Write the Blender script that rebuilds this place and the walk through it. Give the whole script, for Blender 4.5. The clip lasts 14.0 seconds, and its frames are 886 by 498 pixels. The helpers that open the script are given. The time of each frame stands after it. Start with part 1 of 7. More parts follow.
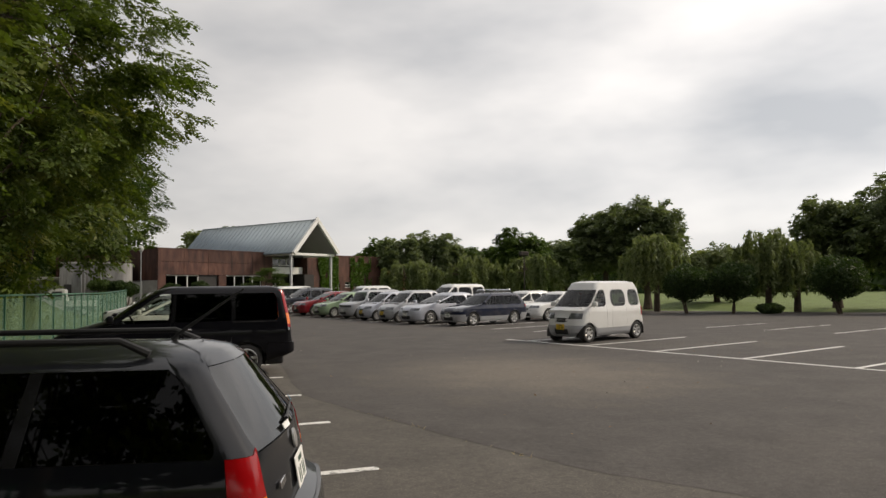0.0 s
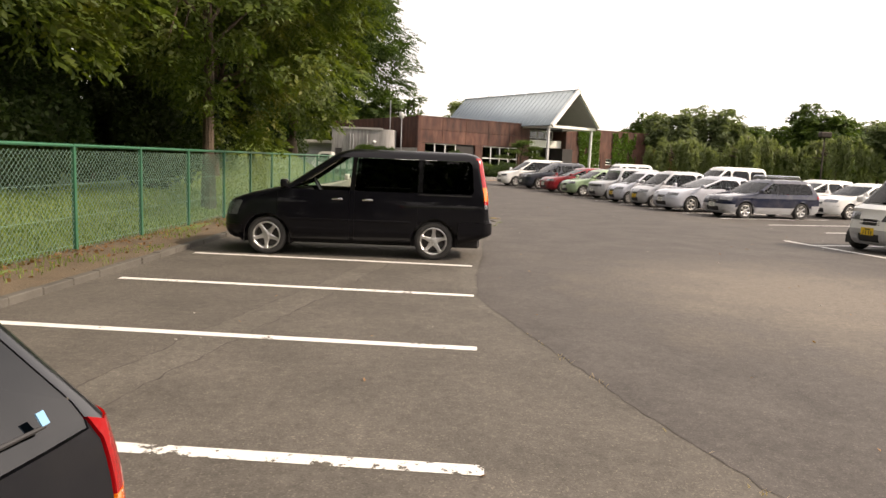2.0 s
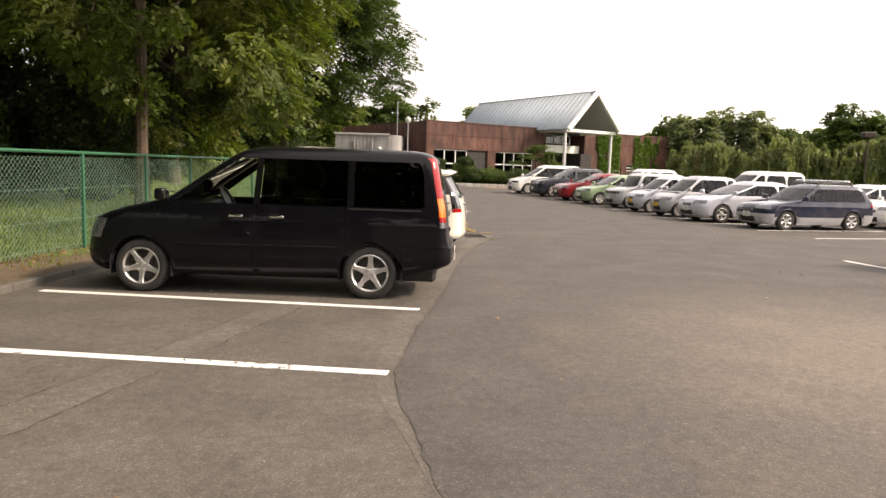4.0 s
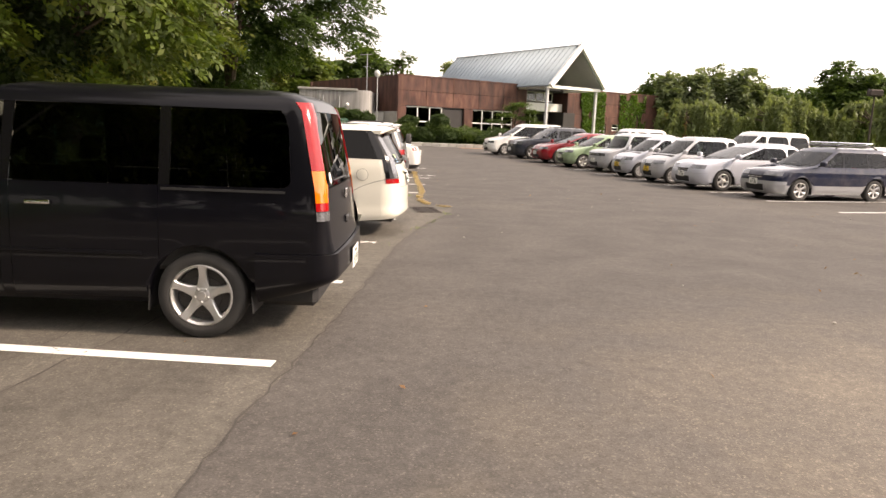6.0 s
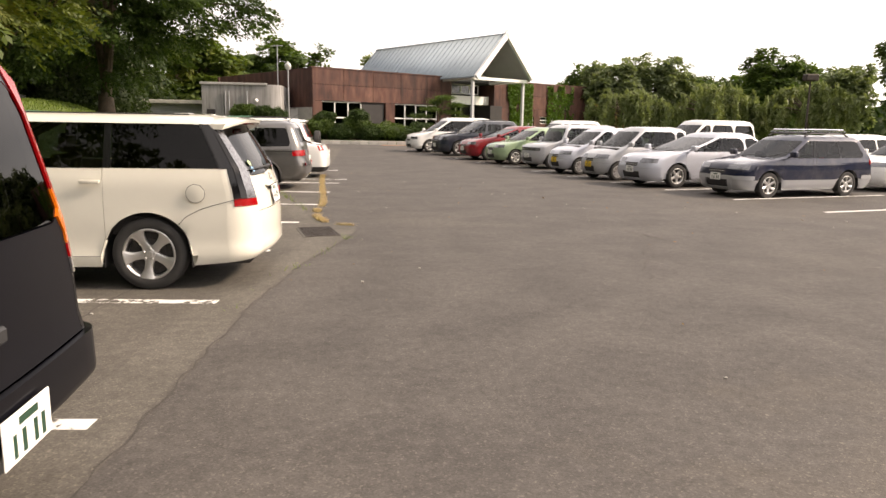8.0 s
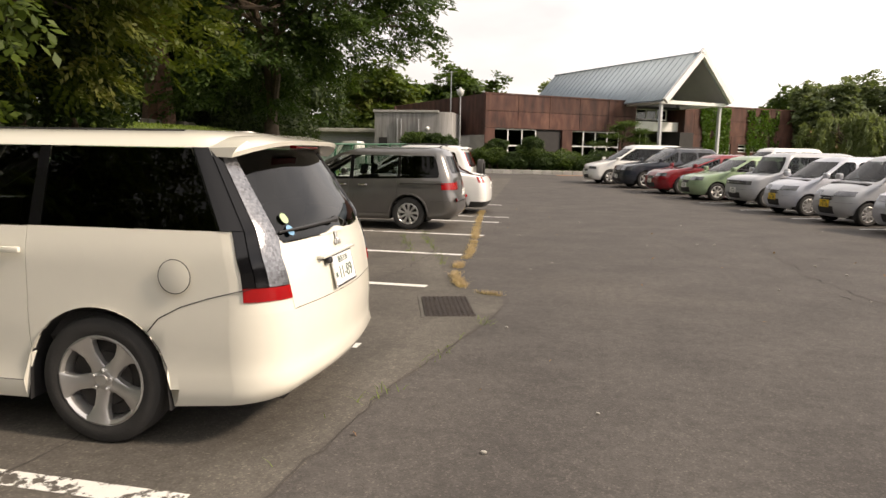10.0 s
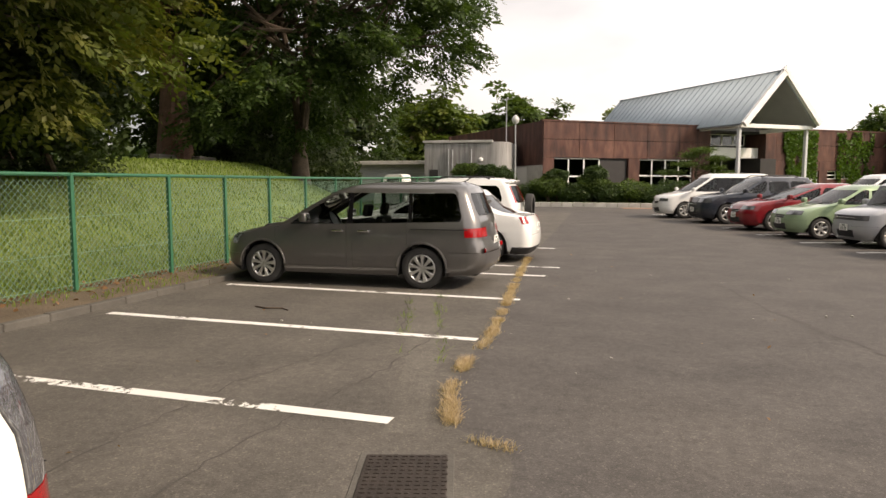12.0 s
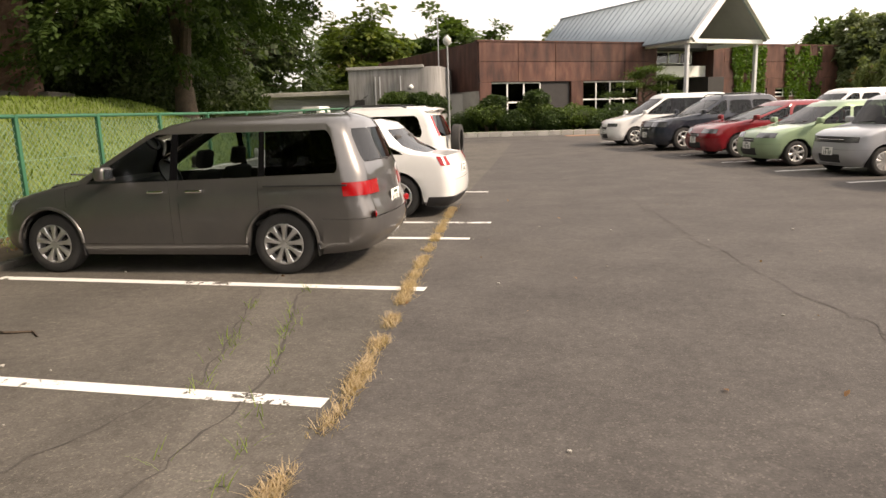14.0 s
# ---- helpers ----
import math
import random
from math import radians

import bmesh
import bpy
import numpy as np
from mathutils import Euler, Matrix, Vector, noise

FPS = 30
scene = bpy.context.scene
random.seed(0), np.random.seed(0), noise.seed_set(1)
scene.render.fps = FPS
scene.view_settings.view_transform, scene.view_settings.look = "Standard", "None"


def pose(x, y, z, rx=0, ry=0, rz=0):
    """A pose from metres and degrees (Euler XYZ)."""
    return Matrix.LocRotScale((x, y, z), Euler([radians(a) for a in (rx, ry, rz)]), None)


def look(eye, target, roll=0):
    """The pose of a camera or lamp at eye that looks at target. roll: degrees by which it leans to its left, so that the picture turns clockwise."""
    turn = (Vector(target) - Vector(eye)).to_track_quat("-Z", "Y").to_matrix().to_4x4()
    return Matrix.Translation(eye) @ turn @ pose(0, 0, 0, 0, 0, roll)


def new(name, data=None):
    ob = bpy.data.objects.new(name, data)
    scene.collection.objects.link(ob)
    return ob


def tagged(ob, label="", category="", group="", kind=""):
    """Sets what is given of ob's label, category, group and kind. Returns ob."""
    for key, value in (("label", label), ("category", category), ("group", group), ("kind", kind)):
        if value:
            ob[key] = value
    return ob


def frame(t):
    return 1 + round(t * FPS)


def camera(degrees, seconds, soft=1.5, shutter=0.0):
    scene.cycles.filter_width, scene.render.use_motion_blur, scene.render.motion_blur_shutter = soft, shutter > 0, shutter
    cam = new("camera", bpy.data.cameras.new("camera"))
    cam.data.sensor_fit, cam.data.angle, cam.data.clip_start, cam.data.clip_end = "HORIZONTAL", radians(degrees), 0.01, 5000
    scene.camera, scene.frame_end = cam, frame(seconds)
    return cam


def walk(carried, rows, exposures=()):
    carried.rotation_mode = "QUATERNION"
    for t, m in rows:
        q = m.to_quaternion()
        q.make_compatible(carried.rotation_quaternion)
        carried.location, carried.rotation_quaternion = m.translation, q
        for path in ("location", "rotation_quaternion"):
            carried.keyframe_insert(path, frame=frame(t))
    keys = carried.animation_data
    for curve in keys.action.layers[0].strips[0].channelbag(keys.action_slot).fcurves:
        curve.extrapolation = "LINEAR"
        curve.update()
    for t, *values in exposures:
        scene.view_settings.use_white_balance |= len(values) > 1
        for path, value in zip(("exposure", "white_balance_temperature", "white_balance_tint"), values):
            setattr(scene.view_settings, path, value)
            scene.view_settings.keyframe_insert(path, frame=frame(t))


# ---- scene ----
cam = camera(65.3, 14.0)
PATH = [
    (0, (-1.712, -6.612, 1.74), (-1.029, -4.735, 1.851), -0.8),
    (0.5, (-1.279, -5.83, 1.693), (-0.682, -3.924, 1.59), 1.4),
    (1, (-0.879, -5.072, 1.685), (-0.461, -3.128, 1.465), 0.6),
    (1.5, (-0.515, -4.423, 1.696), (-0.465, -2.442, 1.425), -2.6),
    (2, (-0.172, -3.627, 1.689), (-0.228, -1.644, 1.435), 2.3),
    (2.5, (0.127, -2.876, 1.665), (0.081, -0.903, 1.344), 1.3),
    (3, (0.375, -2.063, 1.661), (0.283, -0.101, 1.284), 1.6),
    (3.2, (0.458, -1.7, 1.655), (0.386, 0.268, 1.307), 2.0),
    (5.3, (1.056, 1.94, 1.625), (0.832, 3.918, 1.432), 1.4),
    (5.5, (1.104, 2.293, 1.627), (1.002, 4.274, 1.374), 2.1),
    (6, (1.254, 3.124, 1.604), (1.186, 5.092, 1.258), 2.2),
    (6.5, (1.389, 3.926, 1.597), (1.264, 5.88, 1.194), 1.9),
    (7, (1.47, 4.796, 1.584), (1.341, 6.754, 1.198), 1.2),
    (7.2, (1.54, 5.153, 1.567), (1.462, 7.118, 1.203), 0.4),
    (9.3, (1.564, 8.782, 1.521), (1.868, 10.732, 1.193), 4.3),
    (9.5, (1.554, 9.116, 1.514), (1.521, 11.093, 1.213), 2.3),
    (10, (1.605, 9.956, 1.52), (1.238, 11.902, 1.241), 1.0),
    (10.5, (1.59, 10.79, 1.521), (0.999, 12.684, 1.275), 0.7),
    (11, (1.551, 11.641, 1.546), (0.812, 13.48, 1.274), 1.1),
    (11.5, (1.551, 12.458, 1.591), (0.763, 14.287, 1.409), 2.3),
    (12, (1.577, 13.288, 1.587), (1.024, 15.2, 1.396), 0.1),
    (12.5, (1.544, 14.073, 1.596), (1.202, 16.036, 1.424), 2.7),
    (13, (1.54, 14.96, 1.581), (1.43, 16.936, 1.287), 0.6),
    (13.5, (1.395, 15.81, 1.547), (1.347, 17.794, 1.302), 2.1),
    (14, (1.396, 16.624, 1.558), (0.996, 18.545, 1.171), -1.9),
]
EXPOSURES = [(0, -0.48, 7300, 14), (0.5, -0.3, 7500, 16), (1, 0.08, 7600, 17), (1.5, 0.42, 7900, 18), (2, 0.64, 7900, 19), (3, 0.66, 8000, 20), (5.5, 0.95, 7900, 20), (6.5, 0.84, 8100, 22), (7.2, 0.82, 8000, 21), (9.5, 0.38, 7800, 18), (10.5, 0.2, 7700, 17), (11, 0.03, 7700, 17), (11.5, 0.1, 7700, 17), (12, 0.38, 7800, 18), (12.5, 0.56, 7850, 18), (13, 0.58, 7900, 19), (14, 0.6, 8000, 19)]
walk(cam, [(t, look(eye, target, roll)) for t, eye, target, roll in PATH], EXPOSURES)

# ---- world, sun, exposure ----
SUN_AZ, SUN_EL = radians(-6), radians(36)          # azimuth measured from +x towards +y
sun_dir = Vector((math.cos(SUN_AZ) * math.cos(SUN_EL), math.sin(SUN_AZ) * math.cos(SUN_EL), math.sin(SUN_EL)))


def make_world():
    w = bpy.data.worlds.new("world")
    scene.world = w
    w.use_nodes = True
    nt = w.node_tree
    N, L = nt.nodes, nt.links
    N.clear()
    out = N.new("ShaderNodeOutputWorld")
    sky = N.new("ShaderNodeTexSky")
    sky.sky_type, sky.sun_disc = "NISHITA", False
    sky.sun_elevation, sky.sun_rotation = SUN_EL, math.pi / 2 - SUN_AZ
    b1 = N.new("ShaderNodeBackground")
    b1.inputs[1].default_value = 0.10
    L.new(sky.outputs[0], b1.inputs[0])
    tc = N.new("ShaderNodeTexCoord")
    mp = N.new("ShaderNodeMapping")
    mp.inputs["Scale"].default_value = (1.0, 1.0, 2.6)
    mp.inputs["Location"].default_value = (3.1, 0.7, 1.9)
    L.new(tc.outputs["Generated"], mp.inputs[0])
    n1 = N.new("ShaderNodeTexNoise")
    n1.inputs["Scale"].default_value, n1.inputs["Detail"].default_value, n1.inputs["Roughness"].default_value = 1.7, 5, 0.5
    L.new(mp.outputs[0], n1.inputs["Vector"])
    r = N.new("ShaderNodeValToRGB")
    r.color_ramp.elements[0].position, r.color_ramp.elements[0].color = 0.33, (0.45, 0.50, 0.56, 1)
    r.color_ramp.elements[1].position, r.color_ramp.elements[1].color = 0.62, (0.92, 0.96, 1.0, 1)
    L.new(n1.outputs[0], r.inputs[0])
    # thin cloud is brighter round the sun behind it
    dot = N.new("ShaderNodeVectorMath")
    dot.operation = "DOT_PRODUCT"
    dot.inputs[1].default_value = sun_dir
    L.new(tc.outputs["Generated"], dot.inputs[0])
    mr = N.new("ShaderNodeMapRange")
    mr.inputs["From Min"].default_value, mr.inputs["From Max"].default_value = -0.6, 1.0
    mr.inputs["To Min"].default_value, mr.inputs["To Max"].default_value = 0.55, 2.15
    L.new(dot.outputs["Value"], mr.inputs[0])
    # the cloud thins towards the horizon
    sep = N.new("ShaderNodeSeparateXYZ")
    L.new(tc.outputs["Generated"], sep.inputs[0])
    low = N.new("ShaderNodeMapRange")
    low.inputs["From Min"].default_value, low.inputs["From Max"].default_value = 0.08, 0.55
    low.inputs["To Min"].default_value, low.inputs["To Max"].default_value = 1.10, 0.86
    L.new(sep.outputs["Z"], low.inputs[0])
    both = N.new("ShaderNodeMath")
    both.operation = "MULTIPLY"
    L.new(mr.outputs[0], both.inputs[0])
    L.new(low.outputs[0], both.inputs[1])
    b2 = N.new("ShaderNodeBackground")
    L.new(r.outputs[0], b2.inputs[0])
    L.new(both.outputs[0], b2.inputs[1])
    mix = N.new("ShaderNodeMixShader")
    mix.inputs[0].default_value = 0.86
    L.new(b1.outputs[0], mix.inputs[1])
    L.new(b2.outputs[0], mix.inputs[2])
    L.new(mix.outputs[0], out.inputs[0])


make_world()
lamp = bpy.data.lights.new("sun", "SUN")
lamp.energy, lamp.angle, lamp.color = 3.4, radians(7), (1.0, 0.93, 0.82)
sun = new("sun", lamp)
sun.matrix_world = look(sun_dir * 60, (0, 0, 0))


# ---- materials ----
def nodes_of(name):
    m = bpy.data.materials.new(name)
    m.use_nodes = True
    nt = m.node_tree
    bsdf = nt.nodes["Principled BSDF"]
    return m, nt, nt.nodes, nt.links, bsdf


def position(N, L, kind):
    if kind == "world":
        return N.new("ShaderNodeNewGeometry").outputs["Position"]
    return N.new("ShaderNodeTexCoord").outputs["Object"]


def noise_node(N, L, vec, scale, detail=4, rough=0.55):
    n = N.new("ShaderNodeTexNoise")
    n.inputs["Scale"].default_value, n.inputs["Detail"].default_value, n.inputs["Roughness"].default_value = scale, detail, rough
    L.new(vec, n.inputs["Vector"])
    return n.outputs[0]


def ramp(N, L, fac, stops):
    r = N.new("ShaderNodeValToRGB")
    e = r.color_ramp.elements
    while len(e) < len(stops):
        e.new(0.5)
    for el, (p, c) in zip(e, stops):
        el.position, el.color = p, (*c, 1) if len(c) == 3 else c
    L.new(fac, r.inputs[0])
    return r.outputs[0]


def mixcol(N, L, fac, a, b, mode="MIX"):
    m = N.new("ShaderNodeMix")
    m.data_type, m.blend_type = "RGBA", mode
    for src, sock in ((fac, m.inputs[0]), (a, m.inputs[6]), (b, m.inputs[7])):
        if isinstance(src, (int, float)):
            sock.default_value = src
        elif isinstance(src, tuple):
            sock.default_value = (*src, 1)
        else:
            L.new(src, sock)
    return m.outputs[2]


def bump(N, L, height, strength, dist, bsdf):
    b = N.new("ShaderNodeBump")
    b.inputs["Strength"].default_value, b.inputs["Distance"].default_value = strength, dist
    L.new(height, b.inputs["Height"])
    L.new(b.outputs[0], bsdf.inputs["Normal"])


def surface(name, base, rough=0.6, metal=0.0, var=0.2, scale=1.5, fine=40, relief=0.15, space="object", dist=0.01, spread=0.0, coat=0.0, spec=0.5):
    """A plain surface with variation at two scales; spread varies the shade from piece to piece."""
    m, nt, N, L, bsdf = nodes_of(name)
    p = position(N, L, space)
    big, small = noise_node(N, L, p, scale, 5), noise_node(N, L, p, fine, 3)
    lo, hi = tuple(c * (1 - var) for c in base), tuple(min(1, c * (1 + var)) for c in base)
    col = ramp(N, L, big, [(0.3, lo), (0.7, hi)])
    col = mixcol(N, L, 0.35, col, ramp(N, L, small, [(0.3, lo), (0.7, hi)]))
    if spread:
        o = N.new("ShaderNodeObjectInfo")
        col = mixcol(N, L, 1.0, col, ramp(N, L, o.outputs["Random"], [(0, (1 - spread,) * 3), (1, (1, 1, 1))]), "MULTIPLY")
    L.new(col, bsdf.inputs["Base Color"])
    bsdf.inputs["Metallic"].default_value = metal
    bsdf.inputs["Specular IOR Level"].default_value = spec
    rr = N.new("ShaderNodeMapRange")
    rr.inputs["To Min"].default_value, rr.inputs["To Max"].default_value = max(0.02, rough - 0.08), min(1, rough + 0.08)
    L.new(small, rr.inputs[0])
    L.new(rr.outputs[0], bsdf.inputs["Roughness"])
    bsdf.inputs["Coat Weight"].default_value = coat
    bsdf.inputs["Coat Roughness"].default_value = 0.04
    if relief:
        bump(N, L, small, relief, dist, bsdf)
    return m


def paint(name, base, metal=0.0, rough=0.35, coat=1.0, dust=0.12):
    """Car paint: clear coat over colour, with a thin film of road dust in blotches."""
    m, nt, N, L, bsdf = nodes_of(name)
    p = position(N, L, "object")
    d = noise_node(N, L, p, 2.2, 6, 0.65)
    f = ramp(N, L, d, [(0.42, (0, 0, 0)), (0.75, (dust, dust, dust))])
    L.new(mixcol(N, L, f, base, (0.30, 0.28, 0.25)), bsdf.inputs["Base Color"])
    bsdf.inputs["Metallic"].default_value, bsdf.inputs["Roughness"].default_value = metal, rough
    bsdf.inputs["Coat Weight"].default_value = coat
    bsdf.inputs["Specular IOR Level"].default_value = 0.12
    r = N.new("ShaderNodeMapRange")
    r.inputs["To Min"].default_value, r.inputs["To Max"].default_value = 0.0, 0.09
    L.new(d, r.inputs[0])
    L.new(r.outputs[0], bsdf.inputs["Coat Roughness"])
    return m


def glass(name, tint, rough=0.02, ior=1.46):
    """A pane: tinted, clear, with the gloss of glass."""
    m, nt, N, L, bsdf = nodes_of(name)
    N.remove(bsdf)
    tr = N.new("ShaderNodeBsdfTransparent")
    tr.inputs[0].default_value = (*tint, 1)
    gl = N.new("ShaderNodeBsdfGlossy")
    gl.inputs["Roughness"].default_value = rough
    fr = N.new("ShaderNodeFresnel")
    fr.inputs[0].default_value = ior
    mx = N.new("ShaderNodeMixShader")
    L.new(fr.outputs[0], mx.inputs[0])
    L.new(tr.outputs[0], mx.inputs[1])
    L.new(gl.outputs[0], mx.inputs[2])
    L.new(mx.outputs[0], N["Material Output"].inputs[0])
    return m


def asphalt_material(name="asphalt", lo=(0.064, 0.058, 0.054), hi=(0.102, 0.093, 0.086)):
    m, nt, N, L, bsdf = nodes_of(name)
    p = position(N, L, "world")
    big, mid, grain = noise_node(N, L, p, 0.16, 5, 0.6), noise_node(N, L, p, 1.1, 5, 0.6), noise_node(N, L, p, 55, 3, 0.7)
    v = N.new("ShaderNodeTexVoronoi")
    v.inputs["Scale"].default_value = 95
    L.new(p, v.inputs["Vector"])
    col = ramp(N, L, mid, [(0.28, lo), (0.72, hi)])
    dust = ramp(N, L, big, [(0.52, (0, 0, 0)), (0.70, (0.26, 0.26, 0.26))])
    col = mixcol(N, L, dust, col, (0.150, 0.132, 0.112))
    # a pale spill of dust in the aisle
    mp = N.new("ShaderNodeMapping")
    mp.inputs["Location"].default_value, mp.inputs["Scale"].default_value = (-1.45, -1.5, 0), (0.30, 0.25, 1)
    L.new(p, mp.inputs[0])
    ln = N.new("ShaderNodeVectorMath")
    ln.operation = "LENGTH"
    L.new(mp.outputs[0], ln.inputs[0])
    ad = N.new("ShaderNodeMath")
    ad.operation = "MULTIPLY_ADD"
    ad.inputs[1].default_value = 1.6
    L.new(mid, ad.inputs[0])
    L.new(ln.outputs["Value"], ad.inputs[2])
    r2 = N.new("ShaderNodeMapRange")
    r2.inputs["From Min"].default_value, r2.inputs["From Max"].default_value = 1.1, 1.9
    r2.inputs["To Min"].default_value, r2.inputs["To Max"].default_value = 0.75, 0.0
    L.new(ad.outputs[0], r2.inputs[0])
    col = mixcol(N, L, r2.outputs[0], col, (0.185, 0.161, 0.133))
    mott = ramp(N, L, noise_node(N, L, p, 11, 4, 0.7), [(0.30, (0.80, 0.80, 0.80)), (0.70, (1.2, 1.2, 1.2))])
    col = mixcol(N, L, 1.0, col, mott, "MULTIPLY")
    stones = ramp(N, L, v.outputs["Color"], [(0.0, (0.55, 0.55, 0.55)), (0.75, (1.0, 1.0, 1.0)), (0.93, (1.9, 1.85, 1.75))])
    col = mixcol(N, L, 0.6, col, stones, "MULTIPLY")
    L.new(col, bsdf.inputs["Base Color"])
    bsdf.inputs["Roughness"].default_value = 0.82
    bsdf.inputs["Specular IOR Level"].default_value = 0.3
    bump(N, L, grain, 0.5, 0.006, bsdf)
    return m


def worn_paint(name, base, wear):
    """Road paint, chipped away in flakes."""
    m, nt, N, L, bsdf = nodes_of(name)
    p = position(N, L, "world")
    a, b = noise_node(N, L, p, 9, 6, 0.75), noise_node(N, L, p, 0.9, 3)
    L.new(mixcol(N, L, ramp(N, L, a, [(0.3, (0, 0, 0)), (0.7, (1, 1, 1))]), tuple(c * 0.86 for c in base), base), bsdf.inputs["Base Color"])
    bsdf.inputs["Roughness"].default_value = 0.6
    s = N.new("ShaderNodeMath")
    s.operation = "ADD"
    L.new(a, s.inputs[0])
    L.new(b, s.inputs[1])
    cut = ramp(N, L, s.outputs[0], [(wear - 0.02, (0, 0, 0)), (wear + 0.02, (1, 1, 1))])
    tr = N.new("ShaderNodeBsdfTransparent")
    mx = N.new("ShaderNodeMixShader")
    L.new(cut, mx.inputs[0])
    L.new(tr.outputs[0], mx.inputs[1])
    L.new(bsdf.outputs[0], mx.inputs[2])
    L.new(mx.outputs[0], N["Material Output"].inputs[0])
    return m


def leaf_material(name, lo, hi, third=None, seam=0.6):
    m, nt, N, L, bsdf = nodes_of(name)
    g = N.new("ShaderNodeNewGeometry")
    big = noise_node(N, L, g.outputs["Position"], 0.45, 3)
    col = mixcol(N, L, g.outputs["Random Per Island"], lo, hi)
    if third:
        col = mixcol(N, L, ramp(N, L, big, [(seam - 0.08, (0, 0, 0)), (seam + 0.08, (0.8, 0.8, 0.8))]), col, third)
    L.new(col, bsdf.inputs["Base Color"])
    bsdf.inputs["Roughness"].default_value = 0.55
    bsdf.inputs["Specular IOR Level"].default_value = 0.3
    tl = N.new("ShaderNodeBsdfTranslucent")
    L.new(mixcol(N, L, 1.0, col, (1.25, 1.3, 0.6), "MULTIPLY"), tl.inputs[0])
    mx = N.new("ShaderNodeMixShader")
    mx.inputs[0].default_value = 0.38
    L.new(bsdf.outputs[0], mx.inputs[1])
    L.new(tl.outputs[0], mx.inputs[2])
    L.new(mx.outputs[0], N["Material Output"].inputs[0])
    return m


def stained_concrete():
    """Grey concrete with dark runs down it."""
    m, nt, N, L, bsdf = nodes_of("stained_concrete")
    p = position(N, L, "world")
    mp = N.new("ShaderNodeMapping")
    mp.inputs["Scale"].default_value = (2.2, 2.2, 0.16)
    L.new(p, mp.inputs[0])
    runs, blot = noise_node(N, L, mp.outputs[0], 1.5, 6, 0.7), noise_node(N, L, p, 0.8, 5, 0.6)
    col = ramp(N, L, runs, [(0.32, (0.13, 0.125, 0.12)), (0.52, (0.27, 0.265, 0.26)), (0.72, (0.36, 0.355, 0.34))])
    col = mixcol(N, L, ramp(N, L, blot, [(0.4, (0, 0, 0)), (0.7, (0.5, 0.5, 0.5))]), col, (0.20, 0.195, 0.18))
    L.new(col, bsdf.inputs["Base Color"])
    bsdf.inputs["Roughness"].default_value = 0.9
    bump(N, L, blot, 0.2, 0.02, bsdf)
    return m


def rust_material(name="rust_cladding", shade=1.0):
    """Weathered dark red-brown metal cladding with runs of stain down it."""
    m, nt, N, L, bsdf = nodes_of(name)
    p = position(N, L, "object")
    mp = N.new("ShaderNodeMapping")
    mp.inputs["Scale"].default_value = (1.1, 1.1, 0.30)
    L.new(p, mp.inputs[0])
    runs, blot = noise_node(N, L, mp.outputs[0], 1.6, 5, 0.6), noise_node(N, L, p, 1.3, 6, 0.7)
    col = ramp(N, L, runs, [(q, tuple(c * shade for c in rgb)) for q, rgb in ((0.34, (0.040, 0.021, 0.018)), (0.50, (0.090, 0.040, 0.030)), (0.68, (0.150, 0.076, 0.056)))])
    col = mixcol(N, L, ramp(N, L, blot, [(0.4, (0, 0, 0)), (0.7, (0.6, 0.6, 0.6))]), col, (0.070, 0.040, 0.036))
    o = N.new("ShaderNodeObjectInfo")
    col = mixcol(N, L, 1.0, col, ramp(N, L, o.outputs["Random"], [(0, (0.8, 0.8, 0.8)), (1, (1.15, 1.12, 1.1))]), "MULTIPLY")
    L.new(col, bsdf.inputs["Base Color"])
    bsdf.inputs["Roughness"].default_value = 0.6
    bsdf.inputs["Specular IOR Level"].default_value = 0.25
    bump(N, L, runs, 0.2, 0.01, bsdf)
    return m


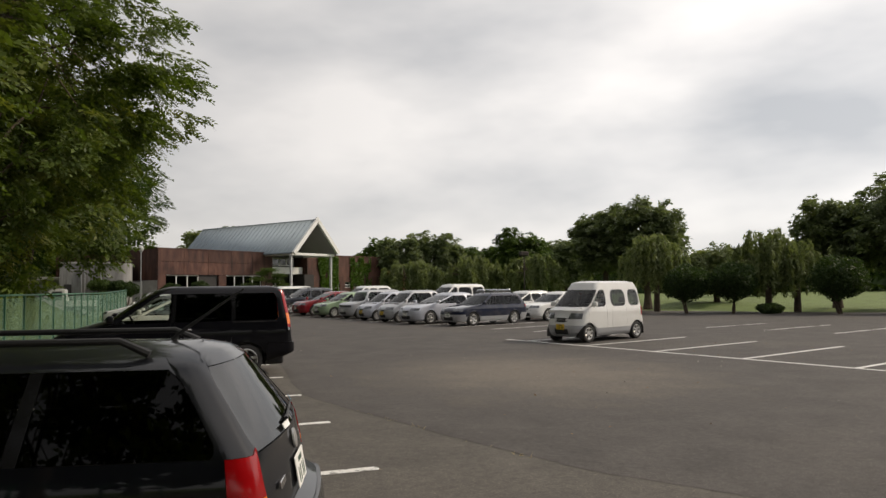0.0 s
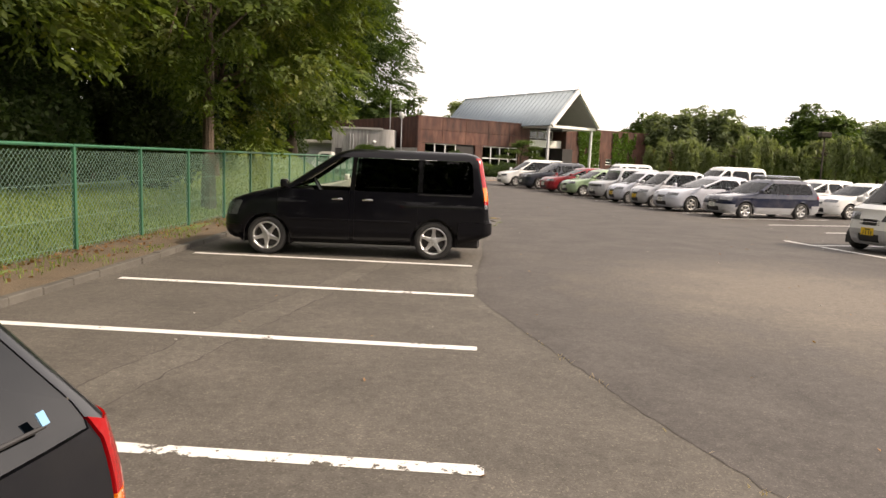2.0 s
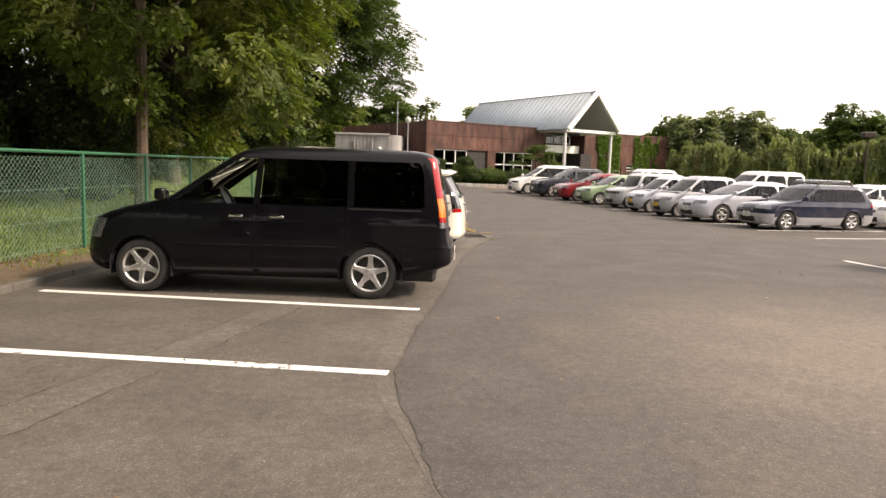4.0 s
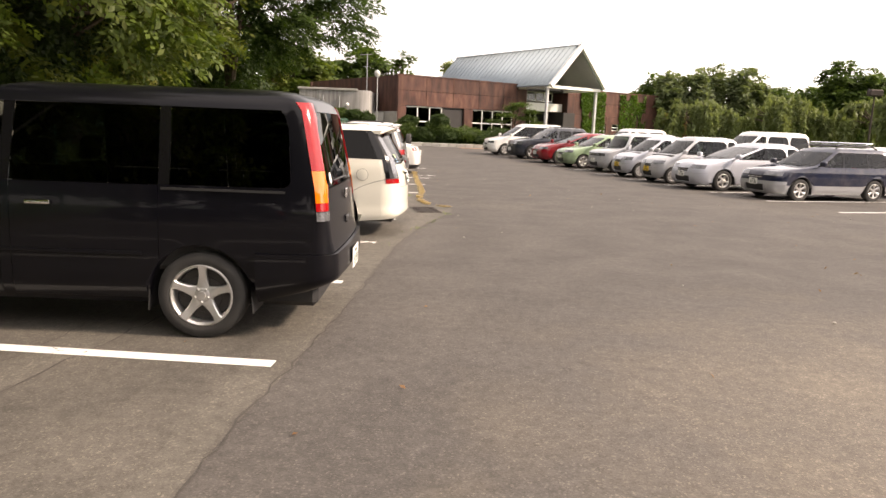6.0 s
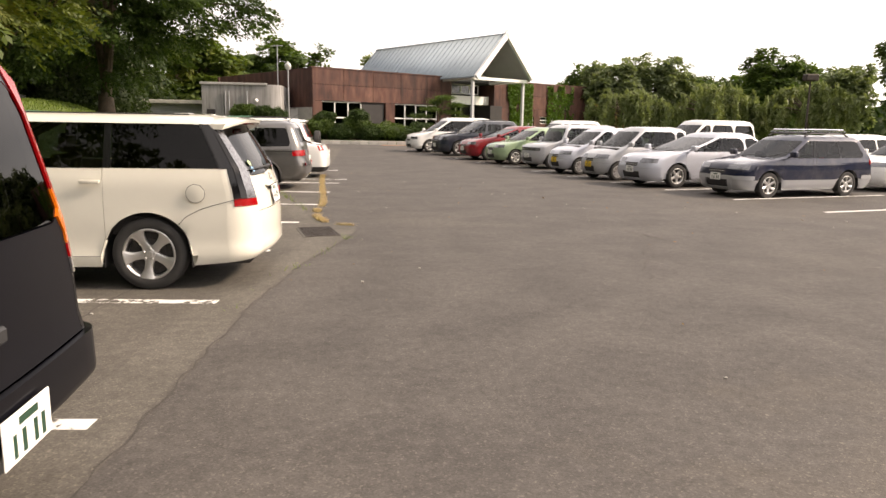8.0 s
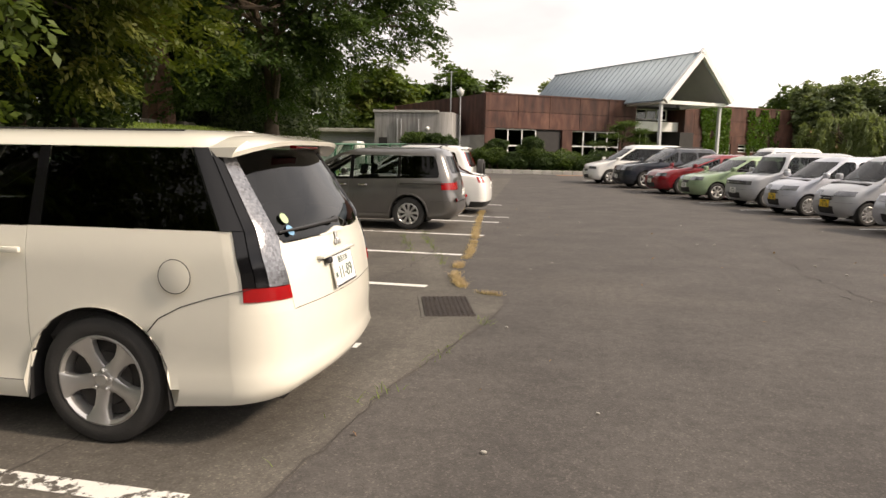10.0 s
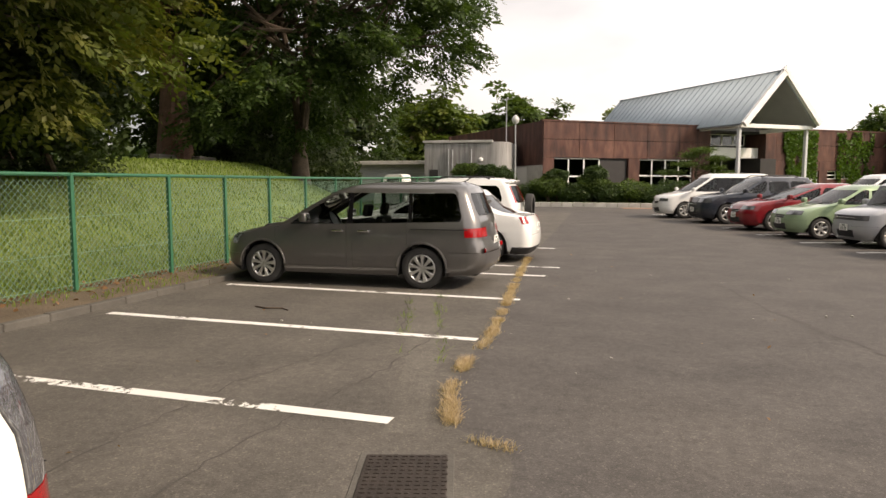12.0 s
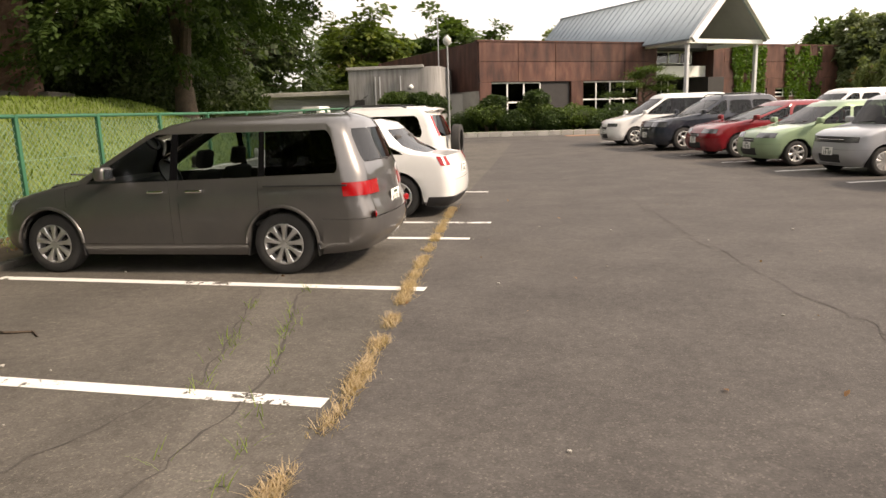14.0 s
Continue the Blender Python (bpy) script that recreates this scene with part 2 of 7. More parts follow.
M = {
    "asphalt": asphalt_material(),
    "old_asphalt": asphalt_material("old_asphalt", (0.080, 0.073, 0.064), (0.128, 0.116, 0.101)),
    "line": worn_paint("line_paint", (0.78, 0.77, 0.74), 0.83),
    "line_worn": worn_paint("line_paint_worn", (0.76, 0.75, 0.71), 0.93),
    "patch": asphalt_material("patched_asphalt", (0.090, 0.082, 0.071), (0.143, 0.131, 0.114)),
    "crack": surface("crack_filling", (0.058, 0.052, 0.046), 0.9, var=0.4, scale=5, fine=60, relief=0.4, space="world"),
    "stained": stained_concrete(),
    "soil": surface("soil", (0.115, 0.085, 0.055), 0.95, var=0.4, scale=1.6, fine=25, relief=0.8, space="world", dist=0.03),
    "lawn": surface("lawn", (0.120, 0.165, 0.045), 0.95, var=0.4, scale=0.7, fine=18, relief=0.9, space="world", dist=0.05),
    "kerb": surface("concrete_kerb", (0.40, 0.38, 0.34), 0.85, var=0.25, scale=2.5, fine=50, relief=0.3, space="world", spread=0.15),
    "kerb_pale": surface("pale_kerb", (0.56, 0.54, 0.49), 0.85, var=0.2, scale=2.5, fine=50, relief=0.3, space="world", spread=0.2),
    "post_grey": surface("grey_painted_steel", (0.46, 0.47, 0.48), 0.45, var=0.08, scale=2, fine=40, relief=0.03),
    "kerb_dark": surface("concrete_edging", (0.095, 0.088, 0.076), 0.9, var=0.3, scale=2.5, fine=50, relief=0.4, space="world", spread=0.15),
    "iron": surface("cast_iron", (0.050, 0.040, 0.034), 0.65, 0.5, var=0.35, scale=6, fine=80, relief=0.3),
    "fence": surface("green_fence_paint", (0.020, 0.112, 0.058), 0.45, var=0.15, scale=3, fine=60, relief=0.05, space="world"),
    "wire": surface("green_wire", (0.150, 0.270, 0.200), 0.5, var=0.15, scale=3, fine=60, relief=0, space="world"),
    "bark": surface("bark", (0.085, 0.062, 0.045), 0.95, var=0.45, scale=4, fine=22, relief=0.9, space="world", dist=0.03),
    "bark_red": surface("reddish_bark", (0.115, 0.065, 0.048), 0.95, var=0.4, scale=4, fine=22, relief=0.9, space="world", dist=0.03),
    "rust": rust_material(),
    # the same cladding at 0.80 of its colour, for upper course and side wall
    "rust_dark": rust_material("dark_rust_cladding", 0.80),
    "roof": surface("grey_metal_roof", (0.235, 0.285, 0.320), 0.62, 0.0, var=0.10, scale=0.6, fine=14, relief=0.05, space="world"),
    "white": surface("white_paint", (0.74, 0.74, 0.72), 0.5, var=0.08, scale=2, fine=40, relief=0.05),
    "concrete": surface("concrete", (0.36, 0.35, 0.33), 0.9, var=0.35, scale=1.0, fine=30, relief=0.25, space="world"),
    # near-black: the darkness inside recesses and doorways is put into the colour
    "dark": surface("recess_shade_black", (0.022, 0.020, 0.020), 0.7, var=0.3, scale=2, fine=30, relief=0.1),
    "soffit": surface("grey_soffit", (0.30, 0.30, 0.31), 0.8, var=0.1, scale=1, fine=30, relief=0.05),
    "steel": surface("galvanised_steel", (0.38, 0.39, 0.40), 0.45, 0.7, var=0.15, scale=4, fine=60, relief=0.05),
    "pane": glass("window_pane", (0.30, 0.33, 0.33)),
    "leaf": leaf_material("zelkova_leaves", (0.048, 0.078, 0.015), (0.106, 0.148, 0.029), (0.160, 0.170, 0.038)),
    "leaf_yellow": leaf_material("turning_leaves", (0.055, 0.080, 0.014), (0.112, 0.140, 0.027), (0.175, 0.160, 0.038), 0.6),
    "leaf_dark": leaf_material("evergreen_leaves", (0.022, 0.044, 0.014), (0.054, 0.090, 0.026)),
    "leaf_mid": leaf_material("broad_leaves", (0.040, 0.072, 0.016), (0.090, 0.138, 0.032)),
    "leaf_fork": leaf_material("dark_broad_leaves", (0.023, 0.047, 0.011), (0.058, 0.096, 0.022)),
    # evergreen leaves again, darkened: the deep shade under trees is in the colour
    "leaf_shaded": leaf_material("shaded_evergreen_leaves", (0.018, 0.034, 0.011), (0.046, 0.070, 0.020)),
    # paler and greyer for the far trees: distance haze mixed into the leaf colour
    "leaf_far": leaf_material("hazy_far_leaves", (0.092, 0.122, 0.062), (0.180, 0.218, 0.112)),
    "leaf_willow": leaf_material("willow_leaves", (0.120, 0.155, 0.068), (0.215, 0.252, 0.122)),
    "leaf_ivy": leaf_material("ivy_leaves", (0.045, 0.098, 0.014), (0.105, 0.185, 0.030)),
    "grass": leaf_material("green_grass", (0.105, 0.165, 0.028), (0.200, 0.270, 0.060)),
    "straw": leaf_material("dry_grass", (0.350, 0.260, 0.160), (0.560, 0.440, 0.300), (0.150, 0.150, 0.050), 0.72),
    "litter": leaf_material("fallen_leaves", (0.150, 0.080, 0.040), (0.300, 0.170, 0.090)),
}


# ---- mesh helpers ----
def part(name, bm, mat, parent=None, label="", smooth=35):
    """Links a bmesh as one mesh object under a thing or a part."""
    me = bpy.data.meshes.new(name)
    bm.to_mesh(me)
    bm.free()
    return link_mesh(name, me, mat, parent, label, smooth)


def link_mesh(name, me, mat, parent=None, label="", smooth=35):
    if mat is not None and not me.materials:
        me.materials.append(mat)
    if smooth:
        me.shade_smooth()
        me.set_sharp_from_angle(angle=radians(smooth))
    ob = new(name, me)
    if parent is not None:
        ob.parent = parent
    return tagged(ob, label)


def arrays(name, verts, faces, mat, parent=None, label="", smooth=0):
    """A mesh from an array of corners and an array of quads or triangles."""
    me = bpy.data.meshes.new(name)
    v, f = np.asarray(verts, "f"), np.asarray(faces, "i")
    k = f.shape[1]
    me.vertices.add(len(v))
    me.vertices.foreach_set("co", v.ravel())
    me.loops.add(f.size)
    me.loops.foreach_set("vertex_index", f.ravel())
    me.polygons.add(len(f))
    me.polygons.foreach_set("loop_start", np.arange(0, f.size, k, dtype="i"))
    me.update(calc_edges=True)
    me.validate()
    return link_mesh(name, me, mat, parent, label, smooth)


def thing(name, label, category, m=None, group="", kind=""):
    ob = new(name)
    ob.empty_display_size = 0.2
    if m is not None:
        ob.matrix_basis = m
    return tagged(ob, label, category, group, kind)


def box(bm, x0, x1, y0, y1, z0, z1, bevel=0.0, m=None, seg=1):
    r = bmesh.ops.create_cube(bm, size=1)
    vs = r["verts"]
    t = Matrix.Translation(((x0 + x1) / 2, (y0 + y1) / 2, (z0 + z1) / 2)) @ Matrix.Diagonal((x1 - x0, y1 - y0, z1 - z0, 1))
    bmesh.ops.transform(bm, matrix=(m @ t) if m is not None else t, verts=vs)
    if bevel:
        es = list({e for v in vs for e in v.link_edges})
        bmesh.ops.bevel(bm, geom=es, offset=bevel, segments=seg, profile=0.5, affect="EDGES")
    return bm


def slab(x0, x1, y0, y1, z0, z1, bevel=0.0, m=None, seg=1):
    return box(bmesh.new(), x0, x1, y0, y1, z0, z1, bevel, m, seg)


def tube(bm, pts, radii, sides=8, cap=True):
    """A tapering tube along a line of points."""
    pts = [Vector(p) for p in pts]
    if not isinstance(radii, (list, tuple)):
        radii = [radii] * len(pts)
    rings = []
    for i, p in enumerate(pts):
        d = (pts[min(i + 1, len(pts) - 1)] - pts[max(i - 1, 0)]).normalized()
        a = d.orthogonal().normalized() if i == 0 else (rings_a - d * rings_a.dot(d)).normalized()
        rings_a = a
        b = d.cross(a)
        rings.append([bm.verts.new(p + radii[i] * (math.cos(2 * math.pi * k / sides) * a + math.sin(2 * math.pi * k / sides) * b)) for k in range(sides)])
    for r0, r1 in zip(rings, rings[1:]):
        for k in range(sides):
            bm.faces.new((r0[k], r0[(k + 1) % sides], r1[(k + 1) % sides], r1[k]))
    if cap:
        bm.faces.new(rings[0][::-1])
        bm.faces.new(rings[-1])
    return bm


def lathe(bm, prof, sides=24, m=None):
    """Turns a profile of (radius, height) round z."""
    rings = []
    for r, z in prof:
        rings.append([bm.verts.new((r * math.cos(2 * math.pi * k / sides), r * math.sin(2 * math.pi * k / sides), z)) for k in range(sides)])
    fs = []
    for r0, r1 in zip(rings, rings[1:]):
        for k in range(sides):
            fs.append(bm.faces.new((r0[k], r0[(k + 1) % sides], r1[(k + 1) % sides], r1[k])))
    if prof[0][0] > 1e-4:
        bm.faces.new(rings[0][::-1])
    if prof[-1][0] > 1e-4:
        bm.faces.new(rings[-1])
    if m is not None:
        bmesh.ops.transform(bm, matrix=m, verts=[v for r in rings for v in r])
    bmesh.ops.remove_doubles(bm, verts=[v for r in rings for v in r], dist=1e-5)
    return bm


def smooth01(a, b, x):
    t = min(1, max(0, (x - a) / (b - a)))
    return t * t * (3 - 2 * t)


def ground_z(x, y):
    return 0.28 * smooth01(28, 52, y)


def bank_z(x, y):
    """The grassy bank behind the fence."""
    h = (0.45 + 1.65 * smooth01(16, 29, y) * (1 - smooth01(32.5, 41, y))) * (1 - smooth01(40.5, 43.2, y)) - 0.16 * smooth01(42.6, 43.4, y)
    return 0.06 + ground_z(x, y) + h * smooth01(-6.3, -11.0, x) + 0.05 * noise.noise((x * 0.6, y * 0.6, 0))


# ---- ground ----
def grid_sheet(name, xs, ys, zf, mat, label, category):
    v = [(x, y, zf(x, y)) for y in ys for x in xs]
    n = len(xs)
    f = [(j * n + i, j * n + i + 1, (j + 1) * n + i + 1, (j + 1) * n + i) for j in range(len(ys) - 1) for i in range(n - 1)]
    ob = arrays(name, v, f, mat, smooth=60)
    return tagged(ob, label, category, kind="structure")


def wide(a, b, step, reach):
    mid = list(np.arange(a, b + step, step))
    return [a - reach, a - reach / 3, a - reach / 10, a - 20] + mid + [b + 20, b + reach / 10, b + reach / 3, b + reach]


grid_sheet("ground", wide(-60, 80, 2.0, 900), wide(-50, 130, 2.0, 900), lambda x, y: ground_z(x, y) - 0.09 - (0.4 if -5 < x < 40 and -44 < y < 70 else 0),
           M["lawn"], "short green grass reaching to the horizon", "ground")
grid_sheet("bank", list(np.arange(-30, -4.85, 0.35)), list(np.arange(-16, 60, 0.7)), lambda x, y: bank_z(x, y) if x < -5.5 else 0.05 + ground_z(x, y),
           M["lawn"], "grassy bank rising behind the green fence", "ground")


def lot_edge(y):
    """The far edge of the car park, beyond the bays."""
    return 60.0 if y < -5 else 60 - (y + 5) * 1.0 if y < 18 else 37 - (y - 18) * 0.72


xs = np.linspace(0, 1, 26)
ys = list(np.arange(-44, 78, 2.0))
lot_v = [(-4.88 + (max(8, lot_edge(y)) + 4.88) * x, y, ground_z(0, y)) for y in ys for x in xs]
lot_f = [(j * 26 + i, j * 26 + i + 1, (j + 1) * 26 + i + 1, (j + 1) * 26 + i) for j in range(len(ys) - 1) for i in range(25)]
tagged(arrays("parking_lot", lot_v, lot_f, M["asphalt"], smooth=60), "worn grey asphalt of a car park with dusty patches", "road", kind="structure")
grid_sheet("drive", list(np.arange(-17, -4.87, 1.0133)), list(np.arange(43.2, 51.6, 1.4)), lambda x, y: ground_z(x, y) + 0.002, M["asphalt"], "grey asphalt drive leading off past the end of the fence", "road")
bmv = bmesh.new()
box(bmv, -6.35, -4.98, -16, 43.1, 0.0, 0.085, 0.02)
tagged(part("verge", bmv, M["soil"]), "strip of bare soil below the fence", "ground", kind="structure")


def line_mark(name, x0, y0, x1, y1, w, mat, label="", z=0.0062):
    a, b = Vector((x0, y0, 0)), Vector((x1, y1, 0))
    d = (b - a).normalized()
    n = Vector((-d.y, d.x, 0)) * w / 2
    k = max(2, int((b - a).length / 1.0))
    v, f = [], []
    for i in range(k + 1):
        p = a.lerp(b, i / k)
        h = ground_z(p.x, p.y)
        v += [(p + n) + Vector((0, 0, h + z)), (p - n) + Vector((0, 0, h + z))]
    f = [(2 * i, 2 * i + 1, 2 * i + 3, 2 * i + 2) for i in range(k)]
    ob = arrays(name, [tuple(q) for q in v], f, mat)
    return tagged(ob, label or "white painted parking line, chipped with wear", "road marking", "parking lines", "structure")


line_mark("parking_line", -0.38, -1.40, -4.62, -1.27, 0.13, M["line_worn"])
for k in (-4, -3, -2, 0, 1, 2, 3, 4, 5, 6, 7, 8, 9, 10):
    line_mark("parking_line", 0.0, 2.5 * k, -4.62, 2.5 * k + 0.13, 0.13, M["line_worn"] if k in (0, 5, 7) else M["line"])
for k, x0 in ((10.5, 0.1), (12, -0.45)):
    line_mark("parking_line", x0, 2.5 * k, -4.62, 2.5 * k + 0.13, 0.13, M["line"])
# bays in the middle: a spine line and the lines off it
RB = Vector((0.256, -0.967, 0))
RA = Vector((0.967, 0.256, 0))
s0 = Vector((8.05, 14.2, 0))
e = s0 + RB * 26
line_mark("parking_line", s0.x, s0.y, e.x, e.y, 0.12, M["line"])
for i in range(11):
    p = s0 + RB * (0.95 + 2.47 * i)
    q = p + RA * 4.75
    line_mark("parking_line", p.x + 0.08, p.y, q.x, q.y, 0.12, M["line"])
    p2 = p + RA * 9.4
    q2 = p + RA * 14.2
    if i < 9:
        line_mark("parking_line", p2.x, p2.y, q2.x, q2.y, 0.11, M["line_worn"])
# bays of the long row
CA, CB = Vector((-0.954, -0.30, 0)), Vector((-0.30, 0.954, 0))
r0 = Vector((9.15, 21.75, 0))
for i in range(-2, 11):
    p = r0 + CB * (2.4 * i)
    q = p - CA * 4.8
    line_mark("parking_line", p.x, p.y, q.x, q.y, 0.12, M["line"])


def ribbon(name, pts, w, mat, label, category, z=0.005, seed=1, wobble=0.03):
    rnd = random.Random(seed)
    dense = []
    for a, b in zip(pts, pts[1:]):
        n = max(2, int(math.dist(a, b) / 0.12))
        dense += [(a[0] + (b[0] - a[0]) * i / n + rnd.uniform(-wobble, wobble), a[1] + (b[1] - a[1]) * i / n + rnd.uniform(-wobble, wobble)) for i in range(n)]
    dense.append(pts[-1])
    v, f = [], []
    for i, (x, y) in enumerate(dense):
        a, b = dense[max(0, i - 1)], dense[min(len(dense) - 1, i + 1)]
        d = math.hypot(b[0] - a[0], b[1] - a[1]) or 1
        ww = w * rnd.uniform(0.35, 1.2) / 2
        nx, ny = -(b[1] - a[1]) / d * ww, (b[0] - a[0]) / d * ww
        h = ground_z(x, y) + z
        v += [(x + nx, y + ny, h), (x - nx, y - ny, h)]
    f = [(2 * i, 2 * i + 1, 2 * i + 3, 2 * i + 2) for i in range(len(dense) - 1)]
    return tagged(arrays(name, v, f, mat), label, category, kind="structure")


# a long seam in the asphalt, which the bays' strip meets
ribbon("crack", [(5.5, -6.5), (1.85, -0.95), (1.1, 1.15), (0.9, 1.9), (0.5, 3.2), (0.06, 4.8), (0.06, 6.5), (0.15, 7.8), (0.22, 9.3), (0.30, 12.3), (0.48, 14.1), (0.8, 15.6), (0.95, 16.6)], 0.015, M["crack"],
       "dark seam between two layers of asphalt", "crack", seed=3, wobble=0.022)
ribbon("crack", [(-2.9, -1.5), (-2.45, 0.9), (-2.17, 2.55), (-1.70, 5.05), (-1.30, 7.6), (-0.95, 12), (-0.75, 16.8), (-0.5, 18.7), (-0.47, 20.3), (-0.9, 21.6), (-1.2, 22.6), (-1.5, 27)], 0.02, M["crack"], "thin crack across the parking bays", "crack", seed=4)
ribbon("crack", [(-3.3, -1.5), (-2.85, 0.9), (-2.62, 2.55), (-2.12, 5.05), (-1.67, 7.6), (-1.6, 12), (-1.5, 18), (-0.9, 20.3), (-1.55, 22.4), (-2, 27)], 0.016, M["crack"], "thin crack across the parking bays", "crack", seed=5)
ribbon("crack", [(8.3, 11.0), (5.9, 14.5), (4.4, 18.6), (3.4, 21.5), (2.6, 25.5), (1.9, 31)], 0.012, M["crack"], "long fine crack in the asphalt of the aisle", "crack", seed=6, wobble=0.07)
ribbon("crack", [(4.2, 13.5), (5.2, 16.5), (4.6, 19.5), (4.9, 23)], 0.014, M["crack"], "fine branching crack in the asphalt", "crack", seed=7, wobble=0.08)
ribbon("crack", [(3.4, 21.5), (4.9, 21.0), (6.3, 21.9)], 0.014, M["crack"], "fine branching crack in the asphalt", "crack", seed=8, wobble=0.08)
# the bays lie on an older, paler layer that ends at the seam
edge = [(-12.0, 9.0), (-6.5, 5.5), (-0.95, 1.85), (1.15, 1.1), (1.9, 0.9), (3.2, 0.5), (4.8, 0.06), (6.5, 0.06), (7.8, 0.15), (9.3, 0.22), (12.3, 0.30), (14.1, 0.48), (15.6, 0.8), (16.6, 0.95), (17.2, 0.9), (17.5, 0.42), (18.3, 0.18), (19.2, 0.10), (20.5, 0.06), (21.5, -0.04), (23.3, -0.26), (26.1, -0.56), (28.0, -0.75), (46, -1.6)]
bay_y = list(np.arange(-12, 46, 0.25))
bay_v = []
for yy in bay_y:
    xe_ = float(np.interp(yy, [a for a, _ in edge], [b for _, b in edge]))
    bay_v += [(-4.9, yy, ground_z(0, yy) + 0.0022), (xe_ + 0.02 * noise.noise((yy * 3, 0, 0)), yy, ground_z(0, yy) + 0.0022)]
bay_f = [(2 * i, 2 * i + 1, 2 * i + 3, 2 * i + 2) for i in range(len(bay_y) - 1)]
tagged(arrays("bay_surface", bay_v, bay_f, M["old_asphalt"]), "older paler asphalt under the parking bays", "road", kind="structure")
patch_rows = [(17.3, 0.02, 0.30), (18.2, -0.22, 0.06), (19.0, -0.42, -0.12), (20.3, -0.88, -0.47), (21.5, -1.22, -0.86), (22.5, -1.56, -1.14), (24.5, -1.85, -1.5), (27.0, -2.1, -1.8)]
patch_v = [(x_, yy, ground_z(0, yy) + 0.0036) for yy, xl, xr in patch_rows for x_ in (xl, xr)]
tagged(arrays("asphalt_patch", patch_v, [(2 * i, 2 * i + 1, 2 * i + 3, 2 * i + 2) for i in range(len(patch_rows) - 1)], M["patch"]), "lighter strip of patched asphalt across the bays", "road", kind="structure")
trench_rows = [(-1.5, -3.30, -2.90), (0.9, -2.85, -2.45), (2.55, -2.62, -2.17), (5.05, -2.12, -1.70), (7.6, -1.67, -1.30), (9.6, -1.35, -1.0)]
trench_v = [(x_, yy, 0.0036) for yy, xl, xr in trench_rows for x_ in (xl, xr)]
tagged(arrays("asphalt_patch", trench_v, [(2 * i, 2 * i + 1, 2 * i + 3, 2 * i + 2) for i in range(len(trench_rows) - 1)], M["patch"]), "paler filled trench running across the bays", "road", kind="structure")
strip_v = []
for yy in np.arange(3.0, 17.0, 0.25):
    xe_ = float(np.interp(yy, [a for a, _ in edge], [b for _, b in edge]))
    strip_v += [(xe_ - 0.03 - (0.42 + 0.16 * noise.noise((yy * 1.3, 4, 0))) * min(1, (yy - 3) / 6), yy, 0.0036), (xe_ - 0.03, yy, 0.0036)]
tagged(arrays("asphalt_patch", strip_v, [(2 * i, 2 * i + 1, 2 * i + 3, 2 * i + 2) for i in range(len(strip_v) // 2 - 1)], M["patch"]), "pale gritty strip of asphalt along the seam", "road", kind="structure")


# ---- fence ----
def fence_x(y):
    return -6.12 + 0.014 * (y - 6)


FY0, FY1, FH = -12.17, 42.0, 1.6
fence = thing("fence", "green chain-link fence on green steel posts", "fence")
post = slab(-0.03, 0.03, -0.03, 0.03, -0.1, FH + 0.05, 0.006)
post_me = bpy.data.meshes.new("post")
post.to_mesh(post_me)
post.free()
y = FY0
posts_y = []
while y <= FY1:
    posts_y.append(y)
    y += 2.1 if y < 12.5 else 1.98 if y < 22.5 else 1.55
for y in posts_y:
    o = link_mesh("post", post_me, M["fence"], fence, smooth=0)
    o.location = (fence_x(y), y, ground_z(0, y) + 0.06)
for za, ra in ((FH + 0.03, 0.027),):
    for ya, yb in zip(posts_y, posts_y[1:]):
        part("rail", tube(bmesh.new(), [(fence_x(ya), ya + 0.02, ground_z(0, ya) + 0.06 + za), (fence_x(yb), yb - 0.02, ground_z(0, yb) + 0.06 + za)], ra, 8), M["fence"], fence)
for za in (0.12, 0.55, 1.05):
    part("tension_wire", tube(bmesh.new(), [(fence_x(a), a, ground_z(0, a) + 0.06 + za) for a in posts_y], 0.0035, 4), M["wire"], fence)


def chain_link(y0, y1, pitch=0.046, r=0.0036):
    """Zigzag wires hooked into one another, as a run of thin three-sided rods."""
    ny, nz = int((y1 - y0) / pitch), int((FH - 0.04) / pitch)
    jj, kk = np.meshgrid(np.arange(ny), np.arange(nz), indexing="ij")
    flip = (jj + kk) % 2
    ya = y0 + (jj + flip) * pitch
    yb = y0 + (jj + 1 - flip) * pitch
    za, zb = 0.04 + kk * pitch, 0.04 + (kk + 1) * pitch
    def at(yv, zv, dx):
        g = np.clip((yv - 28) / 24, 0, 1)
        return np.stack([-6.12 + 0.014 * (yv - 6) + dx, yv, zv + 0.06 + 0.28 * g * g * (3 - 2 * g)], -1).reshape(-1, 3)
    side = np.where(flip == 0, 0.002, -0.002)
    a, b = at(ya, za, side), at(yb, zb, side)
    n = len(a)
    d = b - a
    d /= np.linalg.norm(d, axis=1, keepdims=True)
    u = np.tile(np.array([[1.0, 0, 0]]), (n, 1))
    w = np.cross(d, u)
    offs = [u * r, -0.5 * u * r + 0.87 * w * r, -0.5 * u * r - 0.87 * w * r]
    v = np.stack([a + offs[0], a + offs[1], a + offs[2], b + offs[0], b + offs[1], b + offs[2]], 1).reshape(-1, 3)
    base = np.arange(n)[:, None] * 6
    f = np.concatenate([base + np.array([[0, 1, 4, 3]]), base + np.array([[1, 2, 5, 4]]), base + np.array([[2, 0, 3, 5]])])
    return v, f


cv, cf = chain_link(-6.0, 30.0)
tagged(arrays("chain_link_mesh", cv, cf, M["wire"], fence), kind="stuff")
cv, cf = chain_link(30.0, FY1, 0.09, 0.005)
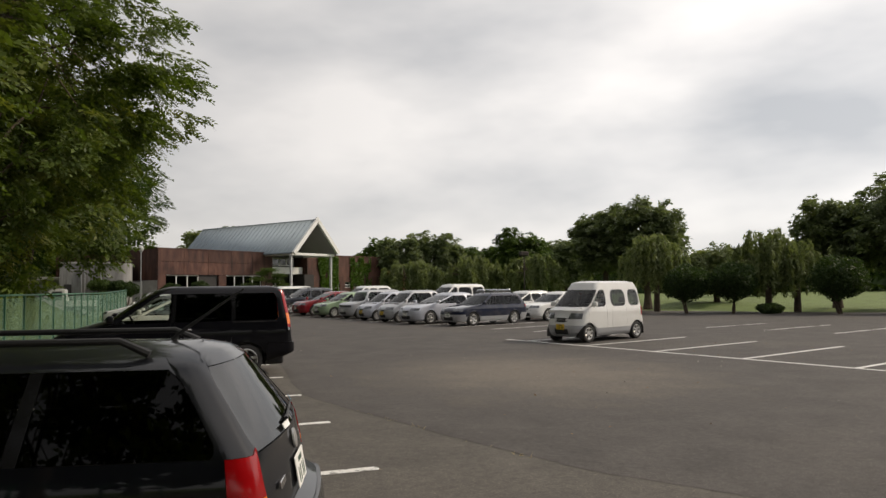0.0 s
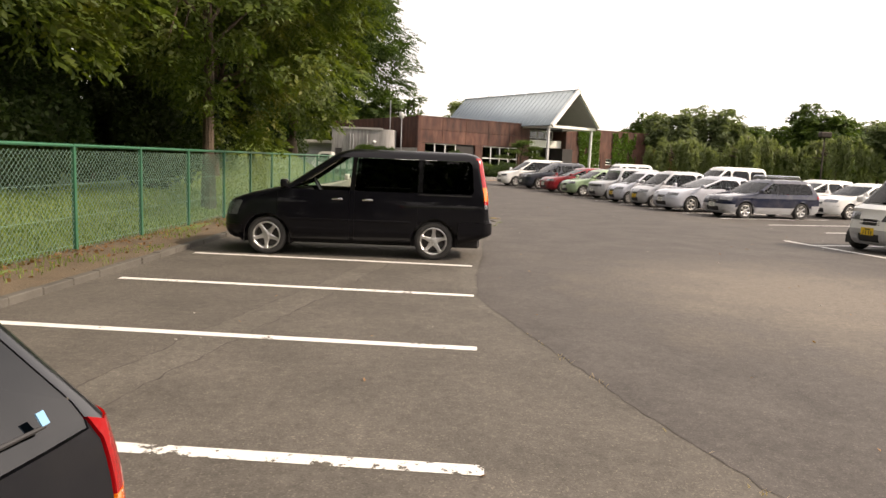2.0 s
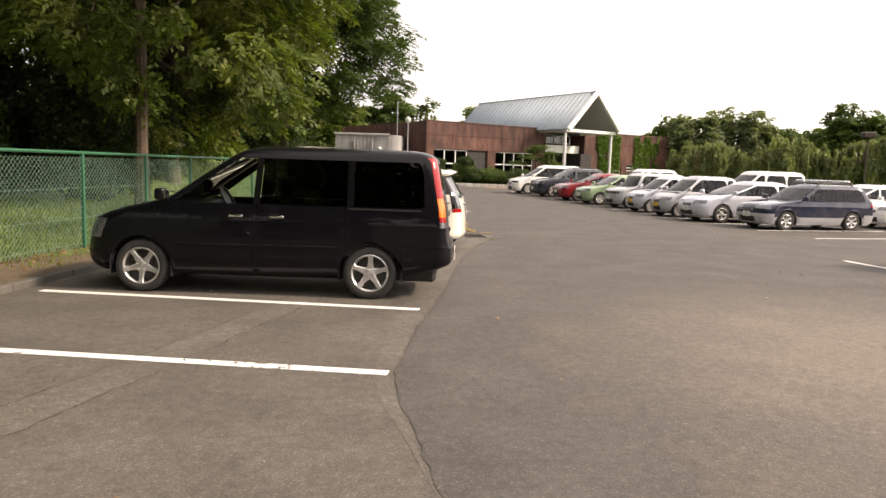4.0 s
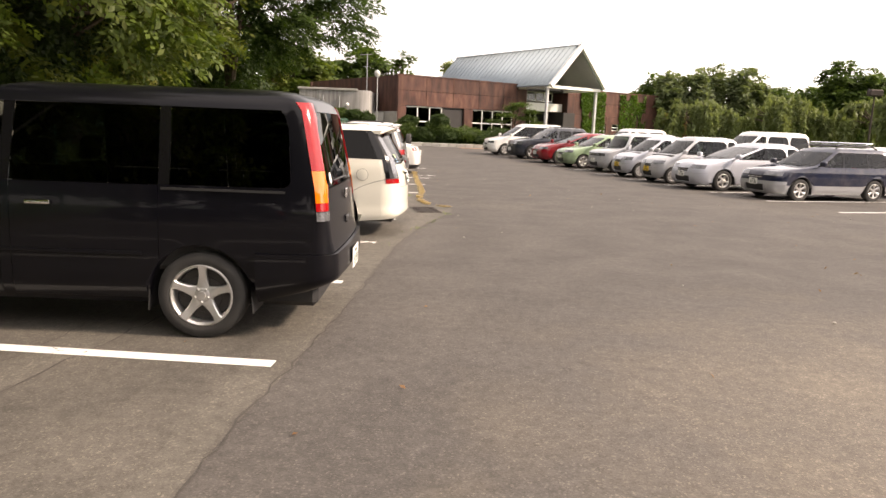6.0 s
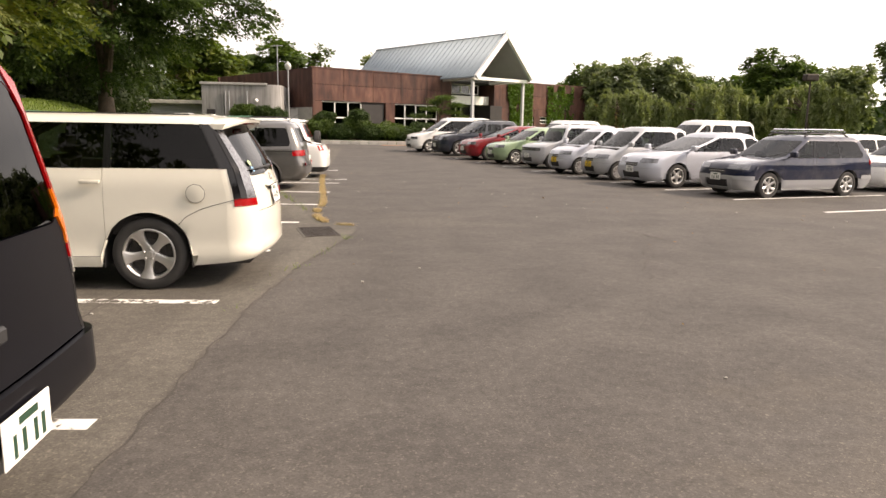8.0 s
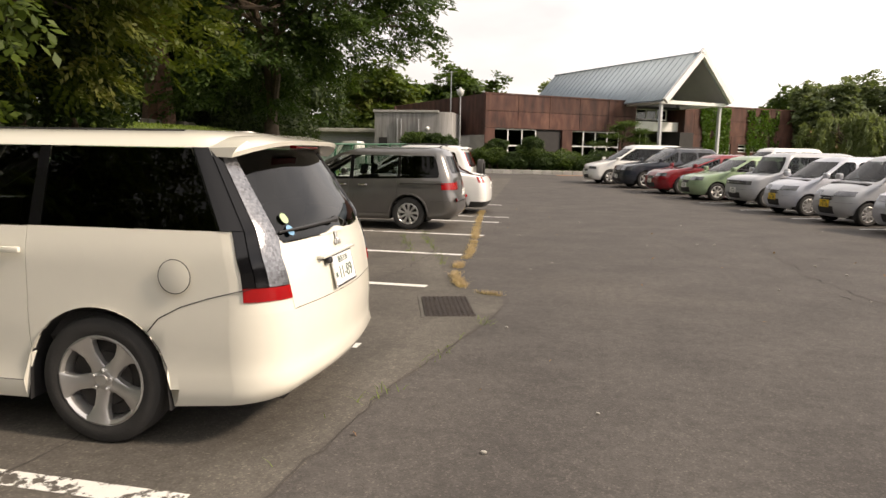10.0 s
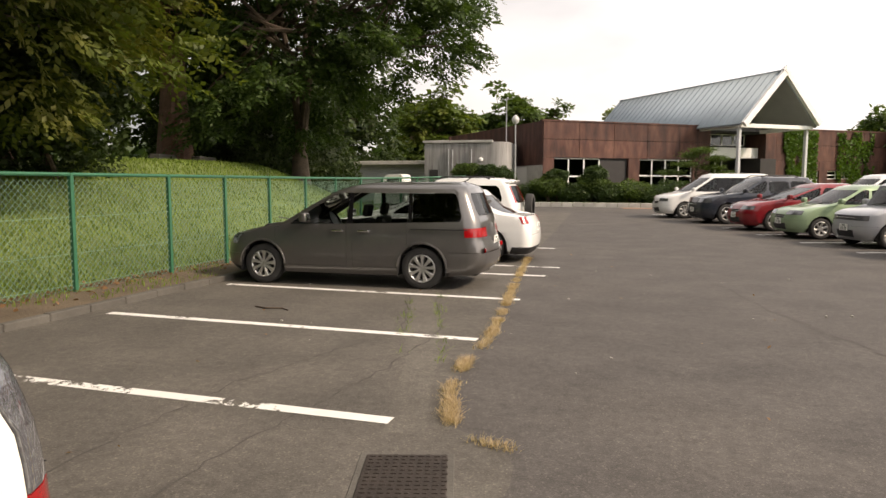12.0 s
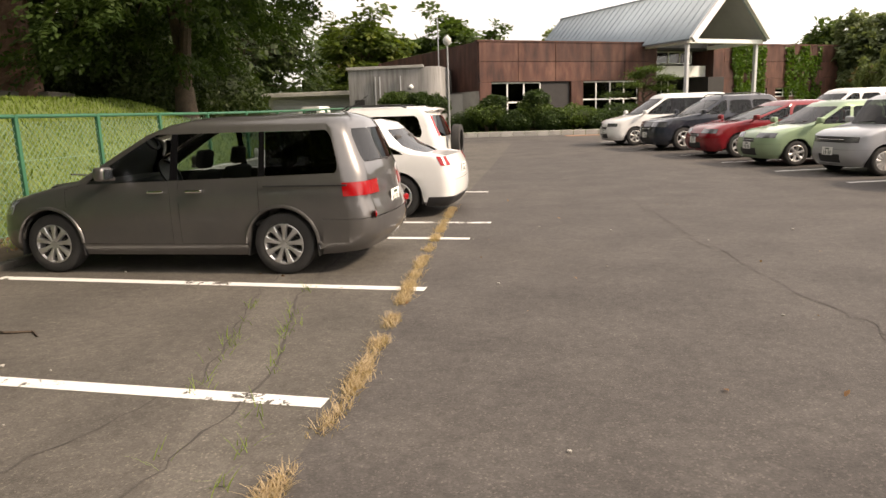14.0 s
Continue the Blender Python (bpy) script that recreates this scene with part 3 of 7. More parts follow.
tagged(arrays("chain_link_mesh", cv, cf, M["wire"], fence), kind="stuff")

# kerb stones along the verge
edging = thing("verge_kerb", "low dark concrete edging along the soil verge", "kerb", kind="structure")
ks = slab(-0.06, 0.06, -0.297, 0.297, -0.05, 0.095, 0.012)
ks_me = bpy.data.meshes.new("kerb_stone")
ks.to_mesh(ks_me)
ks.free()
for i in range(82):
    o = link_mesh("kerb_stone", ks_me, M["kerb_dark"], edging, smooth=0)
    yy = -6 + 0.6 * i
    o.location = (-4.93 + random.uniform(-0.008, 0.008), yy, ground_z(0, yy) + random.uniform(-0.008, 0.004))

# drain cover
cover = thing("drain_cover", "rusty cast-iron drain cover set in the asphalt", "drain cover", pose(0.41, 16.55, 0, 0, 0, 15))
part("frame", slab(-0.275, 0.275, -0.475, 0.475, -0.05, 0.006, 0.004), M["kerb_dark"], cover)
lid = part("lid", slab(-0.235, 0.235, -0.435, 0.435, -0.04, 0.012, 0.004), M["iron"], cover)
bmr = bmesh.new()
for i in range(10):
    for j in range(18):
        box(bmr, -0.212 + i * 0.0465, -0.212 + i * 0.0465 + 0.02 + 0.012 * ((i + j) % 2), -0.41 + j * 0.0475, -0.41 + j * 0.0475 + 0.032 - 0.012 * ((i + j) % 2), 0.011, 0.0165)
part("ribs", bmr, M["iron"], lid, smooth=0)


# ---- building ----
BX, BY, BROT = -4.4, 55.8, 36.3
BZ = 0.28
WH = 5.05
hall = thing("community_hall", "low hall clad in rust-red metal with a grey gabled porch roof", "building", pose(BX, BY, BZ, 0, 0, BROT))


def hall_box(name, x0, x1, y0, y1, z0, z1, mat, bevel=0.0, parent=None, label=""):
    return part(name, slab(x0, x1, y0, y1, z0, z1, bevel), mat, parent or hall, label, smooth=0)


LEN, DEP = 29.5, 16.0
REC0, REC1 = 12.6, 18.3
# cladding: two courses of panels above the openings, piers between them
def clad_front(x0, x1):
    n = max(1, round((x1 - x0) / 2.6))
    w = (x1 - x0) / n
    for i in range(n):
        a, b = x0 + i * w + 0.012, x0 + (i + 1) * w - 0.012
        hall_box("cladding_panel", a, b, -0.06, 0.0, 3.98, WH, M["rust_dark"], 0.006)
        hall_box("cladding_panel", a, b, -0.05, 0.0, 2.86, 3.96, M["rust"], 0.006)


clad_front(0.0, REC0)
clad_front(REC1, LEN)
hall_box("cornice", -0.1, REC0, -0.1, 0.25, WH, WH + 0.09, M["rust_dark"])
hall_box("cornice", REC1, LEN + 0.1, -0.1, 0.25, WH, WH + 0.09, M["rust"])
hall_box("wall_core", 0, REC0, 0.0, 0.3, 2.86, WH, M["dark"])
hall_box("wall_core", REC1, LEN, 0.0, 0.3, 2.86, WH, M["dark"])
for a, b in ((0, 0.75), (6.15, 7.0), (11.2, REC0), (REC1, REC1 + 0.9), (22.4, 23.2), (26.0, LEN)):
    hall_box("pier", a, b, -0.06, 0.3, 0, 2.85, M["rust"], 0.008)
# side turned from the sun: darker cladding puts its shade into the colour
for i in range(6):
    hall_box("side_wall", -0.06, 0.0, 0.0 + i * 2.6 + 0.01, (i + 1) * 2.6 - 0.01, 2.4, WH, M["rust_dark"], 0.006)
hall_box("side_wall_base", -0.05, 0.2, 0.0, DEP, 0, 2.39, M["concrete"])
hall_box("back_wall", 0, LEN, DEP, DEP + 0.3, 0, WH, M["rust"])
hall_box("end_wall", LEN - 0.3, LEN + 0.0, 0.3, DEP, 0, WH, M["rust"])
hall_box("flat_roof", 0.2, LEN - 0.3, 0.3, DEP, WH - 0.35, WH - 0.2, M["dark"])
hall_box("floor_slab", 0, LEN, -0.02, DEP, -0.3, 0.05, M["concrete"])
hall_box("inner_wall", 0.4, LEN - 0.4, 5.0, 5.2, 0, WH - 0.4, M["soffit"])


def hall_window(x0, x1, z0, z1, nx, bars=(0.5,), y=0.12):
    win = hall_box("window", x0, x1, y - 0.03, y + 0.03, z0, z0 + 0.07, M["white"], 0, None, "white-framed window with dark glass")
    part("window_frame", slab(x0, x1, y - 0.04, y + 0.04, z1 - 0.07, z1, 0.004), M["white"], win, smooth=0)
    for i in range(nx + 1):
        x = x0 + (x1 - x0) * i / nx
        w = 0.042 if i not in (0, nx) else 0.035
        part("mullion", slab(x - w, x + w, y - 0.045, y + 0.045, z0 + 0.07, z1 - 0.07, 0.004), M["white"], win, smooth=0)
    for b in bars:
        z = z0 + (z1 - z0) * b
        part("transom", slab(x0, x1, y - 0.05, y + 0.05, z - 0.045, z + 0.045, 0.004), M["white"], win, smooth=0)
    for i in range(nx):
        xa, xb = x0 + (x1 - x0) * i / nx, x0 + (x1 - x0) * (i + 1) / nx
        part("pane", slab(xa + 0.03, xb - 0.03, y - 0.004, y + 0.004, z0 + 0.05, z1 - 0.05), M["pane"], win, smooth=0)


hall_window(0.75, 4.05, 0.9, 2.84, 3, (0.42,))
hall_box("low_wall", 0.75, 11.2, -0.02, 0.25, 0, 0.9, M["rust"])
hall_window(7.0, 11.2, 0.9, 2.84, 4, (0.45,))
hall_box("dark_door", 4.08, 6.12, 0.1, 0.2, 0.9, 2.84, M["dark"], 0, None, "dark recessed doorway")
hall_window(19.2, 22.4, 0.9, 2.2, 3)
hall_window(23.2, 26.0, 1.6, 2.2, 3)
hall_box("low_wall", 19.2, 26.0, -0.02, 0.25, 0, 0.9, M["rust"])
hall_box("panel_over_window", 19.2, 26.0, -0.04, 0.2, 2.21, 2.85, M["rust"])
hall_box("low_wall", 23.2, 26.0, -0.02, 0.25, 0.91, 1.6, M["rust"])
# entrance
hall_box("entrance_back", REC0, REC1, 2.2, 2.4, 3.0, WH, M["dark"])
hall_window(REC0 + 0.05, 15.6, 0.1, 2.95, 5, (0.32, 0.62), 2.2)
hall_window(REC0 + 0.05, 16.6, 3.9, 4.7, 4, (), 1.2)
hall_box("entrance_beam", REC0, 17.3, 0.55, 1.4, 3.05, 3.75, M["white"], 0.01, None, "off-white canopy beam over the entrance")
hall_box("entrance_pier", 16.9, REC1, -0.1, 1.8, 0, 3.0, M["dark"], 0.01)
hall_box("entrance_pier", 17.35, REC1, -0.06, 1.8, 3.0, WH, M["rust"], 0.01)
hall_box("reveal", REC0 - 0.02, REC0 + 0.02, 0.0, 2.3, 0, WH, M["rust"])

# gabled roof with porch
GL, GR, GA = 11.75, 17.2, 14.45
EZ, AZ = WH + 0.02, 8.25
Y0, Y1 = -4.0, 13.2
for sgn, xe in ((-1, GL - 0.35), (1, GR + 0.35)):
    n = 1
    ez = EZ - 0.1
    for i in range(n):
        ya, yb = Y0 + (Y1 - Y0) * i / n + 0.0006, Y0 + (Y1 - Y0) * (i + 1) / n - 0.0006
        v = [(xe, ya, ez), (GA, ya, AZ), (GA, yb, AZ), (xe, yb, ez)]
        v += [(x, yy, z - 0.09) for x, yy, z in v]
        f = [(0, 1, 2, 3), (7, 6, 5, 4), (0, 4, 5, 1), (1, 5, 6, 2), (2, 6, 7, 3), (3, 7, 4, 0)]
        arrays("roof_sheet", v, f, M["roof"], hall)
    t = Vector((GA - xe, 0, AZ - ez))
    for i in range(28):
        ys_ = Y0 + 0.3 + (Y1 - Y0 - 0.6) * i / 27
        seam_ = slab(0.02, t.length - 0.1, -0.014, 0.014, 0.0, 0.035)
        o = part("roof_seam", seam_, M["roof"], hall, smooth=0)
        o.matrix_basis = Matrix.Translation((xe, ys_, ez)) @ (Matrix.Rotation(-math.atan2(t.z, t.x), 4, "Y"))
    bmb = bmesh.new()
    box(bmb, -0.0, t.length + 0.12, -0.12, 0.12, -0.34, 0.05, 0.01, Matrix.Translation((xe, Y0 - 0.13, ez)) @ Matrix.Rotation(-math.atan2(t.z, t.x), 4, "Y"))
    part("bargeboard", bmb, M["white"], hall, "white bargeboard", smooth=0)
    arrays("soffit", [(xe, Y0 + 0.05, ez - 0.13), (GA, Y0 + 0.05, AZ - 0.13), (GA, 0.6, AZ - 0.13), (xe, 0.6, ez - 0.13)], [(3, 2, 1, 0)], M["soffit"], hall)
hall_box("ridge_cap", GA - 0.12, GA + 0.12, Y0, Y1, AZ - 0.02, AZ + 0.05, M["roof"], 0.02)
arrays("gable_infill", [(GL - 0.2, 0.62, EZ - 0.3), (GR + 0.2, 0.62, EZ - 0.3), (GA, 0.62, AZ - 0.15)], [(0, 1, 2)], M["soffit"], hall)
arrays("gable_infill", [(GR + 0.2, Y1 - 0.2, EZ - 0.3), (GL - 0.2, Y1 - 0.2, EZ - 0.3), (GA, Y1 - 0.2, AZ - 0.15)], [(0, 1, 2)], M["roof"], hall)
hall_box("gable_wall", GL, GL + 0.15, 0.3, Y1 - 0.3, WH - 0.3, EZ + 0.12, M["soffit"])
hall_box("gable_wall", GR - 0.15, GR, 0.3, Y1 - 0.3, WH - 0.3, EZ + 0.12, M["soffit"])
hall_box("porch_beam", GL - 0.3, GR + 0.3, Y0 + 0.25, Y0 + 0.5, EZ - 0.34, EZ - 0.1, M["white"], 0.01)
for x in (GL, GR):
    hall_box("porch_beam", x - 0.1, x + 0.1, Y0 + 0.5, 0.6, EZ - 0.34, EZ - 0.1, M["white"], 0.01)
    hall_box("column", x - 0.105, x + 0.105, Y0 + 0.395, Y0 + 0.605, 0.0, EZ - 0.34, M["post_grey"], 0.02, None, "slender grey square porch column")
    hall_box("column_foot", x - 0.2, x + 0.2, Y0 + 0.3, Y0 + 0.7, 0, 0.6, M["concrete"], 0.02)

# concrete plant room with a rounded corner, shed, poles
plant = thing("plant_room", "grey stained concrete plant room with a rounded corner", "building", pose(-8.9, 57.0, 0.28, 0, 0, 3))
bmp = bmesh.new()
outline = [(-2.6, 3), (-2.6, -3)] + [(1.6 + 0.9 * math.cos(a), -2.1 + 0.9 * math.sin(a)) for a in np.linspace(-math.pi / 2, 0, 9)] + [(2.5, 3)]
bot = [bmp.verts.new((x, yy, 0)) for x, yy in outline]
top = [bmp.verts.new((x, yy, 3.75)) for x, yy in outline]
for i in range(len(outline)):
    j = (i + 1) % len(outline)
    bmp.faces.new((bot[i], bot[j], top[j], top[i]))
bmp.faces.new(top)
part("wall", bmp, M["stained"], plant)
part("coping", slab(-2.7, 1.6, -3.08, -2.9, 3.7, 3.85, 0.01), M["concrete"], plant, smooth=0)
part("door", slab(-2.3, -1.75, -3.03, -2.98, 0, 2.1, 0.01), M["dark"], plant, "dark doorway", smooth=0)
for xx in (-1.1, -0.85, 0.3):
    part("drain_pipe", tube(bmesh.new(), [(xx, -3.08, 0.1), (xx, -3.08, 3.3)], 0.05, 8), M["steel"], plant)
part("wall_lamp", lathe(bmesh.new(), [(0.0, -0.12), (0.12, -0.08), (0.14, 0.02), (0.05, 0.12), (0.0, 0.13)], 12, Matrix.Translation((0.9, -3.12, 2.7))), M["white"], plant)
part("link_wall", slab(2.51, 5.2, 0.2, 0.4, 0, 2.3), M["concrete"], plant, smooth=0)
shed = thing("storage_shed", "low shed with beige shutters under a flat roof", "building", pose(-14.6, 57.5, 0.28, 0, 0, 2))
part("wall", slab(-3.2, 3.0, 0, 3, 0, 2.5), M["concrete"], shed, smooth=0)
part("roof", slab(-3.5, 3.2, -0.5, 3.3, 2.5, 2.75, 0.02), M["kerb"], shed, smooth=0)
for i in range(12):
    part("shutter_slat", slab(-2.9, 2.7, -0.05 - 0.01 * (i % 2), -0.005, 0.2 + i * 0.18, 0.36 + i * 0.18, 0.01), M["soffit"], shed, smooth=0)

street = thing("globe_lamp", "tall grey pole carrying one round glass globe", "street lamp", pose(-5.45, 52.2, ground_z(0, 52)))
part("pole", tube(bmesh.new(), [(0, 0, 0), (0, 0, 4.6)], [0.055, 0.04], 10), M["steel"], street)
part("globe", lathe(bmesh.new(), [(0.0, 4.57), (0.11, 4.6), (0.19, 4.70), (0.22, 4.82), (0.19, 4.94), (0.11, 5.03), (0, 5.06)], 20), surface("globe_glass", (0.45, 0.46, 0.44), 0.2, var=0.05, relief=0), street, "pale translucent globe")
part("cap", lathe(bmesh.new(), [(0.0, 5.04), (0.08, 5.04), (0.07, 5.09), (0, 5.11)], 12), M["steel"], street)
mast = thing("antenna_mast", "thin steel mast with a small aerial on top", "antenna", pose(-6.9, 57.0, 4.0))
part("pole", tube(bmesh.new(), [(0, 0, -0.1), (0, 0, 2.9)], 0.035, 8), M["steel"], mast)
part("aerial", tube(bmesh.new(), [(-0.5, 0, 2.8), (0.4, 0, 2.85)], 0.02, 6), M["steel"], mast)

pave = [(0.6, 49.9), (4.4, 50.5), (4.6, 51.5), (0.4, 51.3)]
tagged(arrays("paving_strip", [(x_, y_, ground_z(x_, y_) + 0.006) for x_, y_ in pave], [(0, 1, 2, 3)], surface("terracotta_paving", (0.26, 0.145, 0.085), 0.9, var=0.3, scale=1.5, fine=14, relief=0.2, space="world")), "strip of reddish paving before the planting bed", "pavement", kind="structure")

# kerb and bed before the hall
bed = thing("garden_kerb", "pale concrete kerb stones round the planting bed", "kerb", kind="structure")
kb = slab(-0.285, 0.285, -0.08, 0.08, -0.1, 0.25, 0.015)
kb_me = bpy.data.meshes.new("kerb_stone")
kb.to_mesh(kb_me)
kb.free()
for i in range(38):
    o = link_mesh("kerb_stone", kb_me, M["kerb_pale"], bed, smooth=0)
    o.location = (-6.6 + 0.595 * i, 51.6 + max(0, i - 17) * 0.12, 0.27)
    o.rotation_euler = (0, 0, 0 if i <= 17 else 0.2)
part("turf", slab(-14, 5, 51.7, 56.5, 0.2, 0.50, 0.03), M["lawn"], tagged(new("planting_bed"), "grassy planted bed before the hall", "ground", kind="structure"), smooth=0)


# ---- cars ----
def lens_material():
    """A clear lamp lens over a faceted reflector."""
    m, nt, N, L, bsdf = nodes_of("clear_lens")
    p = position(N, L, "object")
    v = N.new("ShaderNodeTexVoronoi")
    v.inputs["Scale"].default_value, v.inputs["Randomness"].default_value = 85, 0.2
    L.new(p, v.inputs["Vector"])
    L.new(ramp(N, L, v.outputs["Color"], [(0.1, (0.13, 0.13, 0.14)), (0.5, (0.19, 0.195, 0.21)), (0.9, (0.27, 0.275, 0.29))]), bsdf.inputs["Base Color"])
    bsdf.inputs["Metallic"].default_value, bsdf.inputs["Roughness"].default_value = 0.6, 0.16
    bsdf.inputs["Coat Weight"].default_value, bsdf.inputs["Coat Roughness"].default_value = 1.0, 0.03
    bump(N, L, v.outputs["Distance"], 0.12, 0.01, bsdf)
    return m


CM = {
    "black": paint("black_car_paint", (0.003, 0.003, 0.005), 0.0, 0.3, 0.32, 0.005),
    "charcoal": paint("charcoal_car_paint", (0.006, 0.007, 0.010), 0.1, 0.35, 0.7, 0.02),
    "cream": paint("pearl_white_car_paint", (0.74, 0.72, 0.635), 0.0, 0.35, 1.0, 0.08),
    "grey": paint("grey_car_paint", (0.138, 0.134, 0.132), 0.7, 0.32, 1.0, 0.15),
    "white": paint("white_car_paint", (0.78, 0.78, 0.76), 0.0, 0.35, 1.0, 0.08),
    "kei_white": paint("silvery_white_car_paint", (0.74, 0.74, 0.72), 0.0, 0.35, 1.0, 0.12),
    "silver": paint("silver_car_paint", (0.42, 0.43, 0.45), 0.35, 0.40, 1.0, 0.12),
    "pale_silver": paint("pale_silver_car_paint", (0.50, 0.52, 0.58), 0.3, 0.38, 1.0, 0.10),
    "navy": paint("navy_car_paint", (0.010, 0.014, 0.036), 0.2, 0.4, 1.0, 0.15),
    "green": paint("pale_green_car_paint", (0.27, 0.37, 0.23), 0.3, 0.4, 1.0, 0.10),
    "red": paint("red_car_paint", (0.20, 0.008, 0.014), 0.1, 0.35, 1.0, 0.08),
    "slate": paint("slate_car_paint", (0.022, 0.028, 0.040), 0.3, 0.4, 1.0, 0.12),
    "plastic": surface("black_plastic", (0.022, 0.022, 0.023), 0.55, var=0.2, fine=80, relief=0.1),
    "pillar": surface("gloss_black_trim", (0.006, 0.006, 0.007), 0.10, var=0.1, fine=80, relief=0, coat=0.0, spec=0.35),
    "rubber": surface("tyre_rubber", (0.030, 0.029, 0.028), 0.85, var=0.3, scale=8, fine=90, relief=0.2),
    "alloy": surface("silver_alloy", (0.56, 0.555, 0.545), 0.36, 0.8, var=0.03, scale=3, fine=9, relief=0),
    "hub": surface("brake_dark", (0.035, 0.032, 0.030), 0.6, 0.4, var=0.3, scale=5, fine=60, relief=0.1),
    "chrome": surface("chrome", (0.75, 0.75, 0.76), 0.08, 1.0, var=0.03, relief=0),
    "red_lens": surface("red_lens", (0.30, 0.003, 0.005), 0.15, var=0.12, scale=14, fine=120, relief=0.05, coat=0.35),
    "amber_lens": surface("amber_lens", (0.80, 0.17, 0.010), 0.12, var=0.10, scale=14, fine=120, relief=0.05, coat=1.0),
    "clear_lens": lens_material(),
    "plate": surface("plate_white", (0.78, 0.78, 0.75), 0.45, var=0.05, relief=0),
    "plate_yellow": surface("plate_yellow", (0.75, 0.48, 0.02), 0.45, var=0.05, relief=0),
    "ink": surface("plate_ink", (0.02, 0.06, 0.035), 0.5, var=0.1, relief=0),
    "cloth": surface("seat_cloth", (0.055, 0.053, 0.052), 0.95, var=0.2, fine=90, relief=0.2),
    "clear": glass("clear_car_glass", (0.84, 0.89, 0.86)),
    "tint": glass("privacy_glass", (0.050, 0.055, 0.055), 0.02, 1.40),
    "blacktint": glass("dark_privacy_glass", (0.014, 0.015, 0.017), 0.02, 1.32),
    "backglass": glass("dark_rear_glass", (0.016, 0.018, 0.020), 0.03, 1.72),
    "smoke": glass("smoked_glass", (0.42, 0.46, 0.45)),
    "dusk": glass("dim_car_glass", (0.16, 0.18, 0.18)),
    "sticker": surface("pale_sticker", (0.62, 0.72, 0.66), 0.5, var=0.1, relief=0),
    "sticker_blue": surface("blue_sticker", (0.16, 0.36, 0.56), 0.5, var=0.1, relief=0),
    "sticker_green": surface("green_sticker", (0.42, 0.56, 0.30), 0.5, var=0.1, relief=0),
    "paper": surface("white_sticker", (0.80, 0.80, 0.78), 0.5, var=0.05, relief=0),
}


def interp(table, z):
    zs = [a for a, _ in table]
    return float(np.interp(z, zs, [b for _, b in table]))


WHEELS = {}


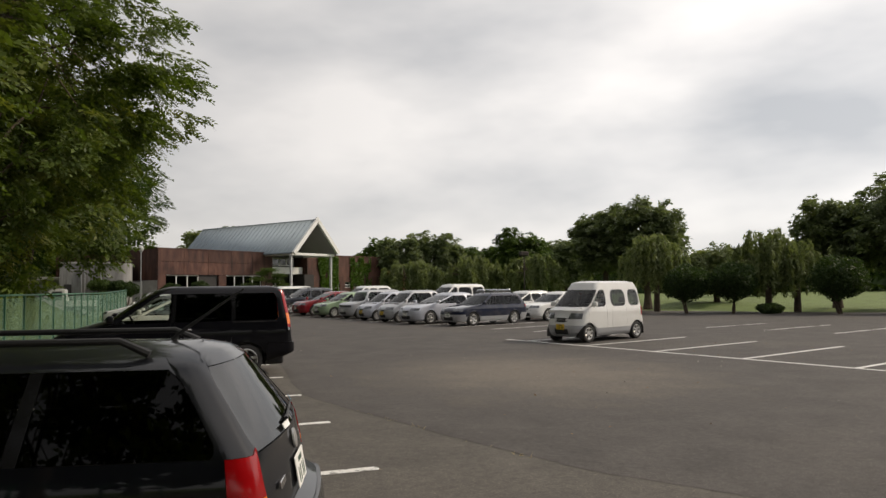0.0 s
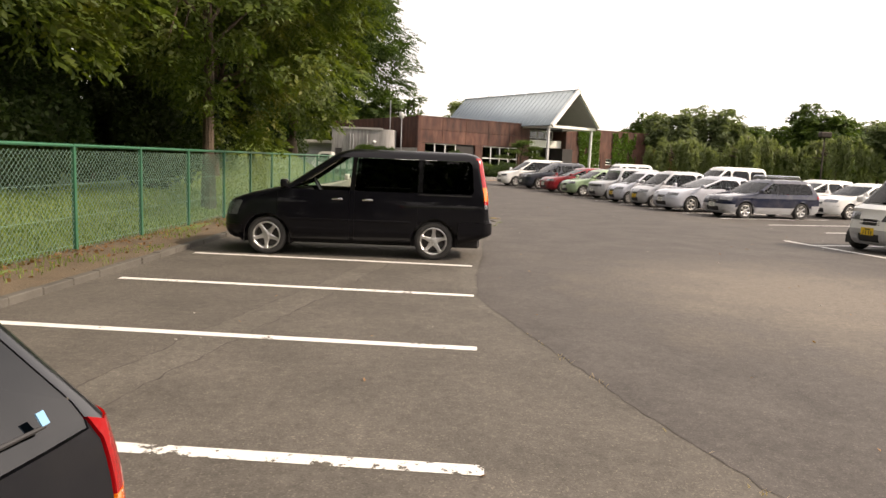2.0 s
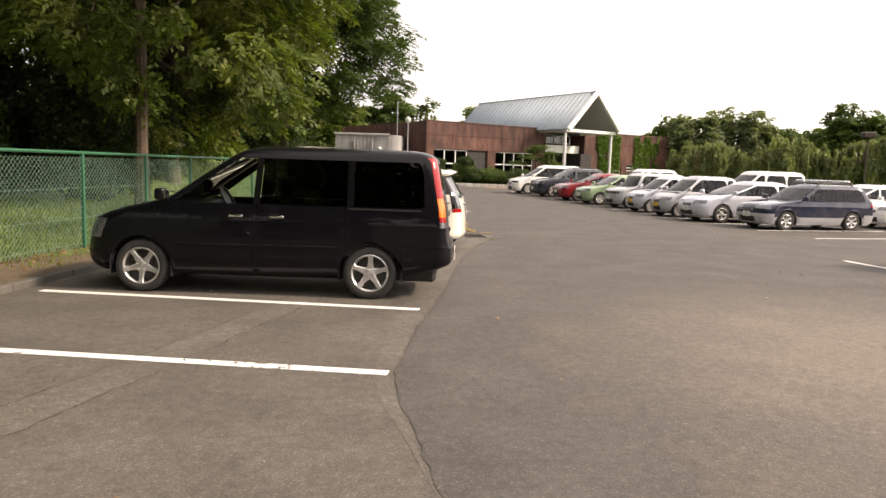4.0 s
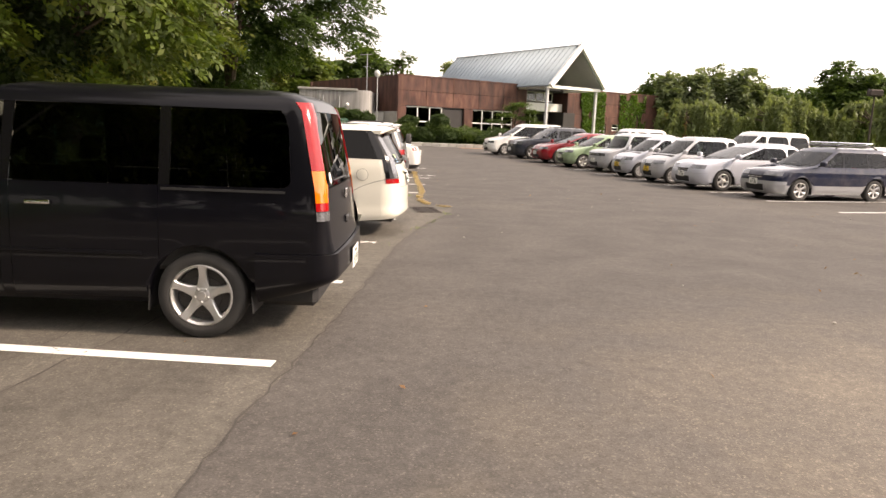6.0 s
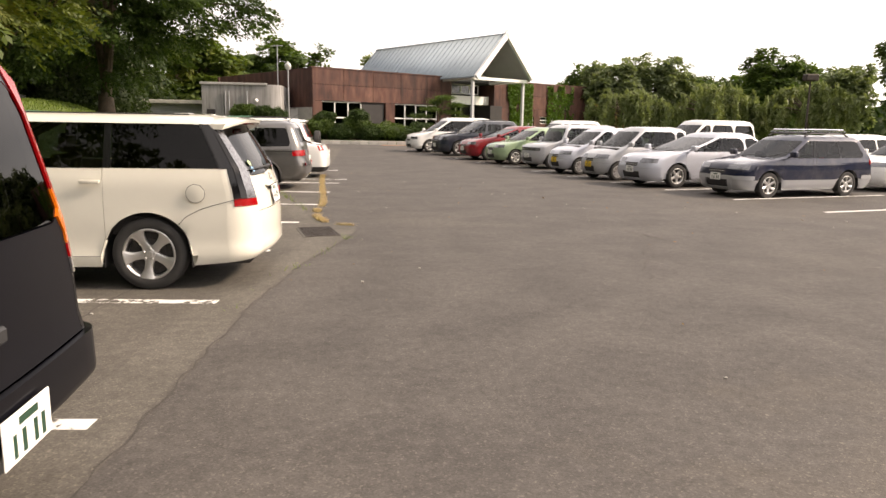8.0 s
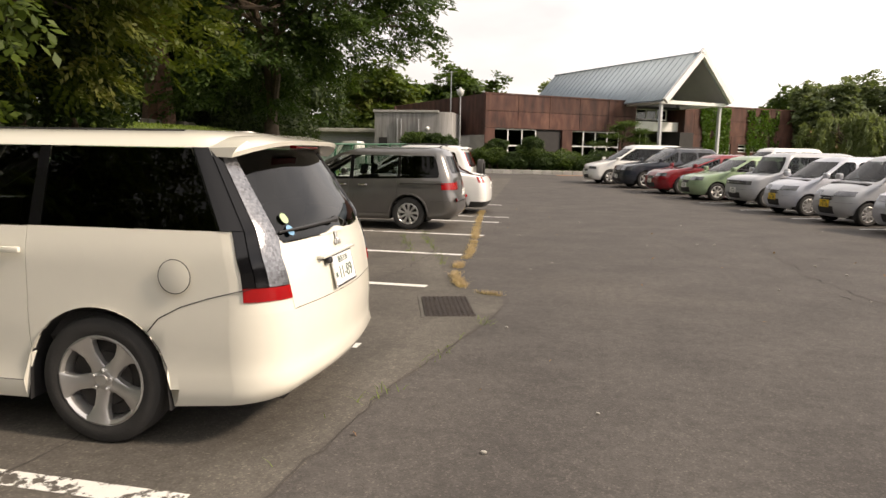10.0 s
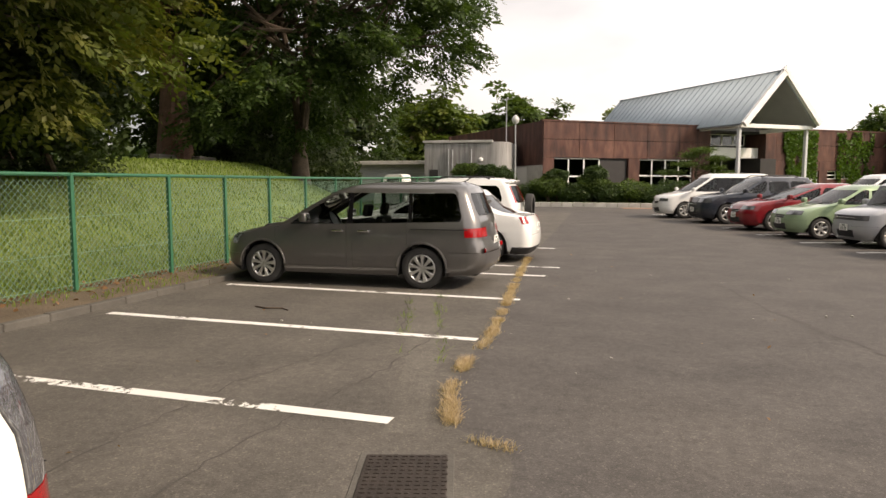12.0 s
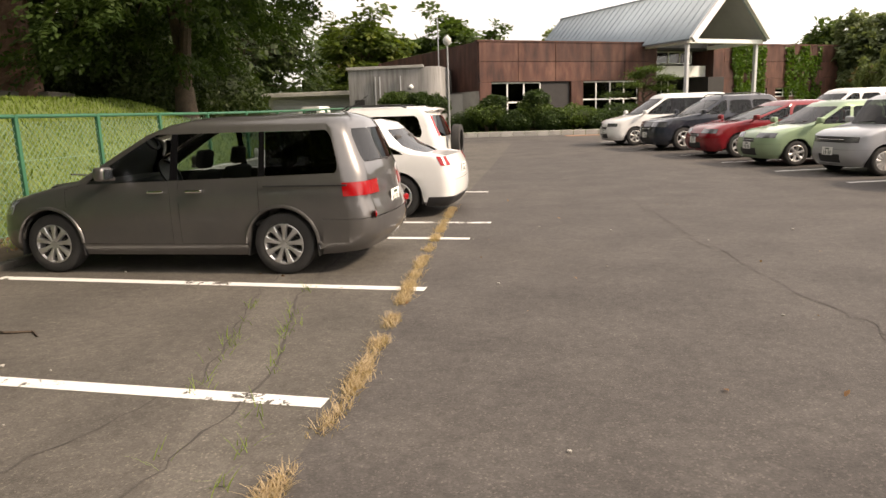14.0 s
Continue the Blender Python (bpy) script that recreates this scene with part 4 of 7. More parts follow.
def wheel_parts(R, style, rr):
    """Tyre, rim and hub of one kind of wheel, shared by all the wheels of that kind. Axis along y, outer side +y."""
    key = (R, style, rr)
    if key in WHEELS:
        return WHEELS[key]
    turn = Matrix.Rotation(-math.pi / 2, 4, "X")
    t = bmesh.new()
    lathe(t, [(rr, -0.09), (rr + 0.02, -0.095), (R - 0.035, -0.098), (R - 0.008, -0.082), (R, -0.06), (R, 0.06), (R - 0.008, 0.082), (R - 0.035, 0.098), (rr + 0.02, 0.095), (rr, 0.085)], 36, turn)
    for f in [f for f in t.faces if len(f.verts) > 4]:
        t.faces.remove(f)
    r = bmesh.new()
    lathe(r, [(rr + 0.004, 0.088), (rr - 0.006, 0.092), (rr - 0.02, 0.078), (rr - 0.028, 0.0), (rr - 0.03, -0.08)], 36, turn)
    for f in [f for f in r.faces if len(f.verts) > 4]:
        r.faces.remove(f)
    n, sections = {
        "five": (5, [(0.030, 0.062, 0.054), (0.34, 0.040, 0.054), (0.60, 0.029, 0.060), (0.85, 0.028, 0.072), (0.985, 0.044, 0.080)]),
        "flare": (5, [(0.030, 0.054, 0.056), (0.36, 0.036, 0.058), (0.62, 0.036, 0.066), (0.84, 0.054, 0.076), (0.985, 0.086, 0.082)]),
        "six": (6, [(0.030, 0.034, 0.060), (0.45, 0.026, 0.066), (0.80, 0.034, 0.076), (0.985, 0.052, 0.080)]),
        "ten": (10, [(0.030, 0.018, 0.062), (0.5, 0.018, 0.068), (0.985, 0.026, 0.078)]),
        "cap": (9, [(0.030, 0.018, 0.070), (0.5, 0.020, 0.078), (0.8, 0.027, 0.082), (0.985, 0.042, 0.080)]),
        "steel": (12, [(0.030, 0.030, 0.072), (0.5, 0.034, 0.078), (0.985, 0.055, 0.080)])}[style]
    for k in range(n):
        m = Matrix.Rotation(2 * math.pi * k / n + 0.2, 4, "Y")
        rings = []
        for q, hw, yy in sections:
            zz = max(0.03, q * (rr - 0.006))
            rings.append([r.verts.new(m @ Vector(c)) for c in ((-hw, yy - 0.030, zz), (-hw, yy + 0.004, zz), (-hw * 0.72, yy + 0.012, zz), (hw * 0.72, yy + 0.012, zz), (hw, yy + 0.004, zz), (hw, yy - 0.030, zz))])
        for p, q in zip(rings, rings[1:]):
            for i in range(5):
                r.faces.new((p[i], p[i + 1], q[i + 1], q[i]))
    for k in range(5):
        a = 2 * math.pi * k / 5 + 0.2 + math.pi / 5
        lathe(r, [(0.011, 0.06), (0.011, 0.082), (0.007, 0.086), (0, 0.086)], 6, Matrix.Rotation(a, 4, "Y") @ Matrix.Translation((0, 0, 0.052)) @ turn)
    lathe(r, [(0.064, 0.04), (0.064, 0.060), (0.050, 0.070), (0.030, 0.074), (0.028, 0.080), (0.020, 0.082), (0, 0.082)], 16, turn)
    h = bmesh.new()
    lathe(h, [(rr - 0.035, 0.0), (rr - 0.035, 0.02), (rr * 0.62, 0.024), (rr * 0.6, 0.034), (0, 0.034)], 24, turn)
    lathe(h, [(rr - 0.03, -0.07), (rr - 0.03, -0.03), (0, -0.03)], 24, turn)
    out = []
    for name, bm in (("tyre", t), ("rim", r), ("wheel", h)):
        bmesh.ops.recalc_face_normals(bm, faces=bm.faces)
        me = bpy.data.meshes.new(name)
        bm.to_mesh(me)
        bm.free()
        out.append(me)
    WHEELS[key] = out
    return out


def add_wheel(car, x, y, R, style, rr):
    tyre, rim, hub = wheel_parts(R, style, rr)
    w = link_mesh("wheel", hub, CM["hub"], car)
    w.matrix_basis = pose(x, y, R, 0, random.uniform(0, 70), 0 if y > 0 else 180)
    link_mesh("tyre", tyre, CM["rubber"], w)
    link_mesh("rim", rim, CM["alloy"], w, "silver alloy rim" if style != "cap" else "silver wheel cover")


class Shell:
    """The skin of a car as stacked rings; pieces of it are taken off as parts."""

    def __init__(self, s):
        self.s = s
        rows, fr, rr = s["rows"], s["front"], s["rear"]
        step = s.get("step", 0.065)
        anchors = s["anchors"]           # (x at belt, x at window top), front to rear
        belt, wtop = s["belt"], s["wtop"]
        nf, nc = 8, 6
        self.seg, cols = {}, []
        cuts = [("S%d" % i) for i in range(len(anchors) + 1)]
        # how many columns each stretch of the side takes
        xb = [s["wb"] / 2 + s["fo"] - 0.3] + [a for a, _ in anchors] + [-s["wb"] / 2 - s["ro"] + 0.15]
        counts = [max(2, int(abs(a - b) / step)) for a, b in zip(xb, xb[1:])]
        c = 0
        self.seg["front"] = (0, nf)
        c = nf
        self.seg["fcorner"] = (c, c + nc)
        c += nc
        for name, k in zip(cuts, counts):
            self.seg[name] = (c, c + k)
            c += k
        self.seg["rcorner"] = (c, c + nc)
        c += nc
        self.seg["rear"] = (c, c + nf)
        c += nf
        self.C, self.R = c + 1, len(rows)
        P = np.zeros((self.R, self.C, 3))
        mid, half = (s["fo"] - s["ro"]) / 2, (s["wb"] + s["fo"] + s["ro"]) / 2
        for j, z in enumerate(rows):
            w = interp(s["width"], z)
            xf, xr = interp(fr, z), interp(rr, z)
            rf, rc = min(interp(s["rf"], z), w * 0.7), min(interp(s["rr"], z), w * 0.7)
            bf, br = s.get("bow_f", 0.10), s.get("bow_r", 0.06)
            v = min(1, max(0, (z - belt) / (wtop - belt)))
            row = []
            for i in range(nf):
                y = (w - rf) * i / nf
                row.append((xf - bf * (y / w) ** 2, y))
            x0 = xf - bf * ((w - rf) / w) ** 2
            for i in range(nc):
                a = math.pi / 2 * i / nc
                row.append((x0 - rf * (1 - math.cos(a)), w - rf + rf * math.sin(a)))
            x1 = xr + br * ((w - rc) / w) ** 2
            xs = [x0 - rf] + [a + (b - a) * v for a, b in anchors] + [x1 + rc]
            for q in range(1, len(xs) - 1):
                xs[q] = min(xs[q], xs[q - 1] - 0.004)
            for q in range(len(xs) - 2, 0, -1):
                xs[q] = max(xs[q], xs[q + 1] + 0.012)
            for (a, b), k in zip(zip(xs, xs[1:]), counts):
                row += [(a + (b - a) * i / k, w) for i in range(k)]
            for i in range(nc):
                a = math.pi / 2 * i / nc
                row.append((x1 + rc - rc * math.sin(a), w - rc + rc * math.cos(a)))
            for i in range(nf + 1):
                y = (w - rc) * (1 - i / nf)
                row.append((xr + br * (y / w) ** 2, y))
            wedge = s.get("wedge", 0) * math.exp(-((z - belt) / 0.28) ** 2)
            for i, (x, y) in enumerate(row):
                tp = 1 - s.get("taper", 0.05) * abs((x - mid) / half) ** 3
                zz = z - wedge * (x - mid) / half
                if z < 0.5:
                    # the tail's underside rises towards its end
                    back = min(1, max(0, (-x - s["wb"] / 2 - 0.25) / (s["ro"] - 0.3)))
                    zz += s.get("tail_lift", 0) * back * (1 - (z - rows[0]) / (0.5 - rows[0]))
                P[j, i] = (x, y * tp, zz)
        Ra = s["R"] + s.get("gap", 0.055)
        self.Ra = Ra
        if s.get("arches", True):
            for j in range(self.R):
                for i in range(nf + nc // 2, self.C - nf - nc // 2):
                    x, y, z = P[j, i]
                    for xw in (s["wb"] / 2, -s["wb"] / 2):
                        d = abs(x - xw)
                        if d < Ra:
                            zc = s["R"] + math.sqrt(Ra * Ra - d * d)
                            if z < zc:
                                P[j, i, 2] = zc
        self.P = P
        self.own = {}

    def row(self, z):
        return min(range(self.R), key=lambda j: abs(self.s["rows"][j] - z))

    def take(self, name, cols, z0, z1, sides=(0, 1)):
        """Marks the skin between two columns and two heights as a piece."""
        a, b = cols
        for j in range(self.row(z0), self.row(z1)):
            for i in range(a, b):
                for sd in sides:
                    self.own[(sd, j, i)] = name

    def ease(self, cols, z0, z1, ends=(0, 1)):
        """Cuts the corners of an opening, which are rounded on a real car."""
        j0, j1 = self.row(z0), self.row(z1)
        for e_ in ends:
            i, di = (cols[0], 1) if e_ == 0 else (cols[1], -1)
            for j, dj in ((j0, 1), (j1, -1)):
                mid = (self.P[j + dj, i] + self.P[j, i + di]) / 2
                self.P[j, i] += (mid - self.P[j, i]) * 0.75

    def cols(self, *names):
        return min(self.seg[n][0] for n in names), max(self.seg[n][1] for n in names)

    def pair(self, name, part_name, mat, parent, label="", **kw):
        """The same piece on either side, as two parts."""
        for sd in (0, 1):
            self.piece(name, part_name, mat, parent, label, sides=(sd,), **kw)

    def piece(self, name, part_name, mat, parent, label="", gap=0.0, proud=0.0, thick=0.0, sides=(0, 1)):
        bm = bmesh.new()
        made = {}

        def vert(sd, j, i):
            k = (0 if i in (0, self.C - 1) else sd, j, i)
            if k not in made:
                x, y, z = self.P[j, i]
                made[k] = bm.verts.new((x, y if k[0] == 0 else -y, z))
            return made[k]
        for j in range(self.R - 1):
            for i in range(self.C - 1):
                for sd in sides:
                    if self.own.get((sd, j, i), "body") != name:
                        continue
                    q = [vert(sd, j, i), vert(sd, j, i + 1), vert(sd, j + 1, i + 1), vert(sd, j + 1, i)]
                    if sd:
                        q.reverse()
                    bm.faces.new(q)
        if name == "body":
            # the roof's middle
            top = self.R - 1
            spine = [bm.verts.new((self.P[top, i, 0], 0, self.s["H"])) if 0 < i < self.C - 1 else vert(0, top, i) for i in range(self.C)]
            for i in range(self.C - 1):
                for sd in (0, 1):
                    q = [vert(sd, top, i), vert(sd, top, i + 1), spine[i + 1], spine[i]]
                    q = [v for n, v in enumerate(q) if v not in q[:n]]
                    if len(q) > 2:
                        bm.faces.new(q if not sd else q[::-1])
        bmesh.ops.remove_doubles(bm, verts=bm.verts, dist=0.0008)
        bmesh.ops.dissolve_degenerate(bm, edges=bm.edges, dist=0.0008)
        if gap:
            bmesh.ops.inset_region(bm, faces=bm.faces[:], thickness=gap, use_even_offset=False, use_boundary=True)
            rim = [f for f in bm.faces if any(e.is_boundary for e in f.edges)]
            inner = [f for f in bm.faces if f not in set(rim)]
            if inner:
                bmesh.ops.delete(bm, geom=rim, context="FACES")
        bm.normal_update()
        if proud:
            for v in bm.verts:
                v.co += v.normal * proud
        if thick:
            es = [e for e in bm.edges if e.is_boundary]
            nrm = {v: v.normal.copy() for v in bm.verts}
            ex = bmesh.ops.extrude_edge_only(bm, edges=es)
            ring = [g for g in ex["geom"] if isinstance(g, bmesh.types.BMVert)]
            for v in ring:
                src = [e.other_vert(v) for e in v.link_edges if e.other_vert(v) in nrm]
                if src:
                    v.co -= nrm[src[0]] * thick
        return part(part_name, bm, mat, parent, label, smooth=40)


def text_mesh(name, body, size, mat, parent, m, depth=0.0015):
    cu = bpy.data.curves.new(name, "FONT")
    cu.body, cu.size, cu.align_x, cu.align_y, cu.extrude = body, size, "CENTER", "CENTER", depth
    tmp = bpy.data.objects.new(name, cu)
    scene.collection.objects.link(tmp)
    bpy.context.view_layer.update()
    me = bpy.data.meshes.new_from_object(tmp.evaluated_get(bpy.context.evaluated_depsgraph_get()))
    bpy.data.objects.remove(tmp)
    ob = link_mesh(name, me, mat, parent, smooth=0)
    ob.matrix_basis = m
    return ob


number_at = (-0.075, -0.030, 0.012, 0.055, 0.110)


def plate(car, x, z, facing, mat, number=None, tilt=0.0, y=0.0):
    """A number plate; facing 1: forwards, -1: backwards."""
    m = pose(x, y, z, 90 - tilt, 0, 90 if facing > 0 else -90)
    p = part("number_plate", slab(-0.165, 0.165, -0.0825, 0.0825, -0.004, 0.004, 0.003), CM[mat], car, "white number plate" if mat == "plate" else "yellow number plate")
    p.matrix_basis = m
    if number:
        for ch, at in zip(number, number_at):
            text_mesh("plate_character", ch, 0.105, CM["ink"], p, pose(at, -0.025, 0.0045))
        for ch, at in zip("330", (0.025, 0.052, 0.079)):
            text_mesh("plate_character", ch, 0.046, CM["ink"], p, pose(at, 0.052, 0.0045))
        for ch, at in zip("\u718a\u8c37", (-0.055, -0.012)):
            text_mesh("plate_character", ch, 0.042, CM["ink"], p, pose(at, 0.052, 0.0045))
        for a, b, c, d in ((-0.176, 0.176, -0.094, -0.083), (-0.176, 0.176, 0.083, 0.094), (-0.176, -0.1655, -0.083, 0.083), (0.1655, 0.176, -0.083, 0.083)):
            part("plate_frame", slab(a, b, c, d, -0.004, 0.007, 0.002), CM["chrome"], p, "thin chrome plate surround")
        part("plate_bar", slab(-0.15, -0.125, -0.04, -0.012, 0.004, 0.0055), CM["ink"], p)
    else:
        for a, b in ((-0.105, -0.085), (-0.045, -0.02), (0.035, 0.06), (0.09, 0.115)):
            part("plate_bar", slab(a, b, -0.065, 0.015, 0.004, 0.0055), CM["ink"], p, smooth=0)
        part("plate_bar", slab(-0.06, 0.07, 0.035, 0.062, 0.004, 0.0055), CM["ink"], p, smooth=0)
    return p


def seat(car, x, y, w=0.5, z=0.42):
    bm = bmesh.new()
    box(bm, x - 0.26, x + 0.24, y - w / 2, y + w / 2, z - 0.12, z + 0.1, 0.05, None, 2)
    box(bm, -0.07, 0.07, -w / 2, w / 2, 0, 0.58, 0.05, Matrix.Translation((x - 0.26, y, z + 0.02)) @ Matrix.Rotation(radians(-14), 4, "Y"), 2)
    box(bm, -0.05, 0.05, -0.13, 0.13, 0.60, 0.80, 0.04, Matrix.Translation((x - 0.26, y, z + 0.02)) @ Matrix.Rotation(radians(-12), 4, "Y"), 2)
    part("seat", bm, CM["cloth"], car, "dark cloth seat with headrest")


def make_car(s, x, y, heading, label, category="car"):
    """Builds one car from its description, standing at (x, y) by the middle of its wheelbase."""
    car = thing(s["name"], label, category, pose(x, y, ground_z(x, y), 0, 0, heading), "parked cars")
    sh = Shell(s)
    body = CM[s["paint"]]
    belt, wtop = s["belt"], s["wtop"]
    # glass, by the stretches between the pillars
    for seg, kind, lab in s["windows"]:
        sh.take("side_" + seg, sh.cols(seg), belt, wtop)
    ws = sh.seg["fcorner"][0] + s.get("wrap", 3)
    sh.take("windscreen", (0, ws), s.get("cowl", belt), wtop)
    for seg, kind, lab in s["windows"]:
        k_ = int(seg[1:])
        sh.ease(sh.cols(seg), belt, wtop, tuple(e_ for e_, q in ((0, k_ - 1), (1, k_ + 1)) if "S%d" % q not in s.get("black", ())))
    sh.ease((0, ws), s.get("cowl", belt), wtop, (1,))
    sh.ease((sh.seg["rear"][0] - s.get("rg_extra", 0), sh.seg["rear"][1]), s["rg"][0], s["rg"][1], (0,))
    sh.take("rear_window", (sh.seg["rear"][0] - s.get("rg_extra", 0), sh.seg["rear"][1]), s["rg"][0], s["rg"][1])
    for seg in s.get("black", ()):
        sh.take("trim_" + seg, sh.cols(seg), belt, wtop)
    # doors
    for seg in s.get("doors", ()):
        sh.take("door_" + seg, sh.cols(*seg.split("+")), s["sill"], belt)
    # ends
    if "tailgate" in s:
        sh.take("tailgate", (sh.seg["rear"][0] - s.get("rg_extra", 0), sh.seg["rear"][1]), s["tailgate"], s["rg"][0])
    if "rbumper" in s:
        jb = sh.row(s["rbumper"] - 0.06)
        c0 = next(i for i in range(sh.seg["S0"][0], sh.C) if sh.P[jb, i, 0] < -s["wb"] / 2 - sh.Ra - 0.02)
        sh.take("rear_bumper", (min(c0, sh.seg["rcorner"][0]), sh.seg["rear"][1]), s["rows"][0], s["rbumper"])
    if "fbumper" in s:
        sh.take("front_bumper", sh.cols("front", "fcorner"), s["rows"][0], s["fbumper"])
    if "grille" in s:
        g0, g1, frac = s["grille"]
        a, b = sh.seg["front"]
        sh.take("grille", (a, a + max(2, int((b - a) * frac))), g0, g1)
    if "intake" in s:
        g0, g1 = s["intake"]
        a, b = sh.seg["front"]
        sh.take("intake", (a, b - 2), g0, g1)
    if "head" in s:
        h0, h1, inner, outer = s["head"]
        a, b = sh.seg["front"][1] - inner, sh.seg["fcorner"][0] + outer
        sh.take("head", (a, b), h0, h1)
    lamps = s.get("tail", ())
    for k, (z0, z1, c0, c1, mat) in enumerate(lamps):
        base = sh.seg["rcorner"][0]
        sh.take("tail%d" % k, (base + c0, base + c1), z0, z1)
    if "lower" in s:
        sh.take("lower_side", (sh.seg["fcorner"][0], sh.seg["rcorner"][1]), s["rows"][0], s["lower"][0])
    sh.piece("body", "body", body, car)
    for seg, kind, lab in s["windows"]:
        sh.pair("side_" + seg, "side_window", CM[kind], car, lab, gap=0.004, proud=-0.004)
    sh.piece("windscreen", "windscreen", CM[s.get("wind", "clear")], car, "", gap=0.004, proud=-0.003)
    sh.piece("rear_window", "rear_window", CM[s.get("rearglass", "tint")], car, "", gap=0.004, proud=-0.002)
    for seg in s.get("black", ()):
        sh.pair("trim_" + seg, "pillar_trim", CM["pillar"], car, "gloss black pillar trim")
    for seg in s.get("doors", ()):
        sh.pair("door_" + seg, "door", body, car, "", gap=0.004, thick=0.03)
    if "tailgate" in s:
        sh.piece("tailgate", "tailgate", body, car, "", gap=0.004, thick=0.03)
    if "rbumper" in s:
        sh.piece("rear_bumper", "rear_bumper", CM[s.get("bumper_paint", s["paint"])], car, "", gap=s.get("bumper_gap", 0.003), proud=s.get("bumper_proud", 0.012), thick=0.03 if s.get("bumper_gap", 1) else 0.0)
    if "fbumper" in s:
        sh.piece("front_bumper", "front_bumper", CM[s.get("bumper_paint", s["paint"])], car, "", gap=0.003, proud=0.008, thick=0.03)
    if "grille" in s:
        sh.piece("grille", "grille", CM["plastic"], car, "dark grille", gap=0.004, proud=-0.01, thick=0.0)
        g0, g1, frac = s["grille"]
        xg, wg = interp(s["front"], (g0 + g1) / 2), interp(s["width"], g0) * frac * 0.62
        for q in range(3):
            zz = g0 + (g1 - g0) * (q + 0.5) / 3
            part("grille_bar", slab(xg - 0.03, xg + 0.004, -wg, wg, zz - 0.008, zz + 0.008, 0.004), CM["chrome"] if q == 1 else CM["plastic"], car)
    if "intake" in s:
        sh.piece("intake", "air_intake", CM["plastic"], car, "", gap=0.006, proud=-0.01)
    if "head" in s:
        sh.pair("head", "headlight", CM["clear_lens"], car, "clear headlight", gap=0.003, proud=0.006, thick=0.03)
    for k, (z0, z1, c0, c1, mat) in enumerate(lamps):
        sh.pair("tail%d" % k, "tail_light", CM[mat], car, {"red_lens": "red tail light", "amber_lens": "amber turn light", "clear_lens": "clear tail light"}.get(mat, ""), gap=0.002, proud=0.007, thick=0.03)
    if "lower" in s:
        sh.pair("lower_side", "lower_side", CM[s["lower"][1]], car, "silver lower body")
    # wheels, wells, underside
    W2, R, wb = max(w for _, w in s["width"]), s["R"], s["wb"]
    for xw in (wb / 2, -wb / 2):
        for sg in (1, -1):
            add_wheel(car, xw, sg * (W2 - 0.125), R, s["wheel"], s.get("rim_r", R * 0.66))
            bw = bmesh.new()
            ring = []
            for k in range(13):
                a = math.pi * k / 12
                ring.append([bw.verts.new((xw + (sh.Ra + 0.002) * math.cos(a), sg * yy, R + (sh.Ra + 0.002) * math.sin(a) - (0.12 if k in (0, 12) else 0))) for yy in (W2 - 0.015, W2 - 0.32)])
            for p, q in zip(ring, ring[1:]):
                bw.faces.new((p[0], q[0], q[1], p[1]))
            bw.faces.new([r[1] for r in ring])
            part("wheel_arch", bw, CM["plastic"], car)
    xa, xz = wb / 2 + s["fo"] - 0.25, -wb / 2 - s["ro"] + 0.2
    part("underbody", slab(xz, xa, -W2 + 0.33, W2 - 0.33, 0.19, 0.40, 0.04), CM["plastic"], car)
    part("cabin_floor", slab(xz + 0.1, s["anchors"][0][0] + 0.2, -W2 + 0.12, W2 - 0.12, R + 0.11 + 0.055, belt - 0.42 if belt - 0.42 > R + 0.2 else R + 0.22, 0.03), CM["cloth"], car)
    # cabin
    xd = s["anchors"][0][0]
    part("dashboard", slab(xd - 0.35, xd + 0.25, -W2 + 0.1, W2 - 0.1, belt - 0.3, belt - 0.03, 0.06, None, 2), CM["plastic"], car)
    part("steering_wheel", lathe(bmesh.new(), [(0.17, -0.012), (0.19, -0.012), (0.19, 0.012), (0.17, 0.012), (0.17, -0.012)], 20, Matrix.Translation((xd - 0.5, -W2 * 0.45, belt - 0.02)) @ Matrix.Rotation(radians(-62), 4, "Y")), CM["plastic"], car)
    for sx in s.get("seats", (xd - 0.85, xd - 1.75)):
        for sy in (-W2 * 0.46, W2 * 0.46):
            seat(car, sx, sy, 0.52, belt - 0.52)
    # mirrors, handles
    for sg in (1, -1):
        mx = s.get("mirror_x", s["anchors"][0][0] - 0.14)
        bmm = bmesh.new()
        box(bmm, mx - 0.06, mx + 0.06, sg * (W2 + 0.10) - 0.09, sg * (W2 + 0.10) + 0.09, belt + 0.02, belt + 0.16, 0.035, None, 3)
        box(bmm, mx - 0.03, mx + 0.03, sg * (W2 - 0.02) - 0.04, sg * (W2 + 0.0) + 0.04, belt + 0.01, belt + 0.05, 0.01)
        mir = part("wing_mirror", bmm, CM[s.get("mirror", s["paint"])], car)
        part("mirror_glass", slab(mx - 0.066, mx - 0.061, sg * (W2 + 0.10) - 0.07, sg * (W2 + 0.10) + 0.07, belt + 0.04, belt + 0.14), CM["chrome"], mir)
        for hx in s.get("handles", ()):
            hz = s.get("handle_z", belt - 0.1)
            bmh = bmesh.new()
            box(bmh, hx - 0.09, hx + 0.09, sg * (W2 + 0.012) - 0.012, sg * (W2 + 0.012) + 0.012, hz - 0.016, hz + 0.016, 0.009, None, 2)
            part("door_handle", bmh, CM[s.get("handle_mat", s["paint"])], car)
